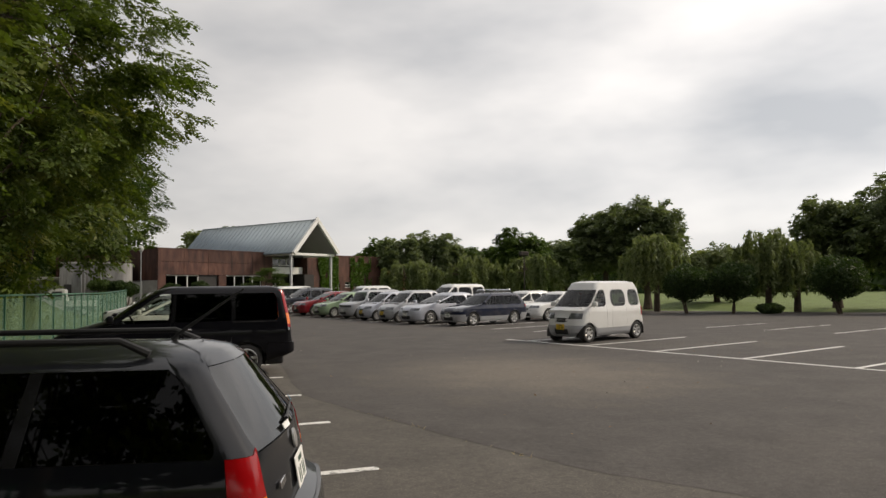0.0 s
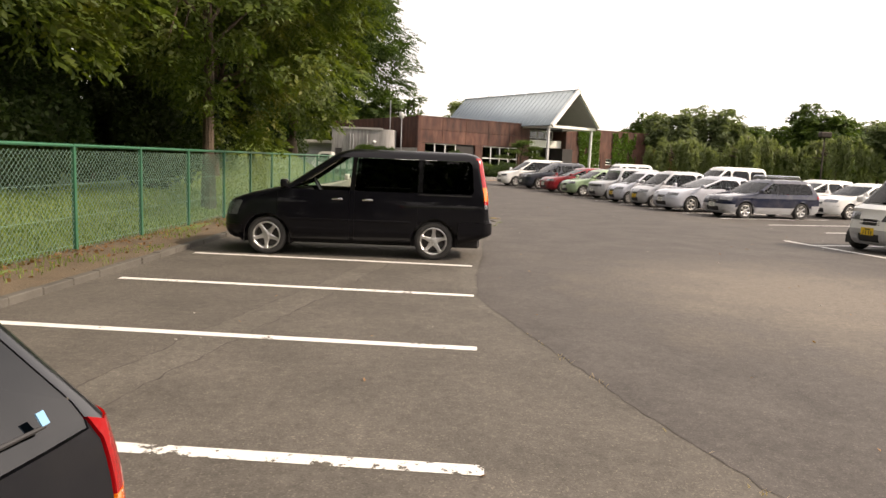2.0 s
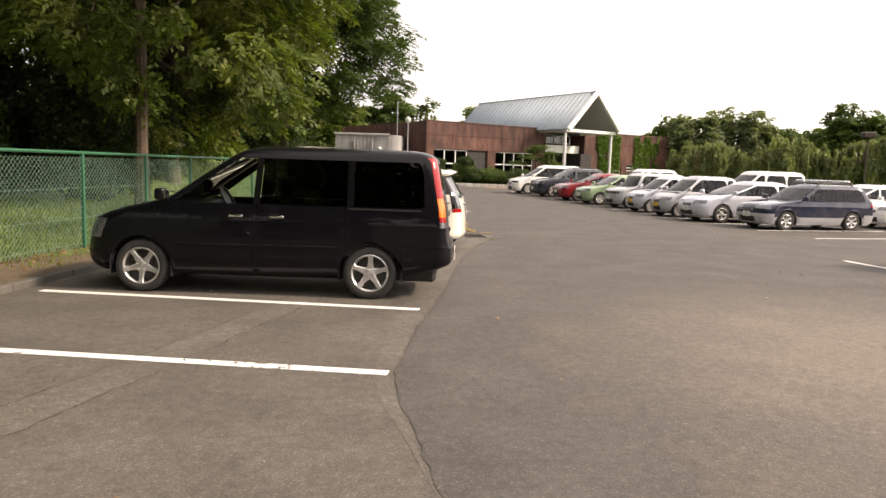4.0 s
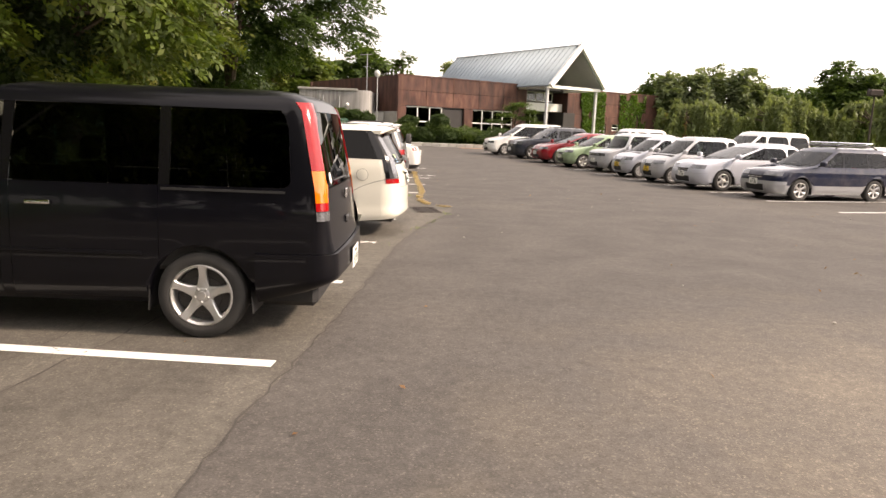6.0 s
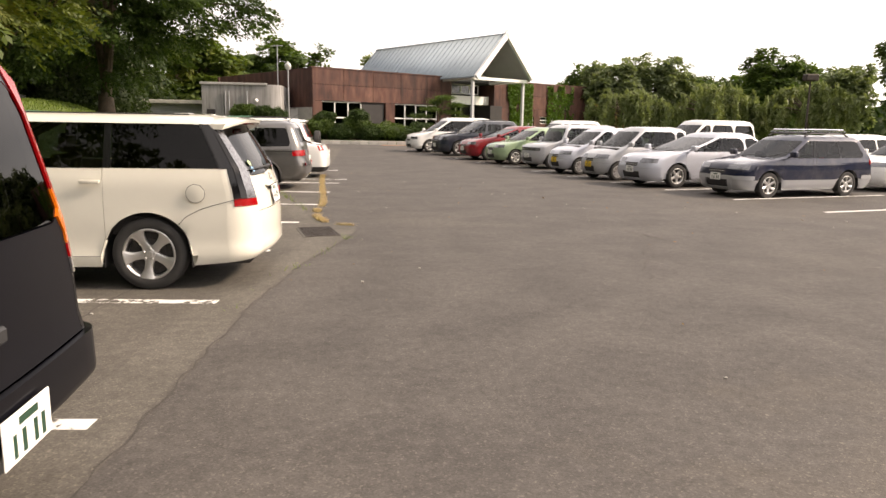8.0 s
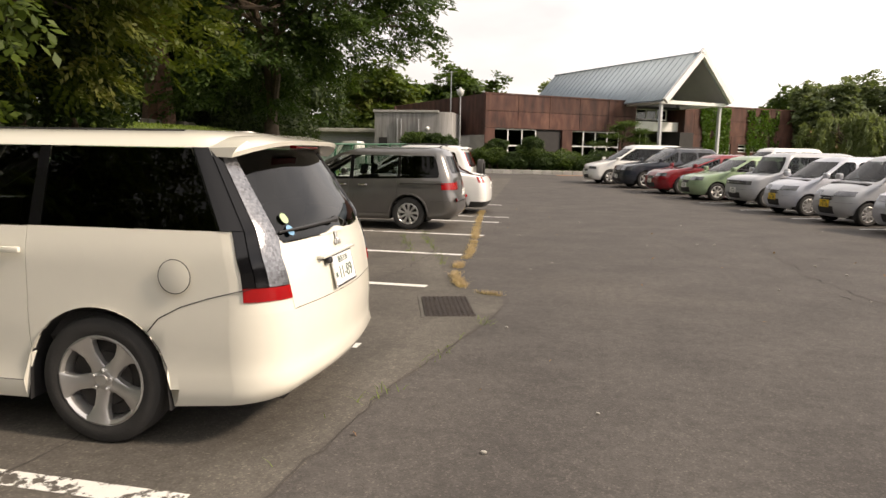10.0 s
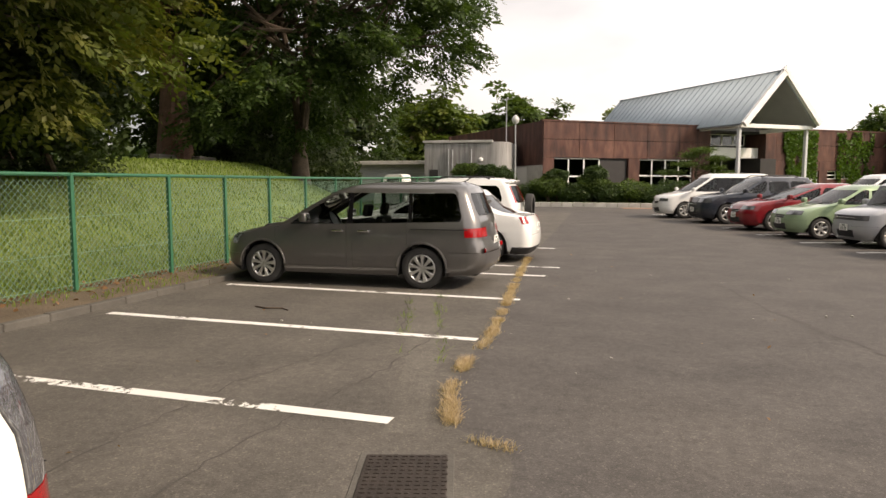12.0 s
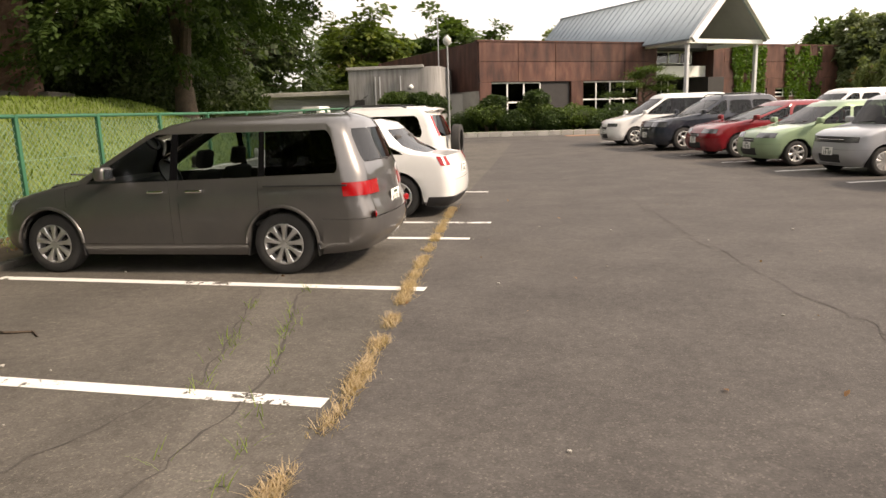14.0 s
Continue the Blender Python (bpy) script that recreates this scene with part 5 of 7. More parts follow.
    if s.get("plate_f"):
        plate(car, s["wb"] / 2 + s["fo"] + 0.014, s["plate_f"], 1, s.get("plate_mat", "plate"))
    if s.get("plate_r"):
        zr = s["plate_r"]
        plate(car, interp(s["rear"], zr) - s.get("plate_out", 0.012), zr, -1, s.get("plate_mat", "plate"), s.get("number"), s.get("plate_tilt", 0), s.get("plate_y", 0.0))
    # wipers
    zw = s.get("cowl", belt) + 0.03
    for yy in (-0.45, 0.15):
        xw = interp(s["front"], zw) + 0.015
        part("wiper", tube(bmesh.new(), [(xw + 0.02, yy, zw - 0.02), (xw - 0.03, yy + 0.55, zw + 0.045)], 0.009, 5), CM["plastic"], car)
    if s.get("rwiper"):
        z0 = s["rg"][0] + 0.04
        xr = interp(s["rear"], z0) - 0.02
        W_ = interp(s["width"], z0)
        part("rear_wiper", tube(bmesh.new(), [(interp(s["rear"], z0 + dz) + s.get("bow_r", 0.06) * (yy / W_) ** 2 - 0.018, yy, z0 + dz) for yy, dz in zip(s["rwiper"], (0.0, 0.008, 0.012))], [0.016, 0.009, 0.005], 6), CM["plastic"], car)
    if s.get("spoiler"):
        zt, xs_, out_, wd = s["spoiler"]
        bms = bmesh.new()
        k = 14
        for i in range(k + 1):
            yy = -wd + 2 * wd * i / k
            dr = 0.07 * (yy / wd) ** 4
            bx = 0.16 * (yy / wd) ** 4
            for (a, b) in ((xs_ + 0.16, zt + 0.012), (xs_ - out_ * 0.5, zt + 0.022), (xs_ - out_ + bx, zt - 0.006), (xs_ - out_ + bx + 0.01, zt - 0.03), (xs_ + 0.10, zt - 0.02)):
                bms.verts.new((a, yy, b - dr))
        bms.verts.ensure_lookup_table()
        for i in range(k):
            for q in range(5):
                bms.faces.new([bms.verts[i * 5 + q], bms.verts[i * 5 + (q + 1) % 5], bms.verts[(i + 1) * 5 + (q + 1) % 5], bms.verts[(i + 1) * 5 + q]])
        bms.faces.new([bms.verts[q] for q in range(4, -1, -1)])
        bms.faces.new([bms.verts[k * 5 + q] for q in range(5)])
        bmesh.ops.recalc_face_normals(bms, faces=bms.faces)
        part("spoiler", bms, body, car)
    if s.get("rails"):
        for sg in (1, -1):
            a, b, zz, yy = s["rails"]
            bmr_ = tube(bmesh.new(), [(a, sg * yy, zz - 0.02), (a - 0.14, sg * yy, zz + 0.045), (b + 0.14, sg * yy, zz + 0.045), (b, sg * yy, zz - 0.02)], [0.022, 0.018, 0.018, 0.022], 8)
            part("roof_rail", bmr_, CM["plastic"], car, "black roof rail")
    return car, sh


def box_front(wb, fo, cowl_x, roof_x, belt, H, nose=0.72, lift=0.16, wtop=None):
    """A front profile: bumper, nose, bonnet up to the windscreen's foot, windscreen, roof."""
    e = wb / 2 + fo
    wt = wtop or H - 0.14
    return [(0.16, e - 0.12), (0.30, e - 0.02), (0.42, e), (0.55, e - 0.005), (nose, e - 0.05), (nose + lift * 0.45, e - 0.14), (nose + lift * 0.8, (e + cowl_x) / 2 + 0.08), (belt, cowl_x), (wt, roof_x), (H - 0.06, roof_x - 0.14), (H, roof_x - 0.34)]


def rear_profile(wb, ro, belt, wtop, H, rake=0.2, boot=0.0):
    e = -wb / 2 - ro
    return [(0.18, e + 0.12), (0.30, e + 0.02), (0.44, e), (0.58, e + 0.01), (0.75, e + 0.04), (belt - 0.04, e + 0.07 + boot * 0.1), (belt + 0.02, e + 0.09 + boot), (wtop, e + 0.1 + boot + rake), (H - 0.06, e + 0.2 + boot + rake), (H, e + 0.42 + boot + rake)]


def widths(W, belt, wtop, H, top=0.80):
    h = W / 2
    return [(0.16, h - 0.10), (0.24, h - 0.03), (0.40, h - 0.008), (0.62, h), (belt - 0.12, h - 0.008), (belt, h - 0.035), (wtop, h * top + 0.02), (H - 0.06, h * top - 0.05), (H - 0.015, h * top - 0.22), (H, h * top - 0.3)]


def rowset(belt, wtop, H, extra=()):
    base = [0.18, 0.24, 0.32, 0.42, 0.52, 0.62, 0.72, belt - 0.18, belt - 0.10, belt - 0.04, belt, belt + 0.12, belt + 0.24, belt + 0.36, wtop, wtop + 0.03, H - 0.06, H - 0.03, H - 0.012]
    r = sorted(set(round(v, 3) for v in base))
    r = [v for v in r if v == round(belt, 3) or v == round(wtop, 3) or all(abs(v - w) > 0.016 for w in extra)]
    r = sorted(set(r + [round(v, 3) for v in extra]))
    lim = [v for v in r if not (wtop - 0.03 < v < wtop) and not (belt < v < belt + 0.03)]
    return lim


def stock(name, paint_, L, W, H, wb, R, fo, belt, wtop, cowl_x, roof_x, anchors, windows, **kw):
    ro = L - wb - fo
    s = dict(name=name, paint=paint_, W=W, H=H, wb=wb, R=R, fo=fo, ro=ro, belt=belt, wtop=wtop, sill=0.32, step=0.11,
             front=box_front(wb, fo, cowl_x, roof_x, belt, H, kw.pop("nose", 0.70), kw.pop("lift", 0.2), wtop),
             rear=rear_profile(wb, ro, belt, wtop, H, kw.pop("rake", 0.2), kw.pop("boot", 0.0)),
             width=widths(W, belt, wtop, H, kw.pop("top", 0.80)),
             rf=[(0.2, 0.34), (0.7, 0.36), (belt, 0.20), (wtop, 0.14), (H, 0.2)], rr=[(0.2, 0.2), (belt, 0.17), (wtop, 0.12), (H, 0.2)],
             rows=rowset(belt, wtop, H, kw.pop("extra", (0.56, 0.66, 0.78))), anchors=anchors, windows=windows, wheel="six",
             rg=(round(belt, 3), round(wtop, 3)), rearglass="smoke", doors=("S1", "S3"), fbumper=0.52, rbumper=0.52, grille=(0.56, 0.66, 0.5), intake=(0.24, 0.42), head=(0.66, 0.78, 3, 4), plate_f=0.48, wind="dusk",
             tail=((0.78, belt - 0.04, 0, 6, "red_lens"),), handles=(), mirror=paint_)
    s.update(kw)
    return s


FOUR = lambda a, b, c, d: [a, b, (b[0] - 0.09, b[1] - 0.07), c, (c[0] - 0.07, c[1] - 0.06), d]

# black van in the first bay
van = dict(name="black_van", paint="black", W=1.695, H=1.83, wb=2.81, R=0.325, fo=0.80, ro=1.00, belt=1.13, wtop=1.68, sill=0.3, step=0.05,
           front=[(0.26, 2.08), (0.32, 2.17), (0.45, 2.205), (0.60, 2.20), (0.78, 2.16), (0.92, 2.06), (1.02, 1.78), (1.10, 1.42), (1.18, 1.16), (1.68, 0.42), (1.77, 0.26), (1.83, 0.02)],
           rear=[(0.26, -2.28), (0.32, -2.365), (0.45, -2.39), (0.66, -2.38), (0.72, -2.36), (1.13, -2.32), (1.68, -2.21), (1.74, -2.18), (1.80, -2.1), (1.83, -1.9)],
           width=[(0.26, 0.775), (0.31, 0.82), (0.42, 0.845), (0.62, 0.848), (0.95, 0.842), (1.13, 0.825), (1.68, 0.735), (1.74, 0.715), (1.79, 0.67), (1.82, 0.56), (1.83, 0.5)],
           rf=[(0.2, 0.34), (0.8, 0.36), (1.13, 0.2), (1.68, 0.16), (1.83, 0.2)], rr=[(0.2, 0.15), (0.66, 0.14), (0.9, 0.10), (1.68, 0.10), (1.83, 0.16)],
           rows=[0.26, 0.30, 0.36, 0.42, 0.50, 0.58, 0.66, 0.74, 0.82, 0.90, 0.97, 1.03, 1.08, 1.13, 1.18, 1.26, 1.36, 1.46, 1.56, 1.68, 1.74, 1.78, 1.81, 1.825], cowl=1.18,
           anchors=[(1.22, 0.45), (0.02, -0.02), (-0.06, -0.10), (-1.12, -1.12), (-1.20, -1.20), (-2.06, -2.02)],
           windows=[("S1", "clear", "clear front side window"), ("S3", "blacktint", "dark privacy window"), ("S5", "blacktint", "dark privacy window")], black=("S2", "S4"), doors=("S1", "S3"),
           rg=(1.13, 1.68), rearglass="blacktint", tailgate=0.66, rbumper=0.66, fbumper=0.50, grille=(0.66, 0.82, 0.7), head=(0.66, 0.90, 2, 5), bumper_proud=0.03,
           tail=((0.90, 0.97, 1, 6, "clear_lens"), (0.97, 1.03, 1, 6, "red_lens"), (1.03, 1.26, 1, 6, "amber_lens"), (1.26, 1.74, 1, 6, "red_lens")),
           wheel="five", rim_r=0.228, plate_f=0.45, plate_r=0.52, plate_out=0.045, handles=(0.22, -0.28), handle_z=0.98, handle_mat="chrome", mirror="black", rwiper=(-0.05, 0.05, 0.5), seats=(0.35, -0.65, -1.5), bow_r=0.03, tail_lift=0.19)
car, sh = make_car(van, -2.11, 8.72, 182.6, "glossy black high-roofed van with silver five-spoke wheels", "van")
part("badge", slab(-2.355, -2.335, -0.045, 0.045, 1.0, 1.08, 0.006), CM["chrome"], car, "plain chrome badge")
part("latch", slab(-2.37, -2.345, -0.06, 0.06, 0.80, 0.86, 0.01), CM["plastic"], car)
st = part("window_sticker", lathe(bmesh.new(), [(0.0, 0.0), (0.042, 0.0), (0.042, 0.002), (0, 0.002)], 16), CM["paper"], car, "round white sticker")
st.matrix_basis = pose(-2.300, 0.56, 1.20, 0, -79, 0)
for sg in (1, -1):
    part("side_track", slab(-2.02, -1.14, sg * 0.826 - 0.004, sg * 0.826 + 0.004, 1.095, 1.112), CM["plastic"], car, "dark sliding-door track", smooth=0)
    part("side_moulding", slab(-1.0, 1.0, sg * 0.853 - 0.006, sg * 0.853 + 0.006, 0.62, 0.645, 0.003), CM["black"], car)

# dark estate car beside the path at the start
vw = dict(name="dark_estate_car", paint="charcoal", W=1.735, H=1.47, wb=2.51, R=0.31, fo=0.87, ro=1.00, belt=0.99, wtop=1.37, sill=0.3, step=0.05,
          front=box_front(2.51, 0.87, 0.95, 0.20, 0.99, 1.47, 0.70, 0.22, 1.37),
          rear=[(0.20, -2.13), (0.34, -2.25), (0.50, -2.27), (0.60, -2.25), (0.64, -2.17), (0.80, -2.15), (0.99, -2.11), (1.37, -1.83), (1.43, -1.76), (1.46, -1.64), (1.47, -1.5)],
          width=widths(1.68, 0.99, 1.37, 1.47, 0.665), rf=[(0.2, 0.34), (0.7, 0.36), (0.99, 0.2), (1.37, 0.14), (1.47, 0.2)], rr=[(0.2, 0.26), (0.6, 0.24), (0.66, 0.17), (0.99, 0.13), (1.37, 0.11), (1.47, 0.2)],
          rows=[0.20, 0.26, 0.34, 0.42, 0.50, 0.56, 0.60, 0.65, 0.69, 0.74, 0.765, 0.80, 0.84, 0.90, 0.95, 0.99, 1.05, 1.12, 1.20, 1.29, 1.37, 1.40, 1.43, 1.45, 1.46], cowl=0.99,
          anchors=FOUR((0.88, 0.12), (-0.10, -0.16), (-0.98, -1.00), (-1.925, -1.66)),
          windows=[("S1", "clear", "clear side window"), ("S3", "blacktint", "dark privacy window"), ("S5", "blacktint", "dark privacy window")], black=("S2", "S4"), doors=("S1", "S3"),
          rg=(0.99, 1.37), rearglass="backglass", tailgate=0.60, rbumper=0.60, fbumper=0.5, grille=(0.60, 0.68, 0.6), head=(0.60, 0.74, 3, 4), bumper_proud=0.02, rg_extra=1,
          tail=((0.65, 0.99, 0, 5, "red_lens"), (0.765, 0.80, 2, 5, "amber_lens"), (0.69, 0.74, 4, 5, "clear_lens")),
          wheel="six", rim_r=0.21, plate_f=0.45, plate_r=0.76, plate_out=0.014, plate_tilt=10, handles=(0.0, -0.9), handle_z=0.88, rails=(0.05, -1.50, 1.455, 0.47), rwiper=(0.06, -0.02, -0.52), bow_r=0.085, seats=(0.15, -0.75))
car, sh = make_car(vw, -3.236, -2.112, 165.5, "dusty charcoal estate car with roof rails and red tail lights", "car")
part("emblem", lathe(bmesh.new(), [(0.0, 0.0), (0.055, 0.0), (0.054, 0.010), (0.050, 0.012), (0.03, 0.013), (0, 0.013)], 28, Matrix.Translation((-2.132, 0, 0.915)) @ Matrix.Rotation(radians(-80), 4, "Y")), CM["alloy"], car, "round chrome emblem")
for i in range(4):
    b_ = part("badge_bar", slab(-0.004, 0.004, 0.30 + i * 0.055, 0.34 + i * 0.055, -0.018, 0.018, 0.003), CM["chrome"], car)
    b_.matrix_basis = pose(-2.135 + 0.012 * 0.3, 0, 0.79, 0, 10, 0)
pp = part("paper_label", slab(-0.003, 0.003, -0.10, 0.04, -0.016, 0.016), CM["paper"], car, "white paper strip on the glass")
pp.matrix_basis = pose(-2.105, 0.16, 1.015, 0, 26, -4)
part("antenna", tube(bmesh.new(), [(-1.48, 0, 1.47), (-1.50, 0, 1.50), (-1.86, 0, 1.75)], [0.022, 0.012, 0.006], 6), CM["plastic"], car)
sk = part("window_sticker", slab(-0.002, 0.002, -0.013, 0.013, -0.017, 0.017), CM["sticker_blue"], car, "small blue sticker")
sk.matrix_basis = pose(-2.045, -0.52, 1.06, 0, 30, 10)

# pearl white people carrier
mpv = dict(name="white_people_carrier", paint="cream", W=1.795, H=1.62, wb=2.83, R=0.335, fo=0.92, ro=1.08, belt=1.12, wtop=1.52, sill=0.32, step=0.05,
           front=box_front(2.83, 0.92, 1.02, 0.15, 1.12, 1.62, 0.74, 0.28, 1.52),
           rear=[(0.20, -2.38), (0.27, -2.455), (0.34, -2.472), (0.42, -2.448), (0.56, -2.455), (0.70, -2.45), (0.90, -2.42), (1.06, -2.37), (1.12, -2.35), (1.52, -2.10), (1.565, -2.04), (1.60, -1.95), (1.62, -1.8)],
           width=[(0.16, 0.85), (0.26, 0.890), (0.33, 0.902), (0.42, 0.886), (0.62, 0.898), (1.0, 0.89), (1.12, 0.862), (1.52, 0.738), (1.575, 0.668), (1.608, 0.5), (1.62, 0.42)], rf=[(0.2, 0.36), (0.7, 0.38), (1.1, 0.2), (1.52, 0.16), (1.655, 0.2)], rr=[(0.2, 0.26), (0.6, 0.28), (0.85, 0.24), (1.12, 0.21), (1.52, 0.14), (1.655, 0.2)],
           rows=[0.22, 0.26, 0.32, 0.40, 0.48, 0.56, 0.64, 0.72, 0.78, 0.85, 0.92, 0.99, 1.05, 1.12, 1.19, 1.27, 1.36, 1.44, 1.52, 1.55, 1.58, 1.60, 1.613], cowl=1.12,
           anchors=FOUR((0.98, 0.10), (0.0, -0.06), (-1.05, -1.05), (-2.22, -1.98)),
           windows=[("S1", "clear", "clear side window"), ("S3", "tint", "dark privacy window"), ("S5", "blacktint", "dark privacy window")], black=("S2", "S4", "S6"), wind="smoke", doors=("S1", "S3"),
           rg=(1.05, 1.52), rearglass="tint", tailgate=0.72, rbumper=0.72, fbumper=0.5, grille=(0.56, 0.72, 0.6), head=(0.64, 0.85, 3, 5), bumper_proud=0.0, bumper_gap=0.0, rg_extra=1,
           tail=((0.78, 0.85, 1, 5, "red_lens"), (0.85, 1.52, 3, 5, "clear_lens"), (0.85, 1.52, 2, 3, "pillar"), (0.85, 1.12, 1, 2, "pillar"), (1.12, 1.52, 0, 2, "pillar")),
           wheel="flare", rim_r=0.235, plate_f=0.45, plate_r=0.84, plate_out=0.010, plate_tilt=13, number="11-89", handles=(0.15, -0.95), handle_z=1.0, spoiler=(1.572, -1.98, 0.27, 0.71), seats=(0.2, -0.75, -1.5), bow_r=0.11, plate_y=0.06, tail_lift=0.06)
car, sh = make_car(mpv, -2.15, 13.80, 181.0, "pearl white people carrier with black glass and a rear spoiler", "car")
for k in range(3):
    e_ = part("emblem", slab(-0.004, 0.004, -0.015, 0.015, 0.0, 0.045, 0.003), CM["alloy"], car, "plain chrome emblem")
    e_.matrix_basis = pose(-2.398, 0.05, 1.005, 0, 16, 0) @ Matrix.Rotation(radians(120 * k), 4, "X") @ pose(0, 0, 0.004)
for i in range(7):
    b_ = part("badge_bar", slab(-0.003, 0.003, 0.40 + i * 0.042, 0.425 + i * 0.042, -0.02, 0.02, 0.002), CM["plastic"], car)
    b_.matrix_basis = pose(-2.427, 0, 0.775, 0, 8, -7)
part("brake_light", slab(-2.205, -2.16, -0.17, 0.17, 1.522, 1.540, 0.004), CM["red_lens"], car, "dim red strip light under the spoiler", smooth=0)
part("tailgate_handle", slab(-2.434, -2.39, -0.19, 0.37, 0.932, 0.948, 0.007, None, 2), CM["cream"], car)
part("tailgate_latch", slab(-2.442, -2.41, 0.245, 0.305, 0.895, 0.926, 0.010, None, 2), CM["plastic"], car, "dark tailgate button")
rear_at = lambda yy, zz: interp(mpv["rear"], zz) + mpv["bow_r"] * (yy / interp(mpv["width"], zz)) ** 2
bv = bmesh.new()
rim_ = []
for i in range(25):
    yy = -0.26 + 0.52 * i / 24
    zz = 1.052 + 0.022 * math.exp(-(yy / 0.11) ** 2)
    rim_.append((bv.verts.new((rear_at(yy, zz) - 0.007, yy, zz)), bv.verts.new((rear_at(yy, 1.045) - 0.008, yy, 1.045)), bv.verts.new((rear_at(yy, zz) + 0.006, yy, zz))))
for p_, q_ in zip(rim_, rim_[1:]):
    bv.faces.new((p_[0], q_[0], q_[1], p_[1]))
    bv.faces.new((p_[2], q_[2], q_[0], p_[0]))
bmesh.ops.recalc_face_normals(bv, faces=bv.faces)
part("badge_panel", bv, CM["cream"], car)
part("rear_wiper", tube(bmesh.new(), [(rear_at(yy, zz) - 0.022, yy, zz) for yy, zz in ((0.02, 1.115), (0.08, 1.115), (0.36, 1.112), (0.68, 1.108))], [0.024, 0.013, 0.010, 0.006], 6), CM["plastic"], car)
for zz, mm in ((1.165, "sticker_green"), (1.105, "sticker_blue")):
    st = part("window_sticker", lathe(bmesh.new(), [(0.0, 0.0), (0.03, 0.0), (0.03, 0.002), (0, 0.002)], 20), CM[mm], car, "round coloured sticker")
    st.matrix_basis = pose(interp(mpv["rear"], zz) + 0.040, 0.555, zz, 0, -58, -10)
for sg in (1, -1):
    part("roof_gap", tube(bmesh.new(), [(x_, sg * 0.56, 1.607) for x_ in (0.0, -0.6, -1.2, -1.75)], 0.006, 5), CM["plastic"], car)
for sg in (1, -1):
    seam_ = []
    for x_, z_ in ((-1.70, 0.615), (-1.76, 0.685), (-1.88, 0.748), (-2.02, 0.795), (-2.16, 0.832), (-2.235, 0.850)):
        seam_.append((x_, sg * (interp(mpv["width"], z_) * (1 - 0.05 * abs((x_ + 0.08) / 2.415) ** 3) + 0.0005), z_))
    part("panel_gap", tube(bmesh.new(), seam_, 0.0028, 5), CM["plastic"], car, "dark gap above the bumper")
for sg in (1,):
    fl = bmesh.new()
    lathe(fl, [(0.082, 0.0), (0.082, 0.003), (0.078, 0.004), (0.0, 0.004)], 28, Matrix.Translation((-1.86, 0.893, 0.90)) @ Matrix.Rotation(radians(-90), 4, "X"))
    part("fuel_flap", fl, CM["cream"], car)
    gp = bmesh.new()
    lathe(gp, [(0.086, 0.0), (0.086, 0.002), (0.082, 0.002), (0.082, 0.0)], 28, Matrix.Translation((-1.86, 0.894, 0.90)) @ Matrix.Rotation(radians(-90), 4, "X"))
    part("fuel_flap_gap", gp, CM["plastic"], car)

# grey people carrier
gry = dict(name="grey_people_carrier", mirror_x=0.52, paint="grey", W=1.695, H=1.60, wb=2.60, R=0.315, fo=0.78, ro=1.0, belt=0.97, wtop=1.43, sill=0.30, step=0.05,
           front=[(0.2, 1.95), (0.32, 2.06), (0.46, 2.08), (0.60, 2.075), (0.74, 2.02), (0.84, 1.86), (0.92, 1.50), (0.97, 1.14), (1.43, 0.26), (1.52, 0.02), (1.58, -0.28), (1.60, -0.5)],
           rear=[(0.20, -2.18), (0.32, -2.28), (0.46, -2.30), (0.62, -2.29), (0.70, -2.25), (0.97, -2.20), (1.43, -2.04), (1.52, -1.98), (1.58, -1.86), (1.60, -1.7)],
           width=widths(1.695, 0.97, 1.43, 1.60, 0.81), rf=[(0.2, 0.36), (0.7, 0.38), (0.97, 0.22), (1.43, 0.16), (1.6, 0.2)], rr=[(0.2, 0.24), (0.6, 0.25), (0.97, 0.22), (1.43, 0.16), (1.6, 0.2)],
           rows=[0.20, 0.26, 0.32, 0.40, 0.48, 0.56, 0.64, 0.70, 0.76, 0.82, 0.88, 0.92, 0.97, 1.06, 1.15, 1.25, 1.34, 1.43, 1.48, 1.52, 1.56, 1.585], cowl=0.97, wedge=0.055,
           anchors=FOUR((1.08, 0.28), (-0.12, -0.14), (-1.08, -1.08), (-2.0, -1.90)),
           windows=[("S1", "clear", "clear side window"), ("S3", "smoke", "tinted side window"), ("S5", "blacktint", "dark privacy window")], black=("S2", "S4"), doors=("S1", "S3"),
           rg=(1.06, 1.43), rearglass="tint", tailgate=0.56, rbumper=0.56, fbumper=0.5, grille=(0.56, 0.70, 0.6), head=(0.64, 0.82, 3, 5), rg_extra=1,
           tail=((0.76, 0.88, 0, 6, "red_lens"), (0.76, 0.88, 6, 8, "red_lens")), wheel="cap", rim_r=0.205, plate_f=0.45, plate_r=0.70, plate_out=0.02, handles=(0.02, -0.40), handle_z=0.86, handle_mat="chrome", rwiper=(-0.1, 0.0, 0.5), seats=(0.1, -0.85, -1.55), bow_r=0.10, tail_lift=0.06)
car, sh = make_car(gry, -2.88, 23.76, 181.6, "metallic grey people carrier with tinted rear windows", "car")
for sg in (1, -1):
    rf_ = part("rear_reflector", lathe(bmesh.new(), [(0.0, 0.0), (0.032, 0.0), (0.04, -0.012), (0.0, -0.012)], 18, Matrix.Translation((-2.24, sg * 0.69, 0.60)) @ Matrix.Rotation(radians(-90), 4, "Y") @ Matrix.Rotation(radians(sg * 32), 4, "X")), CM["red_lens"], car, "round red reflector")
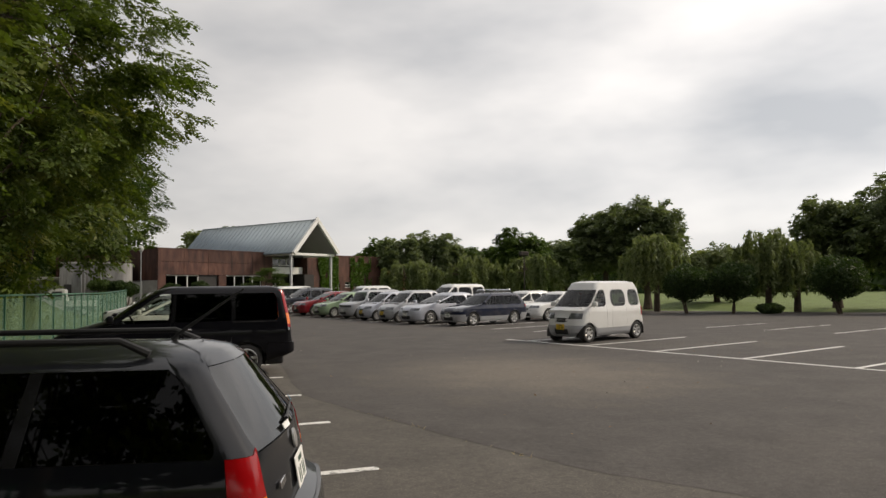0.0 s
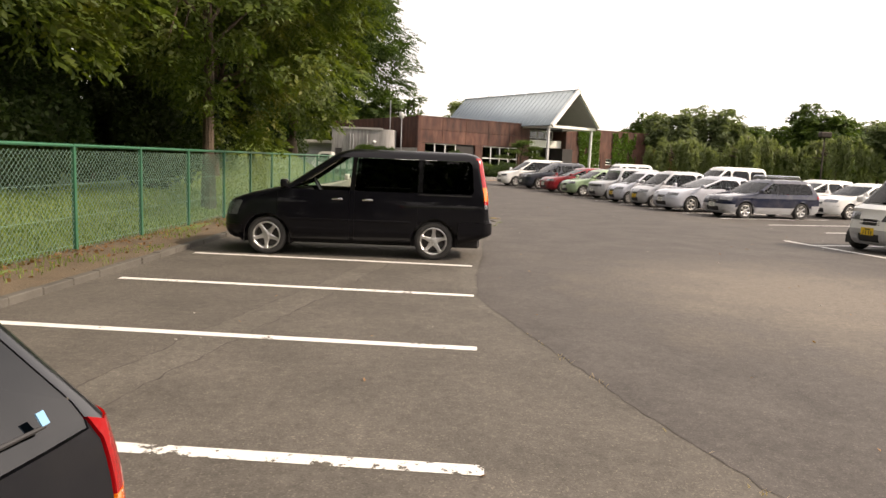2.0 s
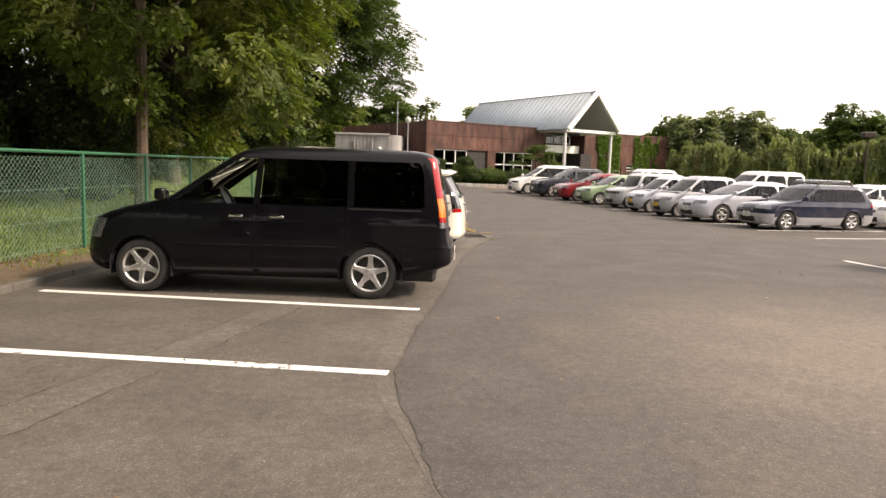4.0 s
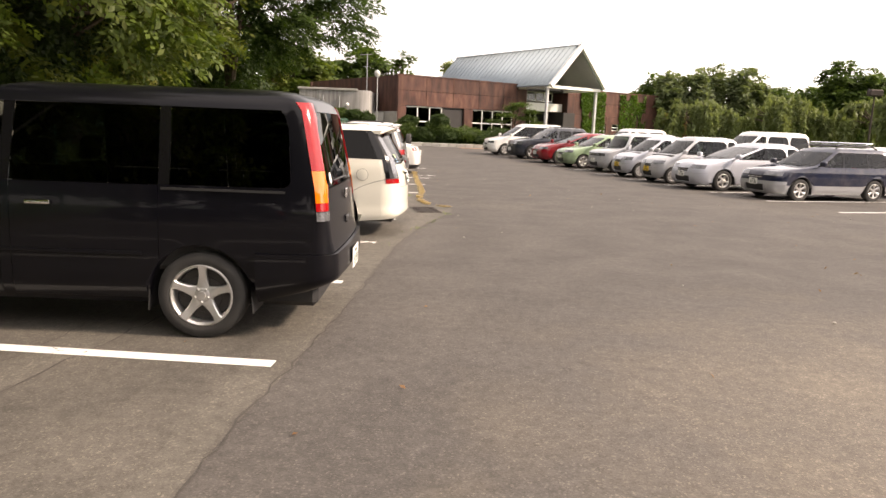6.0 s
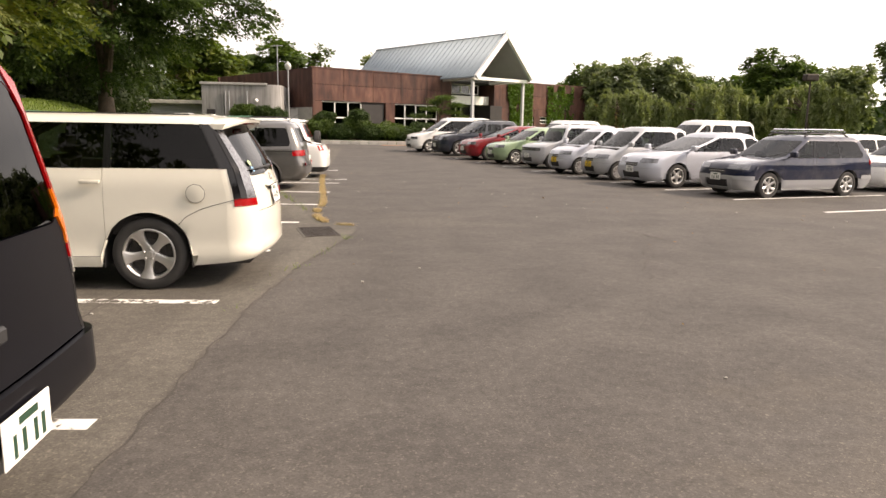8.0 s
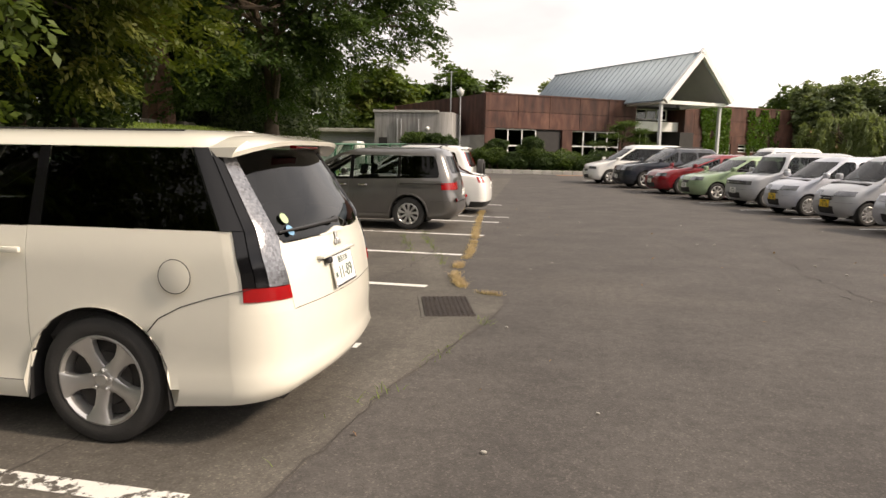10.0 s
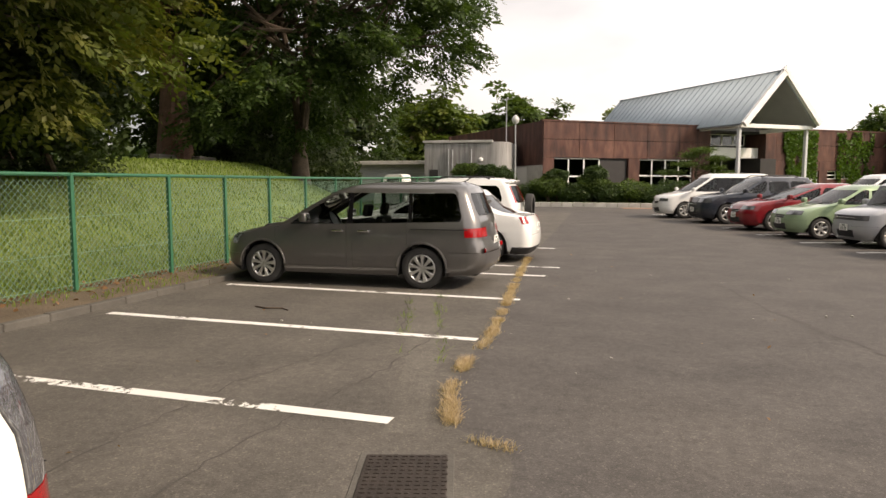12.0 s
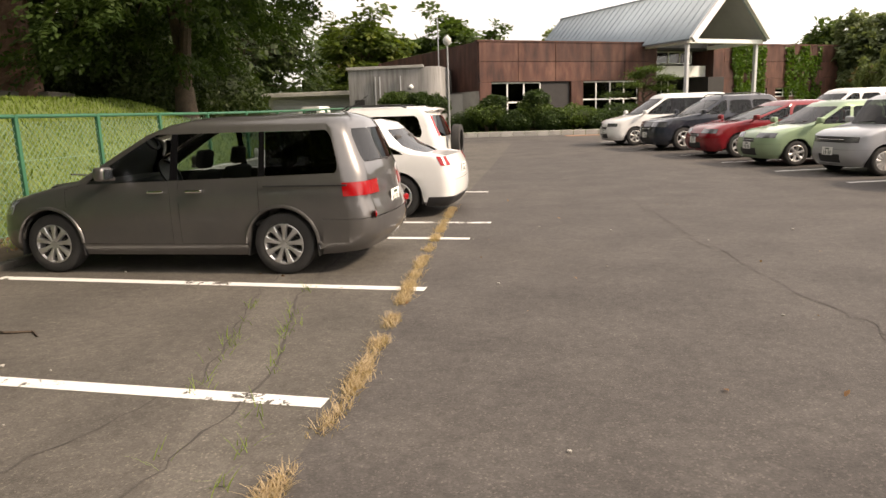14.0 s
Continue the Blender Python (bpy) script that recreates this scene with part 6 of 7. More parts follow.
for sg in (1, -1):
    for wx in (1.30, -1.30):
        arc = [(wx + 0.385 * math.cos(a), sg * 0.846, 0.315 + 0.385 * math.sin(a)) for a in np.linspace(0.05, math.pi - 0.05, 22)]
        part("arch_flare", tube(bmesh.new(), arc, 0.018, 6), CM["grey"], car)
part("side_track", slab(-2.0, -1.14, 0.838, 0.851, 0.892, 0.908), CM["plastic"], car, smooth=0)
part("side_track", slab(-2.0, -1.14, -0.851, -0.838, 0.892, 0.908), CM["plastic"], car, smooth=0)
part("antenna", tube(bmesh.new(), [(-1.75, 0.0, 1.59), (-1.78, 0, 1.61), (-2.02, 0, 1.76)], [0.02, 0.01, 0.004], 6), CM["plastic"], car)

H = 197.5


def by_wheel(s, fx, fy, heading=H):
    """Stands a car by its left front wheel."""
    a = radians(heading)
    h = (math.cos(a), math.sin(a))
    r = (h[1], -h[0])
    k = s["W"] / 2 - 0.06
    return fx - h[0] * s["wb"] / 2 + r[0] * k, fy - h[1] * s["wb"] / 2 + r[1] * k, heading


SED = lambda a, ra, rear: FOUR((a, ra), (-0.05, -0.12), (-0.92, -0.88), rear)
W4 = [("S1", "smoke", ""), ("S3", "dusk", ""), ("S5", "dusk", "")]
fleet = [
    (stock("blue_estate_car", "navy", 4.30, 1.69, 1.47, 2.49, 0.30, 0.85, 0.93, 1.33, 0.92, 0.25, SED(0.85, 0.18, (-1.80, -1.55)), W4, rake=0.3, lower=(0.42, "silver"), bumper_paint="silver", black=("S2", "S4"), rails=(0.0, -1.4, 1.46, 0.55)),
     10.15, 22.15, "navy blue estate car with silver lower body and roof rack", H),
    (stock("silver_hatchback", "pale_silver", 4.45, 1.745, 1.49, 2.70, 0.315, 0.92, 0.97, 1.34, 1.22, 0.10, SED(1.12, 0.02, (-1.90, -1.35)), W4, rake=0.62, lift=0.30, nose=0.66, wheel="five", black=("S2",)),
     9.0, 24.7, "pale silver hybrid hatchback with a sloping nose", H),
    (stock("silver_kei_car", "silver", 3.395, 1.475, 1.62, 2.36, 0.27, 0.60, 1.0, 1.47, 1.05, 0.45, SED(1.0, 0.40, (-1.55, -1.45)), W4, rake=0.10, wheel="cap", plate_mat="plate_yellow", black=("S2",)),
     8.15, 27.1, "small silver car with a yellow number plate", H),
    (stock("silver_kei_car", "pale_silver", 3.395, 1.475, 1.56, 2.36, 0.27, 0.60, 0.98, 1.42, 1.05, 0.40, SED(1.0, 0.35, (-1.55, -1.40)), W4, rake=0.14, wheel="cap", plate_mat="plate_yellow"),
     7.62, 29.5, "small pale silver car with a yellow number plate", H),
    (stock("boxy_silver_car", "silver", 3.73, 1.67, 1.64, 2.43, 0.29, 0.68, 1.0, 1.50, 1.00, 0.72, SED(0.92, 0.68, (-1.78, -1.75)), W4, rake=0.04, nose=0.80, lift=0.16, wheel="steel", black=("S2",), grille=(0.66, 0.78, 0.8), head=(0.66, 0.78, 2, 3)),
     7.25, 31.96, "boxy silver car with an upright windscreen", H),
    (stock("green_hatchback", "green", 3.81, 1.665, 1.49, 2.455, 0.29, 0.78, 0.95, 1.34, 0.98, 0.25, SED(0.92, 0.18, (-1.60, -1.42)), W4, rake=0.22, wheel="six"),
     6.24, 34.25, "pale green hatchback with silver wheels", H),
    (stock("red_hatchback", "red", 4.45, 1.745, 1.49, 2.70, 0.315, 0.92, 0.97, 1.34, 1.22, 0.10, SED(1.12, 0.02, (-1.90, -1.35)), W4, rake=0.62, lift=0.30, nose=0.66, wheel="five"),
     5.5, 36.8, "bright red hybrid hatchback with a sloping nose", H),
    (stock("dark_suv", "slate", 4.53, 1.82, 1.68, 2.62, 0.35, 0.93, 1.08, 1.50, 0.98, 0.20, SED(0.90, 0.15, (-1.85, -1.55)), W4, rake=0.35, nose=0.82, lift=0.24, wheel="five", rails=(0.0, -1.3, 1.66, 0.58), extra=(0.62, 0.74, 0.90), grille=(0.62, 0.74, 0.6), head=(0.74, 0.90, 3, 5)),
     4.45, 39.7, "dark slate sport utility car with silver wheels", H),
    (stock("white_minivan", "white", 4.70, 1.695, 1.78, 2.85, 0.31, 0.90, 1.05, 1.60, 1.35, 0.45, [(1.28, 0.42), (0.15, 0.10), (0.06, 0.02), (-1.0, -1.0), (-1.08, -1.08), (-2.10, -2.0)], W4, rake=0.10, nose=0.78, wheel="six", black=("S2", "S4")),
     3.15, 42.4, "white minivan parked at the end of the row", H),
    (stock("white_kei_van", "kei_white", 3.395, 1.475, 1.88, 2.40, 0.275, 0.50, 1.08, 1.60, 1.36, 0.80, [(1.20, 0.75), (0.33, 0.33), (0.08, 0.08), (-0.66, -0.66), (-0.82, -0.82), (-1.45, -1.42)], [("S1", "clear", ""), ("S3", "smoke", ""), ("S5", "smoke", "")], rake=0.06, nose=0.84, lift=0.2, wheel="six", plate_mat="plate_yellow", bumper_paint="silver", extra=(0.62, 0.76, 0.90), grille=(0.62, 0.76, 0.55), head=(0.70, 0.90, 2, 4), lower=(0.42, "silver"), wrap=5),
     9.66, 11.78, "white one-box van with silver bumpers and a yellow plate", 198.8),
    (stock("white_saloon_car", "white", 4.40, 1.70, 1.45, 2.60, 0.30, 0.88, 0.93, 1.30, 0.95, 0.20, SED(0.88, 0.12, (-1.60, -1.30)), W4, rake=0.4, boot=0.45),
     15.0, 24.1, "white saloon car in the second row", H),
    (stock("white_hatchback", "white", 4.30, 1.72, 1.50, 2.60, 0.30, 0.85, 0.95, 1.34, 1.10, 0.15, SED(1.02, 0.10, (-1.75, -1.50)), W4, rake=0.3),
     14.3, 26.7, "white hatchback in the second row", H),
    (stock("white_minivan", "white", 4.70, 1.695, 1.90, 2.85, 0.31, 0.90, 1.12, 1.70, 1.35, 0.55, [(1.28, 0.52), (0.15, 0.10), (0.06, 0.02), (-1.0, -1.0), (-1.08, -1.08), (-2.10, -2.0)], W4, rake=0.10, nose=0.80),
     12.4, 32.6, "tall white minivan in the second row", H),
    (stock("white_estate_car", "white", 4.60, 1.72, 1.74, 2.70, 0.31, 0.90, 1.03, 1.56, 1.15, 0.35, SED(1.08, 0.30, (-2.0, -1.9)), W4, rake=0.12),
     9.0, 42.0, "white estate car in the second row", H),
]
for spec, fx, fy, lab, head in fleet:
    cx, cy, hd = by_wheel(spec, fx, fy, head)
    c_, _ = make_car(spec, cx, cy, hd, lab, "van" if "van" in spec["name"] else "car")
    if spec["name"] == "blue_estate_car":
        for xx in (-0.15, -0.7, -1.25):
            part("roof_rack_bar", tube(bmesh.new(), [(xx, -0.62, 1.54), (xx, 0.62, 1.54)], 0.016, 6), CM["chrome"], c_)
        for yy in (-0.5, 0.5):
            part("roof_rack_bar", tube(bmesh.new(), [(-0.1, yy, 1.60), (-1.3, yy, 1.60)], 0.016, 6), CM["chrome"], c_)

# beyond the grey car
sal = stock("white_saloon_car", "white", 4.60, 1.80, 1.49, 2.75, 0.325, 0.95, 0.96, 1.33, 0.95, 0.15, FOUR((0.88, 0.1), (-0.10, -0.16), (-0.98, -0.92), (-1.62, -1.35)), [("S1", "clear", ""), ("S3", "smoke", ""), ("S5", "tint", "")], rake=0.35, boot=0.62, step=0.07, rg=(0.96, 1.33), rearglass="tint",
            rbumper=0.32, bumper_paint="plastic", tailgate=0.56, tail=((0.78, 0.92, 1, 5, "red_lens"),), plate_r=0.70, black=("S2",))
make_car(sal, -2.76, 27.55, 180.8, "white saloon car with a dark lower bumper")
suv = stock("white_suv", "white", 4.45, 1.79, 1.70, 2.62, 0.35, 0.9, 1.06, 1.50, 0.95, 0.25, FOUR((0.88, 0.18), (-0.10, -0.14), (-0.98, -0.98), (-1.80, -1.65)), [("S1", "clear", ""), ("S3", "tint", ""), ("S5", "tint", "")], rake=0.18, step=0.07, rails=(0.0, -1.4, 1.68, 0.58), rearglass="tint", tailgate=0.56,
            tail=((1.06, 1.50, 4, 6, "red_lens"),), plate_r=0.62, spoiler=(1.64, -1.85, 0.2, 0.66), black=("S2", "S4"), rr=[(0.2, 0.2), (1.06, 0.18), (1.50, 0.14), (1.7, 0.2)])
car, sh = make_car(suv, -3.65, 31.4, 180.8, "white sport utility car with a spare wheel on its back")
tyre, rim, hub = wheel_parts(0.34, "six", 0.22)
sp = link_mesh("spare_wheel", tyre, CM["rubber"], car)
sp.matrix_basis = pose(-2.36, 0, 0.95, 0, 0, 90)


# small pickup standing on the drive past the fence's end
kei = thing("pickup_truck", "small white pickup truck with a low-sided open bed", "truck", pose(-9.35, 45.4, ground_z(0, 45.4), 0, 0, 180), "parked cars")
prof = [(1.62, 0.34), (1.66, 0.62), (1.60, 0.98), (1.12, 1.66), (0.96, 1.75), (0.30, 1.76), (0.22, 1.70), (0.20, 0.34)]
bk = bmesh.new()
ends_ = [[bk.verts.new((a, sg * (0.72 - 0.10 * max(0, b - 0.95)), b)) for a, b in prof] for sg in (1, -1)]
bk.faces.new(ends_[0])
bk.faces.new(ends_[1][::-1])
for i in range(len(prof)):
    j = (i + 1) % len(prof)
    bk.faces.new((ends_[1][i], ends_[1][j], ends_[0][j], ends_[0][i]))
bmesh.ops.recalc_face_normals(bk, faces=bk.faces)
bmesh.ops.bevel(bk, geom=bk.edges[:], offset=0.03, segments=2, affect="EDGES")
part("cab", bk, CM["white"], kei)
for sg in (1, -1):
    q_ = [(1.28, 1.04), (0.92, 1.60), (0.36, 1.60), (0.36, 1.04)]
    arrays("side_window", [(a, sg * (0.727 - 0.10 * (b - 0.95)), b) for a, b in q_], [(0, 1, 2, 3) if sg < 0 else (3, 2, 1, 0)], CM["dusk"], kei)
    part("bed_side", slab(-1.66, 0.14, sg * 0.70 - 0.02, sg * 0.70 + 0.02, 0.66, 0.98, 0.01), CM["white"], kei)
    part("headlight", slab(1.63, 1.672, sg * 0.54 - 0.12, sg * 0.54 + 0.12, 0.66, 0.82, 0.015), CM["clear_lens"], kei, "clear headlight")
    part("tail_light", slab(-1.69, -1.66, sg * 0.60 - 0.10, sg * 0.60 + 0.10, 0.50, 0.60, 0.008), CM["red_lens"], kei, "red tail light")
    part("wing_mirror", slab(1.02, 1.10, sg * 0.86 - 0.07, sg * 0.86 + 0.07, 1.05, 1.25, 0.025), CM["plastic"], kei)
arrays("windscreen", [(1.585, -0.62, 1.03), (1.585, 0.62, 1.03), (1.165, 0.58, 1.615), (1.165, -0.58, 1.615)], [(0, 1, 2, 3)], CM["dusk"], kei)
part("bed_floor", slab(-1.66, 0.14, -0.68, 0.68, 0.60, 0.66, 0.01), CM["white"], kei)
part("tailgate", slab(-1.70, -1.662, -0.72, 0.72, 0.66, 0.98, 0.01), CM["white"], kei)
part("headboard", slab(0.142, 0.18, -0.70, 0.70, 0.66, 1.20, 0.01), CM["white"], kei)
part("chassis", slab(-1.6, 1.5, -0.35, 0.35, 0.30, 0.60, 0.03), CM["plastic"], kei)
part("bumper", slab(1.60, 1.70, -0.70, 0.70, 0.34, 0.52, 0.03, None, 2), CM["white"], kei)
for xw in (0.95, -0.95):
    for sg in (1, -1):
        add_wheel(kei, xw, sg * 0.62, 0.265, "steel", 0.16)


# ---- plants ----
def leaf_quads(c, size, rng, up=0.6, aspect=0.5, droop=0.25, along=None):
    """Folded four-cornered leaves at the points c."""
    n = len(c)
    nrm = rng.normal(size=(n, 3))
    nrm[:, 2] = np.abs(nrm[:, 2]) + up
    nrm /= np.linalg.norm(nrm, axis=1, keepdims=True)
    d = rng.normal(size=(n, 3)) if along is None else along + 0.35 * rng.normal(size=(n, 3))
    d[:, 2] -= droop
    d -= nrm * (d * nrm).sum(1, keepdims=True)
    d /= np.linalg.norm(d, axis=1, keepdims=True) + 1e-9
    s = np.cross(nrm, d)
    L = (size * rng.uniform(0.65, 1.35, n))[:, None]
    v = np.stack([c - d * L * 0.5, c + s * L * aspect * 0.5 + nrm * L * 0.08, c + d * L * 0.5, c - s * L * aspect * 0.5 + nrm * L * 0.08], 1)
    return v.reshape(-1, 3), np.arange(4 * n).reshape(-1, 4)


def limb(bm, a, b, r0, r1, rnd, bend=0.12, n=4, sides=6):
    a, b = Vector(a), Vector(b)
    ln = (b - a).length
    pts = []
    for i in range(n + 1):
        t = i / n
        p = a.lerp(b, t)
        k = math.sin(math.pi * t) * bend * ln
        pts.append(p + Vector((rnd.uniform(-1, 1), rnd.uniform(-1, 1), rnd.uniform(0, 1.0))) * k * 0.5)
    pts[0], pts[-1] = a, b
    tube(bm, pts, [r0 + (r1 - r0) * i / n for i in range(n + 1)], sides, False)
    return pts


def spray_leaves(cents, leaves, R, squash, size, rng, axis, per, aspect=0.5):
    """Leaves set in two ranks along drooping twigs; the twigs of a clump spread outwards from its heart in flat layers."""
    ns = max(1, leaves // per)
    ci = rng.integers(0, len(cents), ns)
    out = cents[ci] - axis
    out[:, 2] *= 0.5
    out /= np.linalg.norm(out, axis=1, keepdims=True) + 1e-9
    grow = rng.uniform(0.75, 1.3, len(cents))[ci][:, None]
    off = rng.normal(size=(ns, 3))
    off /= np.linalg.norm(off, axis=1, keepdims=True)
    org = cents[ci] + off * rng.uniform(0.1, 1, (ns, 1)) ** 0.6 * np.array([R, R, R * squash]) * grow
    d = out * 0.7 + off * 0.55 + 0.45 * rng.normal(size=(ns, 3))
    d[:, 2] = d[:, 2] * 0.35 - 0.12
    d /= np.linalg.norm(d, axis=1, keepdims=True)
    nrm = 0.34 * rng.normal(size=(ns, 3)) + out * 0.5 + np.array([0, 0, 0.9])
    nrm -= d * (nrm * d).sum(1, keepdims=True)
    nrm /= np.linalg.norm(nrm, axis=1, keepdims=True)
    s = np.cross(nrm, d)
    ln = size * per * 0.26 * rng.uniform(0.7, 1.3, ns)
    si = np.repeat(np.arange(ns), per)
    n = len(si)
    q = np.tile(np.arange(per) / per, ns) + rng.uniform(-0.03, 0.03, n)
    hand = np.where(np.tile(np.arange(per), ns) % 2, 1.0, -1.0)
    reach = size * (0.62 - 0.25 * q) * rng.uniform(0.6, 1.3, n)
    p = org[si] + d[si] * (q * ln[si])[:, None] + s[si] * (hand * reach)[:, None]
    p[:, 2] -= 0.30 * ln[si] * q * q
    ld = d[si] * 0.65 + s[si] * hand[:, None] * 0.8 + 0.22 * rng.normal(size=(n, 3))
    ld[:, 2] -= 0.18
    lnm = nrm[si] + 0.30 * rng.normal(size=(n, 3))
    lnm -= ld * (lnm * ld).sum(1, keepdims=True) / (ld * ld).sum(1, keepdims=True)
    ld /= np.linalg.norm(ld, axis=1, keepdims=True)
    lnm /= np.linalg.norm(lnm, axis=1, keepdims=True) + 1e-9
    ls = np.cross(lnm, ld)
    L = (size * rng.uniform(0.7, 1.3, n))[:, None]
    v = np.stack([p - ld * L * 0.5, p + ls * L * aspect * 0.5 + lnm * L * 0.06, p + ld * L * 0.5, p - ls * L * aspect * 0.5 + lnm * L * 0.06], 1)
    return v.reshape(-1, 3), np.arange(4 * n).reshape(-1, 4)


def tree(name, x, y, z, height, radius, base, trunk_r, leaves, size, mat, label, seed, bark="bark", clusters=90, squash=0.6, lean=(0, 0), fork=False, spread=None, hollow=0.35, group=""):
    """A broad-leaved tree: trunk, limbs and a crown of leafy clumps with gaps between them."""
    rnd, rng = random.Random(seed), np.random.default_rng(seed)
    tr = thing(name, label, "tree", pose(x, y, z), group)
    cz, ch = (base + height) / 2, (height - base) / 2
    cents = []
    while len(cents) < clusters:
        u = np.array([rnd.gauss(0, 1), rnd.gauss(0, 1), rnd.gauss(0, 1)])
        u /= np.linalg.norm(u)
        k = rnd.uniform(hollow, 1) ** 0.5
        bump_ = 0.92 + 0.26 * noise.noise((u[0] * 1.9 + seed, u[1] * 1.9, u[2] * 1.9))
        # rounder shoulders than a ball's
        flat = (1 - abs(u[2]) ** 2.6) ** (1 / 2.6) / math.sqrt(max(0.02, 1 - u[2] ** 2))
        cents.append((u[0] * flat * radius * k * bump_ + lean[0], u[1] * flat * radius * k * bump_ + lean[1], cz + u[2] * ch * k * bump_))
    cents = np.array(cents)
    bm = bmesh.new()
    top = cz + ch * 0.25
    k = 7
    pts = [(lean[0] * t * 0.4 + rnd.uniform(-1, 1) * 0.10 * t, lean[1] * t * 0.4 + rnd.uniform(-1, 1) * 0.10 * t, -0.3 + (top + 0.3) * t) for t in np.linspace(0, 1, k)]
    if fork:
        # three stems that part low down and spread
        tube(bm, [(0, 0, -0.3), (0.02, 0.0, 0.3), (0.0, 0.02, 0.9)], [trunk_r * 1.5, trunk_r * 1.12, trunk_r * 0.95], 12)
        for q, w, g in ((-1.25, 0.5, 0.62), (1.15, -0.3, 0.68), (0.15, 0.9, 0.5)):
            mid = [(q * t ** 1.25 + 0.10 * math.sin(5 * t + w), w * t, 0.55 + (top - 0.55) * t) for t in np.linspace(0, 1, 7)]
            tube(bm, mid, [trunk_r * g * (1 - 0.11 * i) for i in range(7)], 9)
    else:
        tube(bm, pts, [trunk_r * (1.35 if i == 0 else 1.0 - 0.11 * i) for i in range(k)], 10)
    part("trunk", bm, M[bark], tr)
    bm = bmesh.new()
    order = list(range(len(cents)))
    rnd.shuffle(order)
    for i in order[:34]:
        t = rnd.uniform(0.35, 0.98)
        a = Vector(pts[0]).lerp(Vector(pts[-1]), max(t, min(0.95, (base - 0.2) / max(top, 0.1))) if t < 0.5 else t)
        p = limb(bm, a, cents[i], trunk_r * 0.32, 0.02, rnd, 0.16, 4, 5)
        for j in order[34:42]:
            if (Vector(cents[j]) - Vector(cents[i])).length < radius * 0.7:
                limb(bm, p[2], cents[j], 0.035, 0.012, rnd, 0.14, 3, 4)
    part("limb_frame", bm, M[bark], tr)
    R = spread or radius * 1.75 / math.sqrt(clusters) + 0.18
    v, f = spray_leaves(cents, leaves, R, squash, size, rng, np.array([lean[0], lean[1], cz]), 11 if size < 0.2 else 5, 0.5 if size < 0.2 else 0.66)
    tagged(arrays("crown", v, f, mat, tr), "leafy crown of small leaves", kind="stuff")
    return tr


def bush(name, x, y, z, rx, ry, rz, n, size, mat, label, seed, stem=0.0, group="", lumps=0.12):
    """A clipped shrub: a skin of small leaves over twigs, on a short stem."""
    rnd, rng = random.Random(seed), np.random.default_rng(seed)
    b = thing(name, label, "shrub", pose(x, y, z), group)
    u = rng.normal(size=(n, 3))
    u /= np.linalg.norm(u, axis=1, keepdims=True)
    k = rng.uniform(0.72, 1.02, n) * (1 + lumps * np.sin(u[:, 0] * 5 + seed) * np.cos(u[:, 1] * 4 + u[:, 2] * 3))
    pos = u * k[:, None] * np.array([rx, ry, rz]) + np.array([0, 0, stem + rz])
    pos = pos[pos[:, 2] > 0.02]
    v, f = leaf_quads(pos, size, rng, 0.2, 0.6)
    tagged(arrays("foliage", v, f, mat, b), kind="stuff")
    # solid dark core standing for the shade among the inner leaves
    bm = bmesh.new()
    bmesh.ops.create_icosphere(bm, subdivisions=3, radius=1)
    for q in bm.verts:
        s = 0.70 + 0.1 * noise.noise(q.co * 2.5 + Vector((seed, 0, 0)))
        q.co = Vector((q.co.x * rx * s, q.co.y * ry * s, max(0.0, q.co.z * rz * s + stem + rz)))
    part("foliage_shade_core", bm, M["leaf_shaded"], b)
    bm = bmesh.new()
    for i in range(3):
        limb(bm, (rnd.uniform(-0.1, 0.1), rnd.uniform(-0.1, 0.1), -0.1), (rnd.uniform(-0.3, 0.3) * rx, rnd.uniform(-0.3, 0.3) * ry, stem + rz * 0.6), 0.07, 0.03, rnd)
    part("stem", bm, M["bark"], b)
    return b


def willow(x, y, z, height, radius, n, size, label, seed):
    rnd, rng = random.Random(seed), np.random.default_rng(seed)
    w = thing("willow_tree", label, "tree", pose(x, y, z), "willows")
    bm = bmesh.new()
    tube(bm, [(0, 0, -0.2), (0.05, 0, height * 0.3), (-0.05, 0.05, height * 0.62)], [0.22, 0.16, 0.10], 8)
    tops = []
    for i in range(46):
        a, k = rnd.uniform(0, 6.283), rnd.uniform(0.15, 1) ** 0.6
        tops.append((math.cos(a) * radius * k, math.sin(a) * radius * k, height * (1 - 0.38 * k * k) * rnd.uniform(0.9, 1.0)))
    for i in range(0, 46, 3):
        limb(bm, (0, 0, height * rnd.uniform(0.35, 0.6)), tops[i], 0.06, 0.015, rnd, 0.2, 3, 5)
    part("trunk", bm, M["bark"], w)
    strands = 150
    pts = []
    for i in range(strands):
        t = tops[rnd.randrange(len(tops))]
        ln = rnd.uniform(0.3, 0.75) * t[2]
        sx, sy = rnd.gauss(0, 0.3), rnd.gauss(0, 0.3)
        m = n // strands
        q = rng.uniform(0, 1, m)
        p = np.stack([t[0] * (1 + 0.15 * q) + sx + rng.normal(size=m) * 0.05, t[1] * (1 + 0.15 * q) + sy + rng.normal(size=m) * 0.05, t[2] - q * ln], 1)
        pts.append(p)
    pos = np.concatenate(pts)
    v, f = leaf_quads(pos, size, rng, 0.0, 0.22, 0.0, np.tile(np.array([[0, 0, -1.0]]), (len(pos), 1)))
    tagged(arrays("crown", v, f, M["leaf_willow"], w), "hanging strands of narrow leaves", kind="stuff")


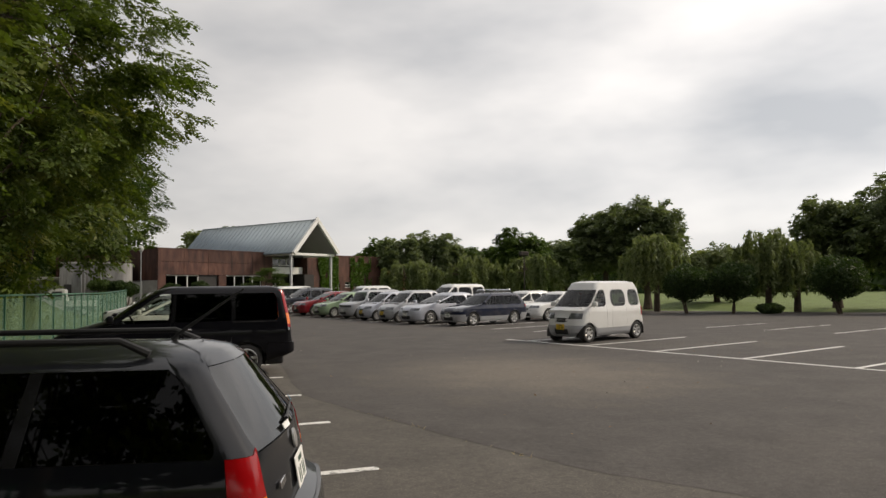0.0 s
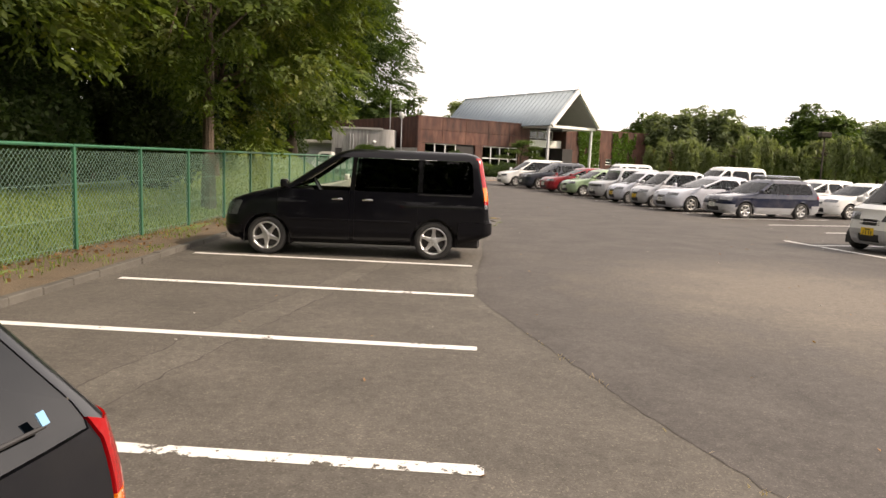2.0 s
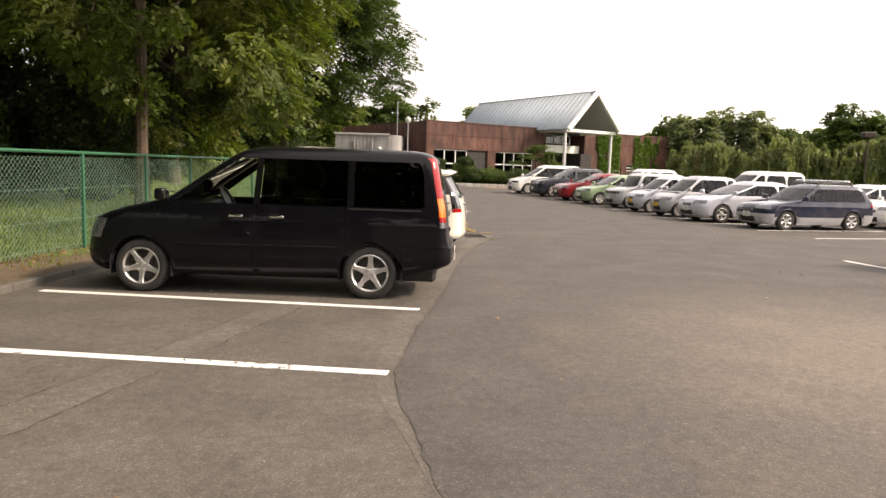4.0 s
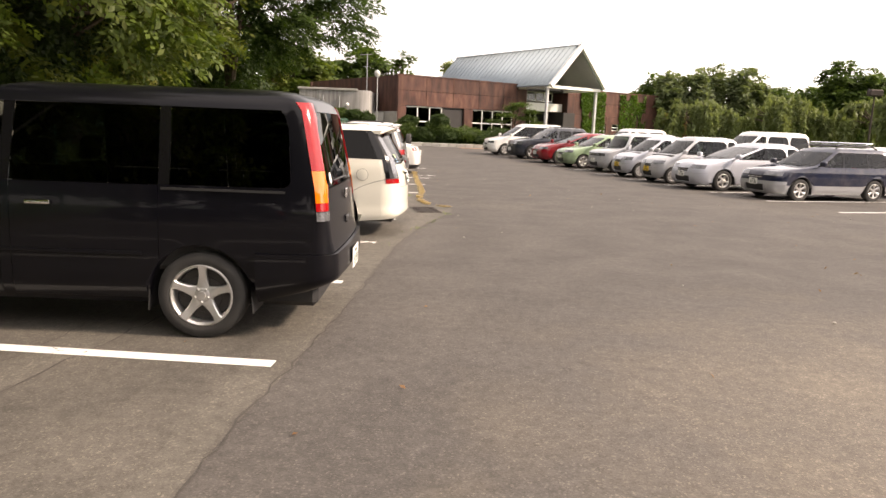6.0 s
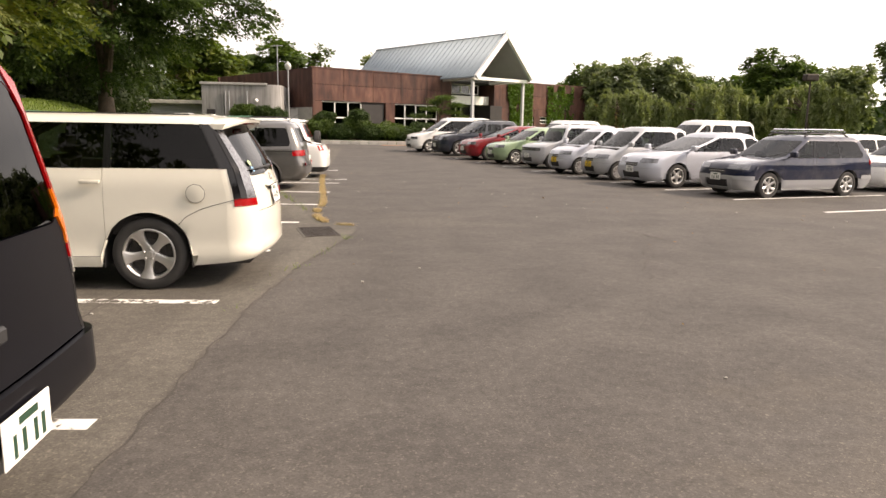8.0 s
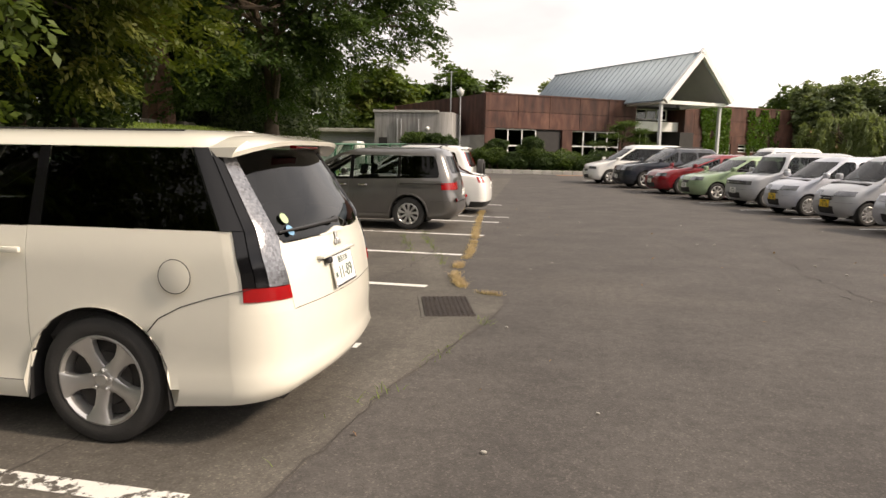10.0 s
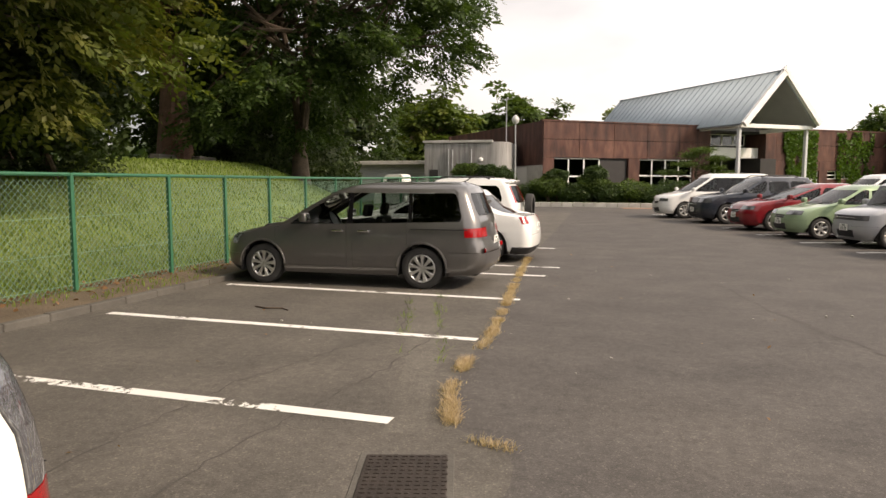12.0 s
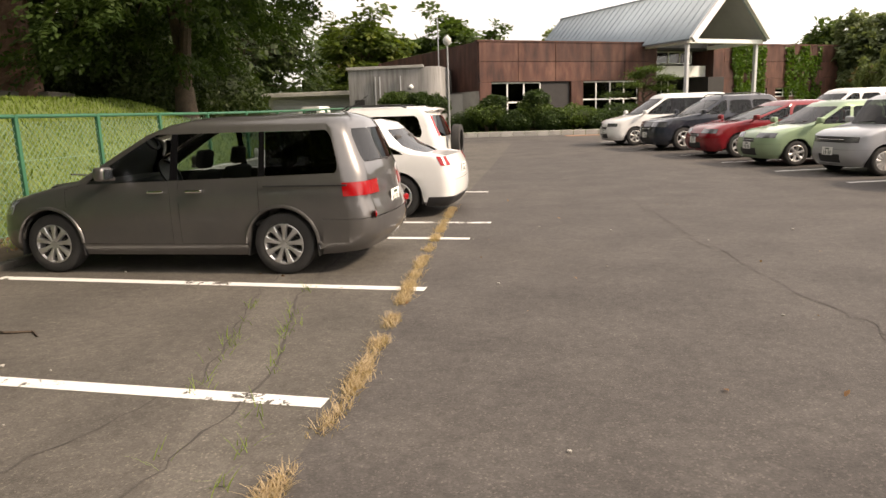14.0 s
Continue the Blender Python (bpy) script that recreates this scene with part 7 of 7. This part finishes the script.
# trees along the fence
bank = lambda x, y: bank_z(x, y)
tree("zelkova_tree", -8.4, 6.8, bank(-8.4, 6.8), 13.5, 4.9, 2.2, 0.24, 88000, 0.152, M["leaf"], "broad zelkova with green leaves turning at the tips", 11, clusters=260, group="zelkovas by the fence")
tree("zelkova_tree", -7.2, 15.2, bank(-7.2, 15.2), 18.0, 5.6, 1.9, 0.17, 140000, 0.156, M["leaf"], "broad zelkova whose low branches hang over the fence", 12, clusters=320, group="zelkovas by the fence")
tree("zelkova_tree", -9.0, -1.5, bank(-9, -1.5), 11, 5.0, 2.2, 0.22, 42000, 0.16, M["leaf"], "broad zelkova with green leaves turning at the tips", 13, clusters=200, group="zelkovas by the fence")
tree("zelkova_tree", -7.9, -10.5, bank(-7.9, -10.5), 15, 5.4, 2.2, 0.22, 24000, 0.24, M["leaf"], "broad zelkova with green leaves turning at the tips", 19, clusters=200, group="zelkovas by the fence")
tree("zelkova_tree", -9.4, 21.5, bank(-9.4, 21.5), 10.5, 5.2, 1.3, 0.20, 85000, 0.162, M["leaf_yellow"], "tree with yellowing leaves over the bank", 14, clusters=260)
tree("forked_tree", -10.0, 35.3, bank(-10.0, 35.3), 12.5, 6.5, 1.0, 0.28, 130000, 0.175, M["leaf_fork"], "green tree with a forked trunk on the bank", 15, clusters=360, fork=True)
tree("tall_conifer", -12.75, 32.2, bank(-12.75, 32.2), 17, 4.0, 7.5, 0.46, 26000, 0.25, M["leaf_yellow"], "tall tree with a thick reddish trunk", 16, "bark_red", clusters=80)
tree("tall_conifer", -13.6, 26.5, bank(-13.6, 26.5), 16, 4.0, 6.0, 0.40, 20000, 0.28, M["leaf_mid"], "tall tree with a thick reddish trunk", 17, "bark_red", clusters=70)
tree("tall_conifer", -14.5, 34.5, bank(-14.5, 34.5), 15, 4.5, 4.5, 0.35, 20000, 0.28, M["leaf_mid"], "tall dark tree at the back of the bank", 18, "bark_red", clusters=80)
for i, (tx, ty, hh, rr_) in enumerate([(-17, -8, 10, 5), (-16, 0, 10, 4.6), (-15.5, 7, 9.5, 4.4), (-15.5, 14, 10, 4.6), (-16, 21, 11, 4.6), (-17.5, 29, 13, 5), (-17, 38, 12, 5), (-18.5, 46, 10, 4.4), (-20, 50, 11, 5), (-22, 62, 12, 6)]):
    tree("woodland_tree", tx, ty, bank(max(tx, -30), min(ty, 58)), hh, rr_, 0.6, 0.25, 11000, 0.34, M["leaf_dark" if ty < 10 else "leaf_shaded"], "dark evergreen tree in the wood behind the bank", 30 + i, clusters=70, group="wood behind the bank", hollow=0.1)
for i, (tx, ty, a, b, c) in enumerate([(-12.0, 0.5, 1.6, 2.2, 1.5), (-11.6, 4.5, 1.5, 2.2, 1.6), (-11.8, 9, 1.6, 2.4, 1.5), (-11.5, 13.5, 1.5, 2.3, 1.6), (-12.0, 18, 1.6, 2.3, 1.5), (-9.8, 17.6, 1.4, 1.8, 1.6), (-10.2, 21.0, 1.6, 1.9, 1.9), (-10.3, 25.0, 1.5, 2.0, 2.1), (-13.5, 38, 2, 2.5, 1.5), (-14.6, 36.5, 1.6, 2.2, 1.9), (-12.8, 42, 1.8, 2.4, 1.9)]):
    bush("evergreen_shrub", tx, ty, bank(tx, ty) - 0.1, a, b, c, 9500, 0.16, M["leaf_dark" if ty < 14 else "leaf_shaded"], "dense dark evergreen shrub under the trees", 50 + i, 0.1, "shrubs under the trees", 0.25)
# low stone edging on the bank
st_ = thing("bank_edging", "low weathered concrete edging on the bank", "wall")
for i, (ex, ey) in enumerate([(-12.37, 31.2), (-11.99, 32.62)]):
    o = part("block", slab(-0.14, 0.14, -0.72, 0.72, -0.15, 0.22, 0.02), M["kerb_dark"], st_, smooth=0)
    o.matrix_basis = pose(ex, ey, bank(ex, ey), 0, 0, 15)

# willows, clipped shrubs and trees beyond the car park
willow(26.4, 30.6, 0, 5.4, 2.0, 9000, 0.36, "willow with pale green hanging branches", 71)
willow(30.6, 25.6, 0, 5.3, 1.9, 9000, 0.36, "willow with pale green hanging branches", 72)
willow(32.2, 25.0, 0, 4.7, 1.6, 6000, 0.36, "thin willow with hanging branches", 73)
willow(22.5, 52, 0.28, 4.6, 2.6, 8000, 0.5, "willow with pale green hanging branches", 74)
willow(27.5, 49.5, 0.28, 4.6, 2.6, 8000, 0.5, "willow with pale green hanging branches", 75)
willow(18.0, 56.5, 0.28, 4.3, 2.6, 8000, 0.5, "willow with pale green hanging branches", 76)
for i, (tx, ty, r_, h_) in enumerate([(25.8, 27.0, 1.35, 1.05), (27.8, 25.4, 1.35, 1.1), (31.6, 21.6, 1.4, 1.2), (34.8, 19.2, 1.5, 1.25)]):
    bush("clipped_shrub", tx, ty, 0, r_, r_, h_, 9000, 0.12, M["leaf_dark"], "round clipped dark shrub on a short stem", 80 + i, 0.75, "clipped shrubs")
bush("low_hedge", 29.0, 23.9, 0, 0.9, 0.5, 0.3, 2500, 0.10, M["leaf_dark"], "low clipped hedge at the edge of the lot", 90)


def far_tree(bearing, el, hw, dist, mat, seed, base=0.8, n=9000, label="broad dark tree beyond the car park"):
    b = radians(bearing)
    tx, ty = -1.71 + dist * math.sin(b), -6.61 + dist * math.cos(b)
    hh = 1.74 + dist * math.tan(radians(el))
    rr_ = dist * math.tan(radians(hw))
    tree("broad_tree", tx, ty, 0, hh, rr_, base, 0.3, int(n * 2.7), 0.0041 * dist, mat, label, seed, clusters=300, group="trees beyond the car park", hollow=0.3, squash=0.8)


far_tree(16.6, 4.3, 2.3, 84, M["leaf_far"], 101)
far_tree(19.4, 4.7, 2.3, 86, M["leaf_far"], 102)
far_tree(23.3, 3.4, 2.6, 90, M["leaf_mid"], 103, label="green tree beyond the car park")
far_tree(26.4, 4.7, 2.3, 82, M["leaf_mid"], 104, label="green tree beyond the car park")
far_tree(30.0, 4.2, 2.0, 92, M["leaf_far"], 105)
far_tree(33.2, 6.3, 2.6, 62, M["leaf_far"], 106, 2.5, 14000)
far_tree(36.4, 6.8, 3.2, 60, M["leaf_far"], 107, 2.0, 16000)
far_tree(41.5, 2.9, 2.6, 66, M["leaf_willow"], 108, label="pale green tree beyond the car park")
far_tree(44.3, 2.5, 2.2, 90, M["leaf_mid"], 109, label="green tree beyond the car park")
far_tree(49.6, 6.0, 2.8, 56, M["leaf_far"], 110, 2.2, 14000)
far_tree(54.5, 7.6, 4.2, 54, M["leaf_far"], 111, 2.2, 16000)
far_tree(62, 6, 4, 60, M["leaf_dark"], 112)
far_tree(72, 6, 4.5, 60, M["leaf_dark"], 113)
# behind the hall
for i, (tx, ty, hh, rr_, mm) in enumerate([(-22, 88, 11, 5, "leaf_mid"), (-13, 86, 11.5, 4.5, "leaf_mid"), (-9, 84, 10.5, 3.6, "leaf_mid"), (-1, 92, 10.5, 3, "leaf_willow"), (4.5, 92, 11.5, 3, "leaf_mid"), (22.5, 86, 8.5, 3, "leaf_mid"), (-30, 75, 12, 6, "leaf_dark"), (-17, 74, 10, 4.2, "leaf")]):
    tree("broad_tree", tx, ty, 0.2, hh, rr_, 1.0, 0.2, 9000, 0.5, M[mm], "green tree behind the hall", 120 + i, clusters=60, group="trees behind the hall", hollow=0.15)
tree("young_tree", 24.8, 80, 0.2, 9.0, 1.6, 4.5, 0.09, 1500, 0.4, M["leaf_willow"], "slender young tree with thin foliage", 140, clusters=16, spread=0.5)
tree("maple_tree", 20.5, 68.5, 0.28, 3.6, 1.6, 0.4, 0.08, 4500, 0.2, leaf_material("russet_leaves", (0.09, 0.055, 0.025), (0.17, 0.11, 0.045)), "small tree with russet leaves by the wall", 141, clusters=30)

# wood to the south, behind the walk's start
for i, (tx, ty, hh, rr_) in enumerate([(-20, -19, 18, 6.5), (-12, -21, 19, 6.5), (-3, -24, 18, 6.5), (7, -26, 15, 6), (16, -28, 12, 6), (26, -27, 13, 6.5), (37, -26, 12, 6.5), (48, -20, 12, 6.5)]):
    tree("woodland_tree", tx, ty, 0, hh, rr_, 0.8, 0.3, 7500, 0.95, M["leaf_dark"], "dark evergreen tree at the south end of the car park", 200 + i, clusters=90, group="wood to the south", hollow=0.1)

# distant belt of woods
rng = np.random.default_rng(5)
nb = 26000
ang = rng.uniform(radians(-75), radians(120), nb)
dist = rng.uniform(118, 150, nb)
hgt = rng.uniform(0, 1, nb) ** 0.7 * (5.6 + 1.6 * np.sin(ang * 17) + 1.0 * np.sin(ang * 41 + 1))
wv, wf = leaf_quads(np.stack([dist * np.sin(ang), dist * np.cos(ang), hgt], 1), 2.0, rng, 0.3, 0.7)
tagged(arrays("far_woods", wv, wf, M["leaf_dark"]), "dark belt of woods on the horizon", "trees", kind="stuff")

# planting before the hall
for i, (tx, ty, r_, h_, s_) in enumerate([(-3.6, 53.0, 0.95, 0.40, 0.45), (-3.2, 53.2, 0.6, 0.26, 1.25), (-2.2, 53.0, 0.9, 0.40, 0.1), (-1.2, 53.2, 0.85, 0.42, 0.55), (-1.1, 53.1, 0.6, 0.32, 1.25), (-0.2, 53.0, 1.0, 0.4, 0.0), (0.9, 53.2, 1.1, 0.42, 0.15), (2.2, 53.4, 1.0, 0.38, 0.0), (3.2, 53.8, 1.0, 0.45, 0.1), (-8.4, 52.8, 0.8, 0.3, 1.5), (-7.2, 52.8, 0.7, 0.3, 1.4), (-6.5, 53.2, 0.8, 0.4, 1.0), (-8.0, 52.4, 1.2, 0.4, 0.3)]):
    bush("garden_shrub", tx, ty, 0.35, r_ * 1.12, r_, h_ * 1.45, 3600, 0.11, M["leaf_dark"] if i % 3 else M["leaf_mid"], "clipped garden shrub before the hall", 150 + i, s_, "garden shrubs", 0.2)
for i in range(7):
    bush("box_hedge", -5.0 + i * 1.35, 54.3 + 0.12 * i, 0.45, 1.0, 0.5, 0.34 + 0.05 * (i % 3), 2600, 0.09, M["leaf_shaded"], "dark clipped hedge under the hall's windows", 180 + i, 0.0, "hedge before the hall", 0.1)
bush("box_hedge", -4.6, 53.6, 0.35, 1.3, 0.8, 0.62, 3500, 0.09, M["leaf_dark"], "dark box hedge before the hall", 170)
pine = thing("garden_pine", "trained pine with flat layers of needles", "tree", pose(4.6, 57.0, 0.3))
bm = bmesh.new()
tube(bm, [(0, 0, -0.1), (0.2, 0, 0.9), (-0.1, 0.1, 1.8), (0.15, 0, 2.9)], [0.16, 0.12, 0.09, 0.05], 8)
rnd = random.Random(9)
pads = [(-1.5, 0, 1.9, 0.9), (-0.7, -0.3, 2.4, 0.8), (0.7, 0, 2.2, 0.8), (1.0, -0.2, 2.7, 0.7), (0.2, 0, 3.2, 0.8), (-0.4, 0.2, 2.9, 0.6), (1.4, 0, 1.8, 0.6)]
for px_, py_, pz_, r_ in pads:
    limb(bm, (0, 0, pz_ - 0.5), (px_, py_, pz_ - 0.05), 0.05, 0.02, rnd)
part("trunk", bm, M["bark"], pine)
rng = np.random.default_rng(19)
pos = np.concatenate([rng.normal(size=(800, 3)) * np.array([r_ * 0.45, r_ * 0.45, 0.09]) + np.array([px_, py_, pz_]) for px_, py_, pz_, r_ in pads])
v, f = leaf_quads(pos, 0.16, rng, 0.8, 0.3)
tagged(arrays("needles", v, f, M["leaf_mid"], pine), kind="stuff")


def ivy(u0, u1, z0, z1, n, seed):
    rng = np.random.default_rng(seed)
    u, z = rng.uniform(u0, u1, n), rng.uniform(z0, z1, n)
    keep = np.array([noise.noise((a * 1.6, b * 0.5, seed)) + 0.30 > 0 for a, b in zip(u, z)])
    u, z = u[keep], z[keep]
    a = radians(BROT)
    off = rng.uniform(-0.22, -0.07, len(u))
    pos = np.stack([BX + u * math.cos(a) - off * math.sin(a), BY + u * math.sin(a) + off * math.cos(a), z + BZ], 1)
    iv = thing("creeper", "green creeper climbing the rust-red wall", "climbing plant")
    v, f = leaf_quads(pos, 0.2, rng, 0.1, 0.8, 0.5)
    tagged(arrays("leaves", v, f, M["leaf_ivy"], iv), kind="stuff")
    bm = bmesh.new()
    rnd = random.Random(seed)
    for i in range(6):
        uu = u0 + (u1 - u0) * (i + 0.5) / 6
        pts = [(BX + (uu + rnd.uniform(-0.2, 0.2)) * math.cos(a) + 0.09 * math.sin(a), BY + (uu + rnd.uniform(-0.2, 0.2)) * math.sin(a) - 0.09 * math.cos(a), BZ + z0 + (z1 - z0) * q / 4) for q in range(5)]
        tube(bm, pts, 0.015, 4)
    part("stems", bm, M["bark"], iv)


ivy(18.9, 22.0, 0.2, 5.0, 4200, 61)
ivy(24.0, 27.6, 1.2, 5.0, 2300, 62)

# street lamp among the far willows
fl = thing("park_lamp", "dark park lamp with a boxy head", "street lamp", pose(22.2, 41.0, 0.15))
part("pole", tube(bmesh.new(), [(0, 0, 0), (0, 0, 3.9)], [0.06, 0.045], 8), M["iron"], fl)
part("head", slab(-0.35, 0.35, -0.2, 0.2, 3.9, 4.25, 0.06), M["iron"], fl)


# ---- grass, weeds and litter ----
def blades(name, pts, h, mat, label, seed, parent=None, lean=0.5, w=0.008):
    rng = np.random.default_rng(seed)
    p = np.asarray(pts)
    n = len(p)
    a = rng.uniform(0, 6.283, n)
    hh = (h * rng.uniform(0.5, 1.4, n))[:, None]
    d = np.stack([np.cos(a), np.sin(a), np.zeros(n)], 1)
    ln = np.stack([np.cos(a + 1.3), np.sin(a + 1.3), np.zeros(n)], 1) * (rng.uniform(0.1, 1, n)[:, None]) * lean * hh
    upv = np.array([[0, 0, 1.0]])
    v = np.stack([p - d * w, p + d * w, p + ln * 0.45 + upv * hh * 0.6 + d * w * 0.7, p + ln * 0.45 + upv * hh * 0.6 - d * w * 0.7, p + ln + upv * hh], 1).reshape(-1, 3)
    b = np.arange(n)[:, None] * 5
    f = np.concatenate([b + np.array([[0, 1, 2]]), b + np.array([[0, 2, 3]]), b + np.array([[3, 2, 4]])])
    return tagged(arrays(name, v, f, mat, parent), label, "" if parent else "grass", kind="stuff")


rng = np.random.default_rng(77)
gx, gy = rng.uniform(-11.5, -6.2, 62000), rng.uniform(-4, 40, 62000)
gp = [(a, b, bank_z(a, b)) for a, b in zip(gx, gy)]
blades("bank_grass", gp, 0.08, M["grass"], "long green grass on the bank", 78, w=0.012)
vx, vy = rng.uniform(-6.3, -5.0, 9000), rng.uniform(-6, 40, 9000)
vp = [(a, b, 0.085 + ground_z(a, b)) for a, b in zip(vx, vy) if noise.noise((a * 1.1, b * 0.8, 3)) > -0.05]
blades("verge_grass", vp, 0.06, M["grass"], "thin patchy grass on the soil verge", 79, w=0.006)
lx, ly = rng.uniform(-6.5, -5.1, 2600), rng.uniform(-4, 40, 2600)
lx = -6.1 + (lx + 6.1) * rng.uniform(0, 1, 2600) ** 1.5
lv, lf = leaf_quads(np.stack([lx, ly, np.array([0.1 + ground_z(a, b) for a, b in zip(lx, ly)])], 1), 0.075, rng, 1.2, 0.6, 0.0)
tagged(arrays("fallen_leaves", lv, lf, M["litter"]), "dry brown leaves lying below the fence", "leaves", kind="stuff")


def tufts(name, line, per, h, mat, label, seed, spread=0.05, step=0.09, gaps=-0.15):
    rnd = random.Random(seed)
    pts = []
    for a, b in zip(line, line[1:]):
        n = max(1, int(math.dist(a, b) / step))
        for i in range(n):
            x, y = a[0] + (b[0] - a[0]) * i / n, a[1] + (b[1] - a[1]) * i / n
            k = noise.noise((x * 3.6, y * 3.6, seed)) - gaps
            for q in range(int(per * max(0, min(1.2, k * 2.2)))):
                px_, py_ = x + rnd.gauss(0, spread), y + rnd.gauss(0, spread)
                pts.append((px_, py_, ground_z(px_, py_)))
    return blades(name, pts, h, mat, label, seed, lean=2.2, w=0.0026)


tufts("dry_weeds", [(0.98, 17.2), (0.62, 17.3), (0.42, 17.5), (0.18, 18.3), (0.10, 19.2), (0.11, 19.9), (0.06, 20.5), (-0.04, 21.5), (-0.26, 23.3), (-0.56, 26.1), (-0.75, 28.0)], 125, 0.038, M["straw"], "dry straw-coloured weeds growing from a seam", 91, 0.030, 0.06, -0.20)
tufts("green_weeds", [(-0.42, 19.0), (-0.88, 20.27), (-1.2, 21.4), (-1.54, 22.35)], 10, 0.06, M["grass"], "small green weeds in a crack", 92, 0.04, 0.1, -0.05)
tufts("green_weeds", [(-0.13, 19.1), (-0.47, 20.3), (-0.88, 21.6), (-1.16, 22.6)], 14, 0.07, M["grass"], "small green weeds in a crack", 93, 0.04, 0.1, -0.05)
tufts("green_weeds", [(0.16, 12.2), (0.21, 12.8), (0.48, 14.1), (0.8, 15.6), (0.95, 16.6)], 8, 0.05, M["grass"], "small green weeds in the asphalt seam", 94, 0.04, 0.1, -0.02)
tufts("dry_weeds", [(1.6, -0.5), (1.1, 1.15), (0.9, 1.9), (0.5, 3.2)], 5, 0.03, M["straw"], "dry weeds in the asphalt seam", 95, 0.02, 0.1, -0.02)
px_, py_ = rng.uniform(-4, 14, 220), rng.uniform(-6, 30, 220)
lv, lf = leaf_quads(np.stack([px_, py_, np.full(220, 0.012)], 1), 0.05, rng, 2.0, 0.5, 0.0)
tagged(arrays("scattered_leaves", lv, lf, M["litter"]), "small dry leaves scattered on the asphalt", "leaves", kind="stuff")
bm = bmesh.new()
rnd = random.Random(4)
for i in range(70):
    r_ = rnd.uniform(0.008, 0.02)
    bmesh.ops.create_icosphere(bm, subdivisions=1, radius=r_, matrix=Matrix.Translation((rnd.uniform(-4, 10), rnd.uniform(-4, 26), r_ * 0.5)) @ Matrix.Diagonal((1, rnd.uniform(0.6, 1), 0.6, 1)))
tagged(part("pebbles", bm, M["kerb"]), "pale pebbles scattered on the asphalt", "stones", kind="stuff")
tg = thing("fallen_twig", "dark fallen twig lying on the asphalt", "twig")
part("stick", tube(bmesh.new(), [(-3.15, 21.0, 0.012), (-2.95, 20.92, 0.016), (-2.75, 20.98, 0.012), (-2.62, 20.88, 0.010)], [0.009, 0.012, 0.010, 0.006], 5), M["bark"], tg)
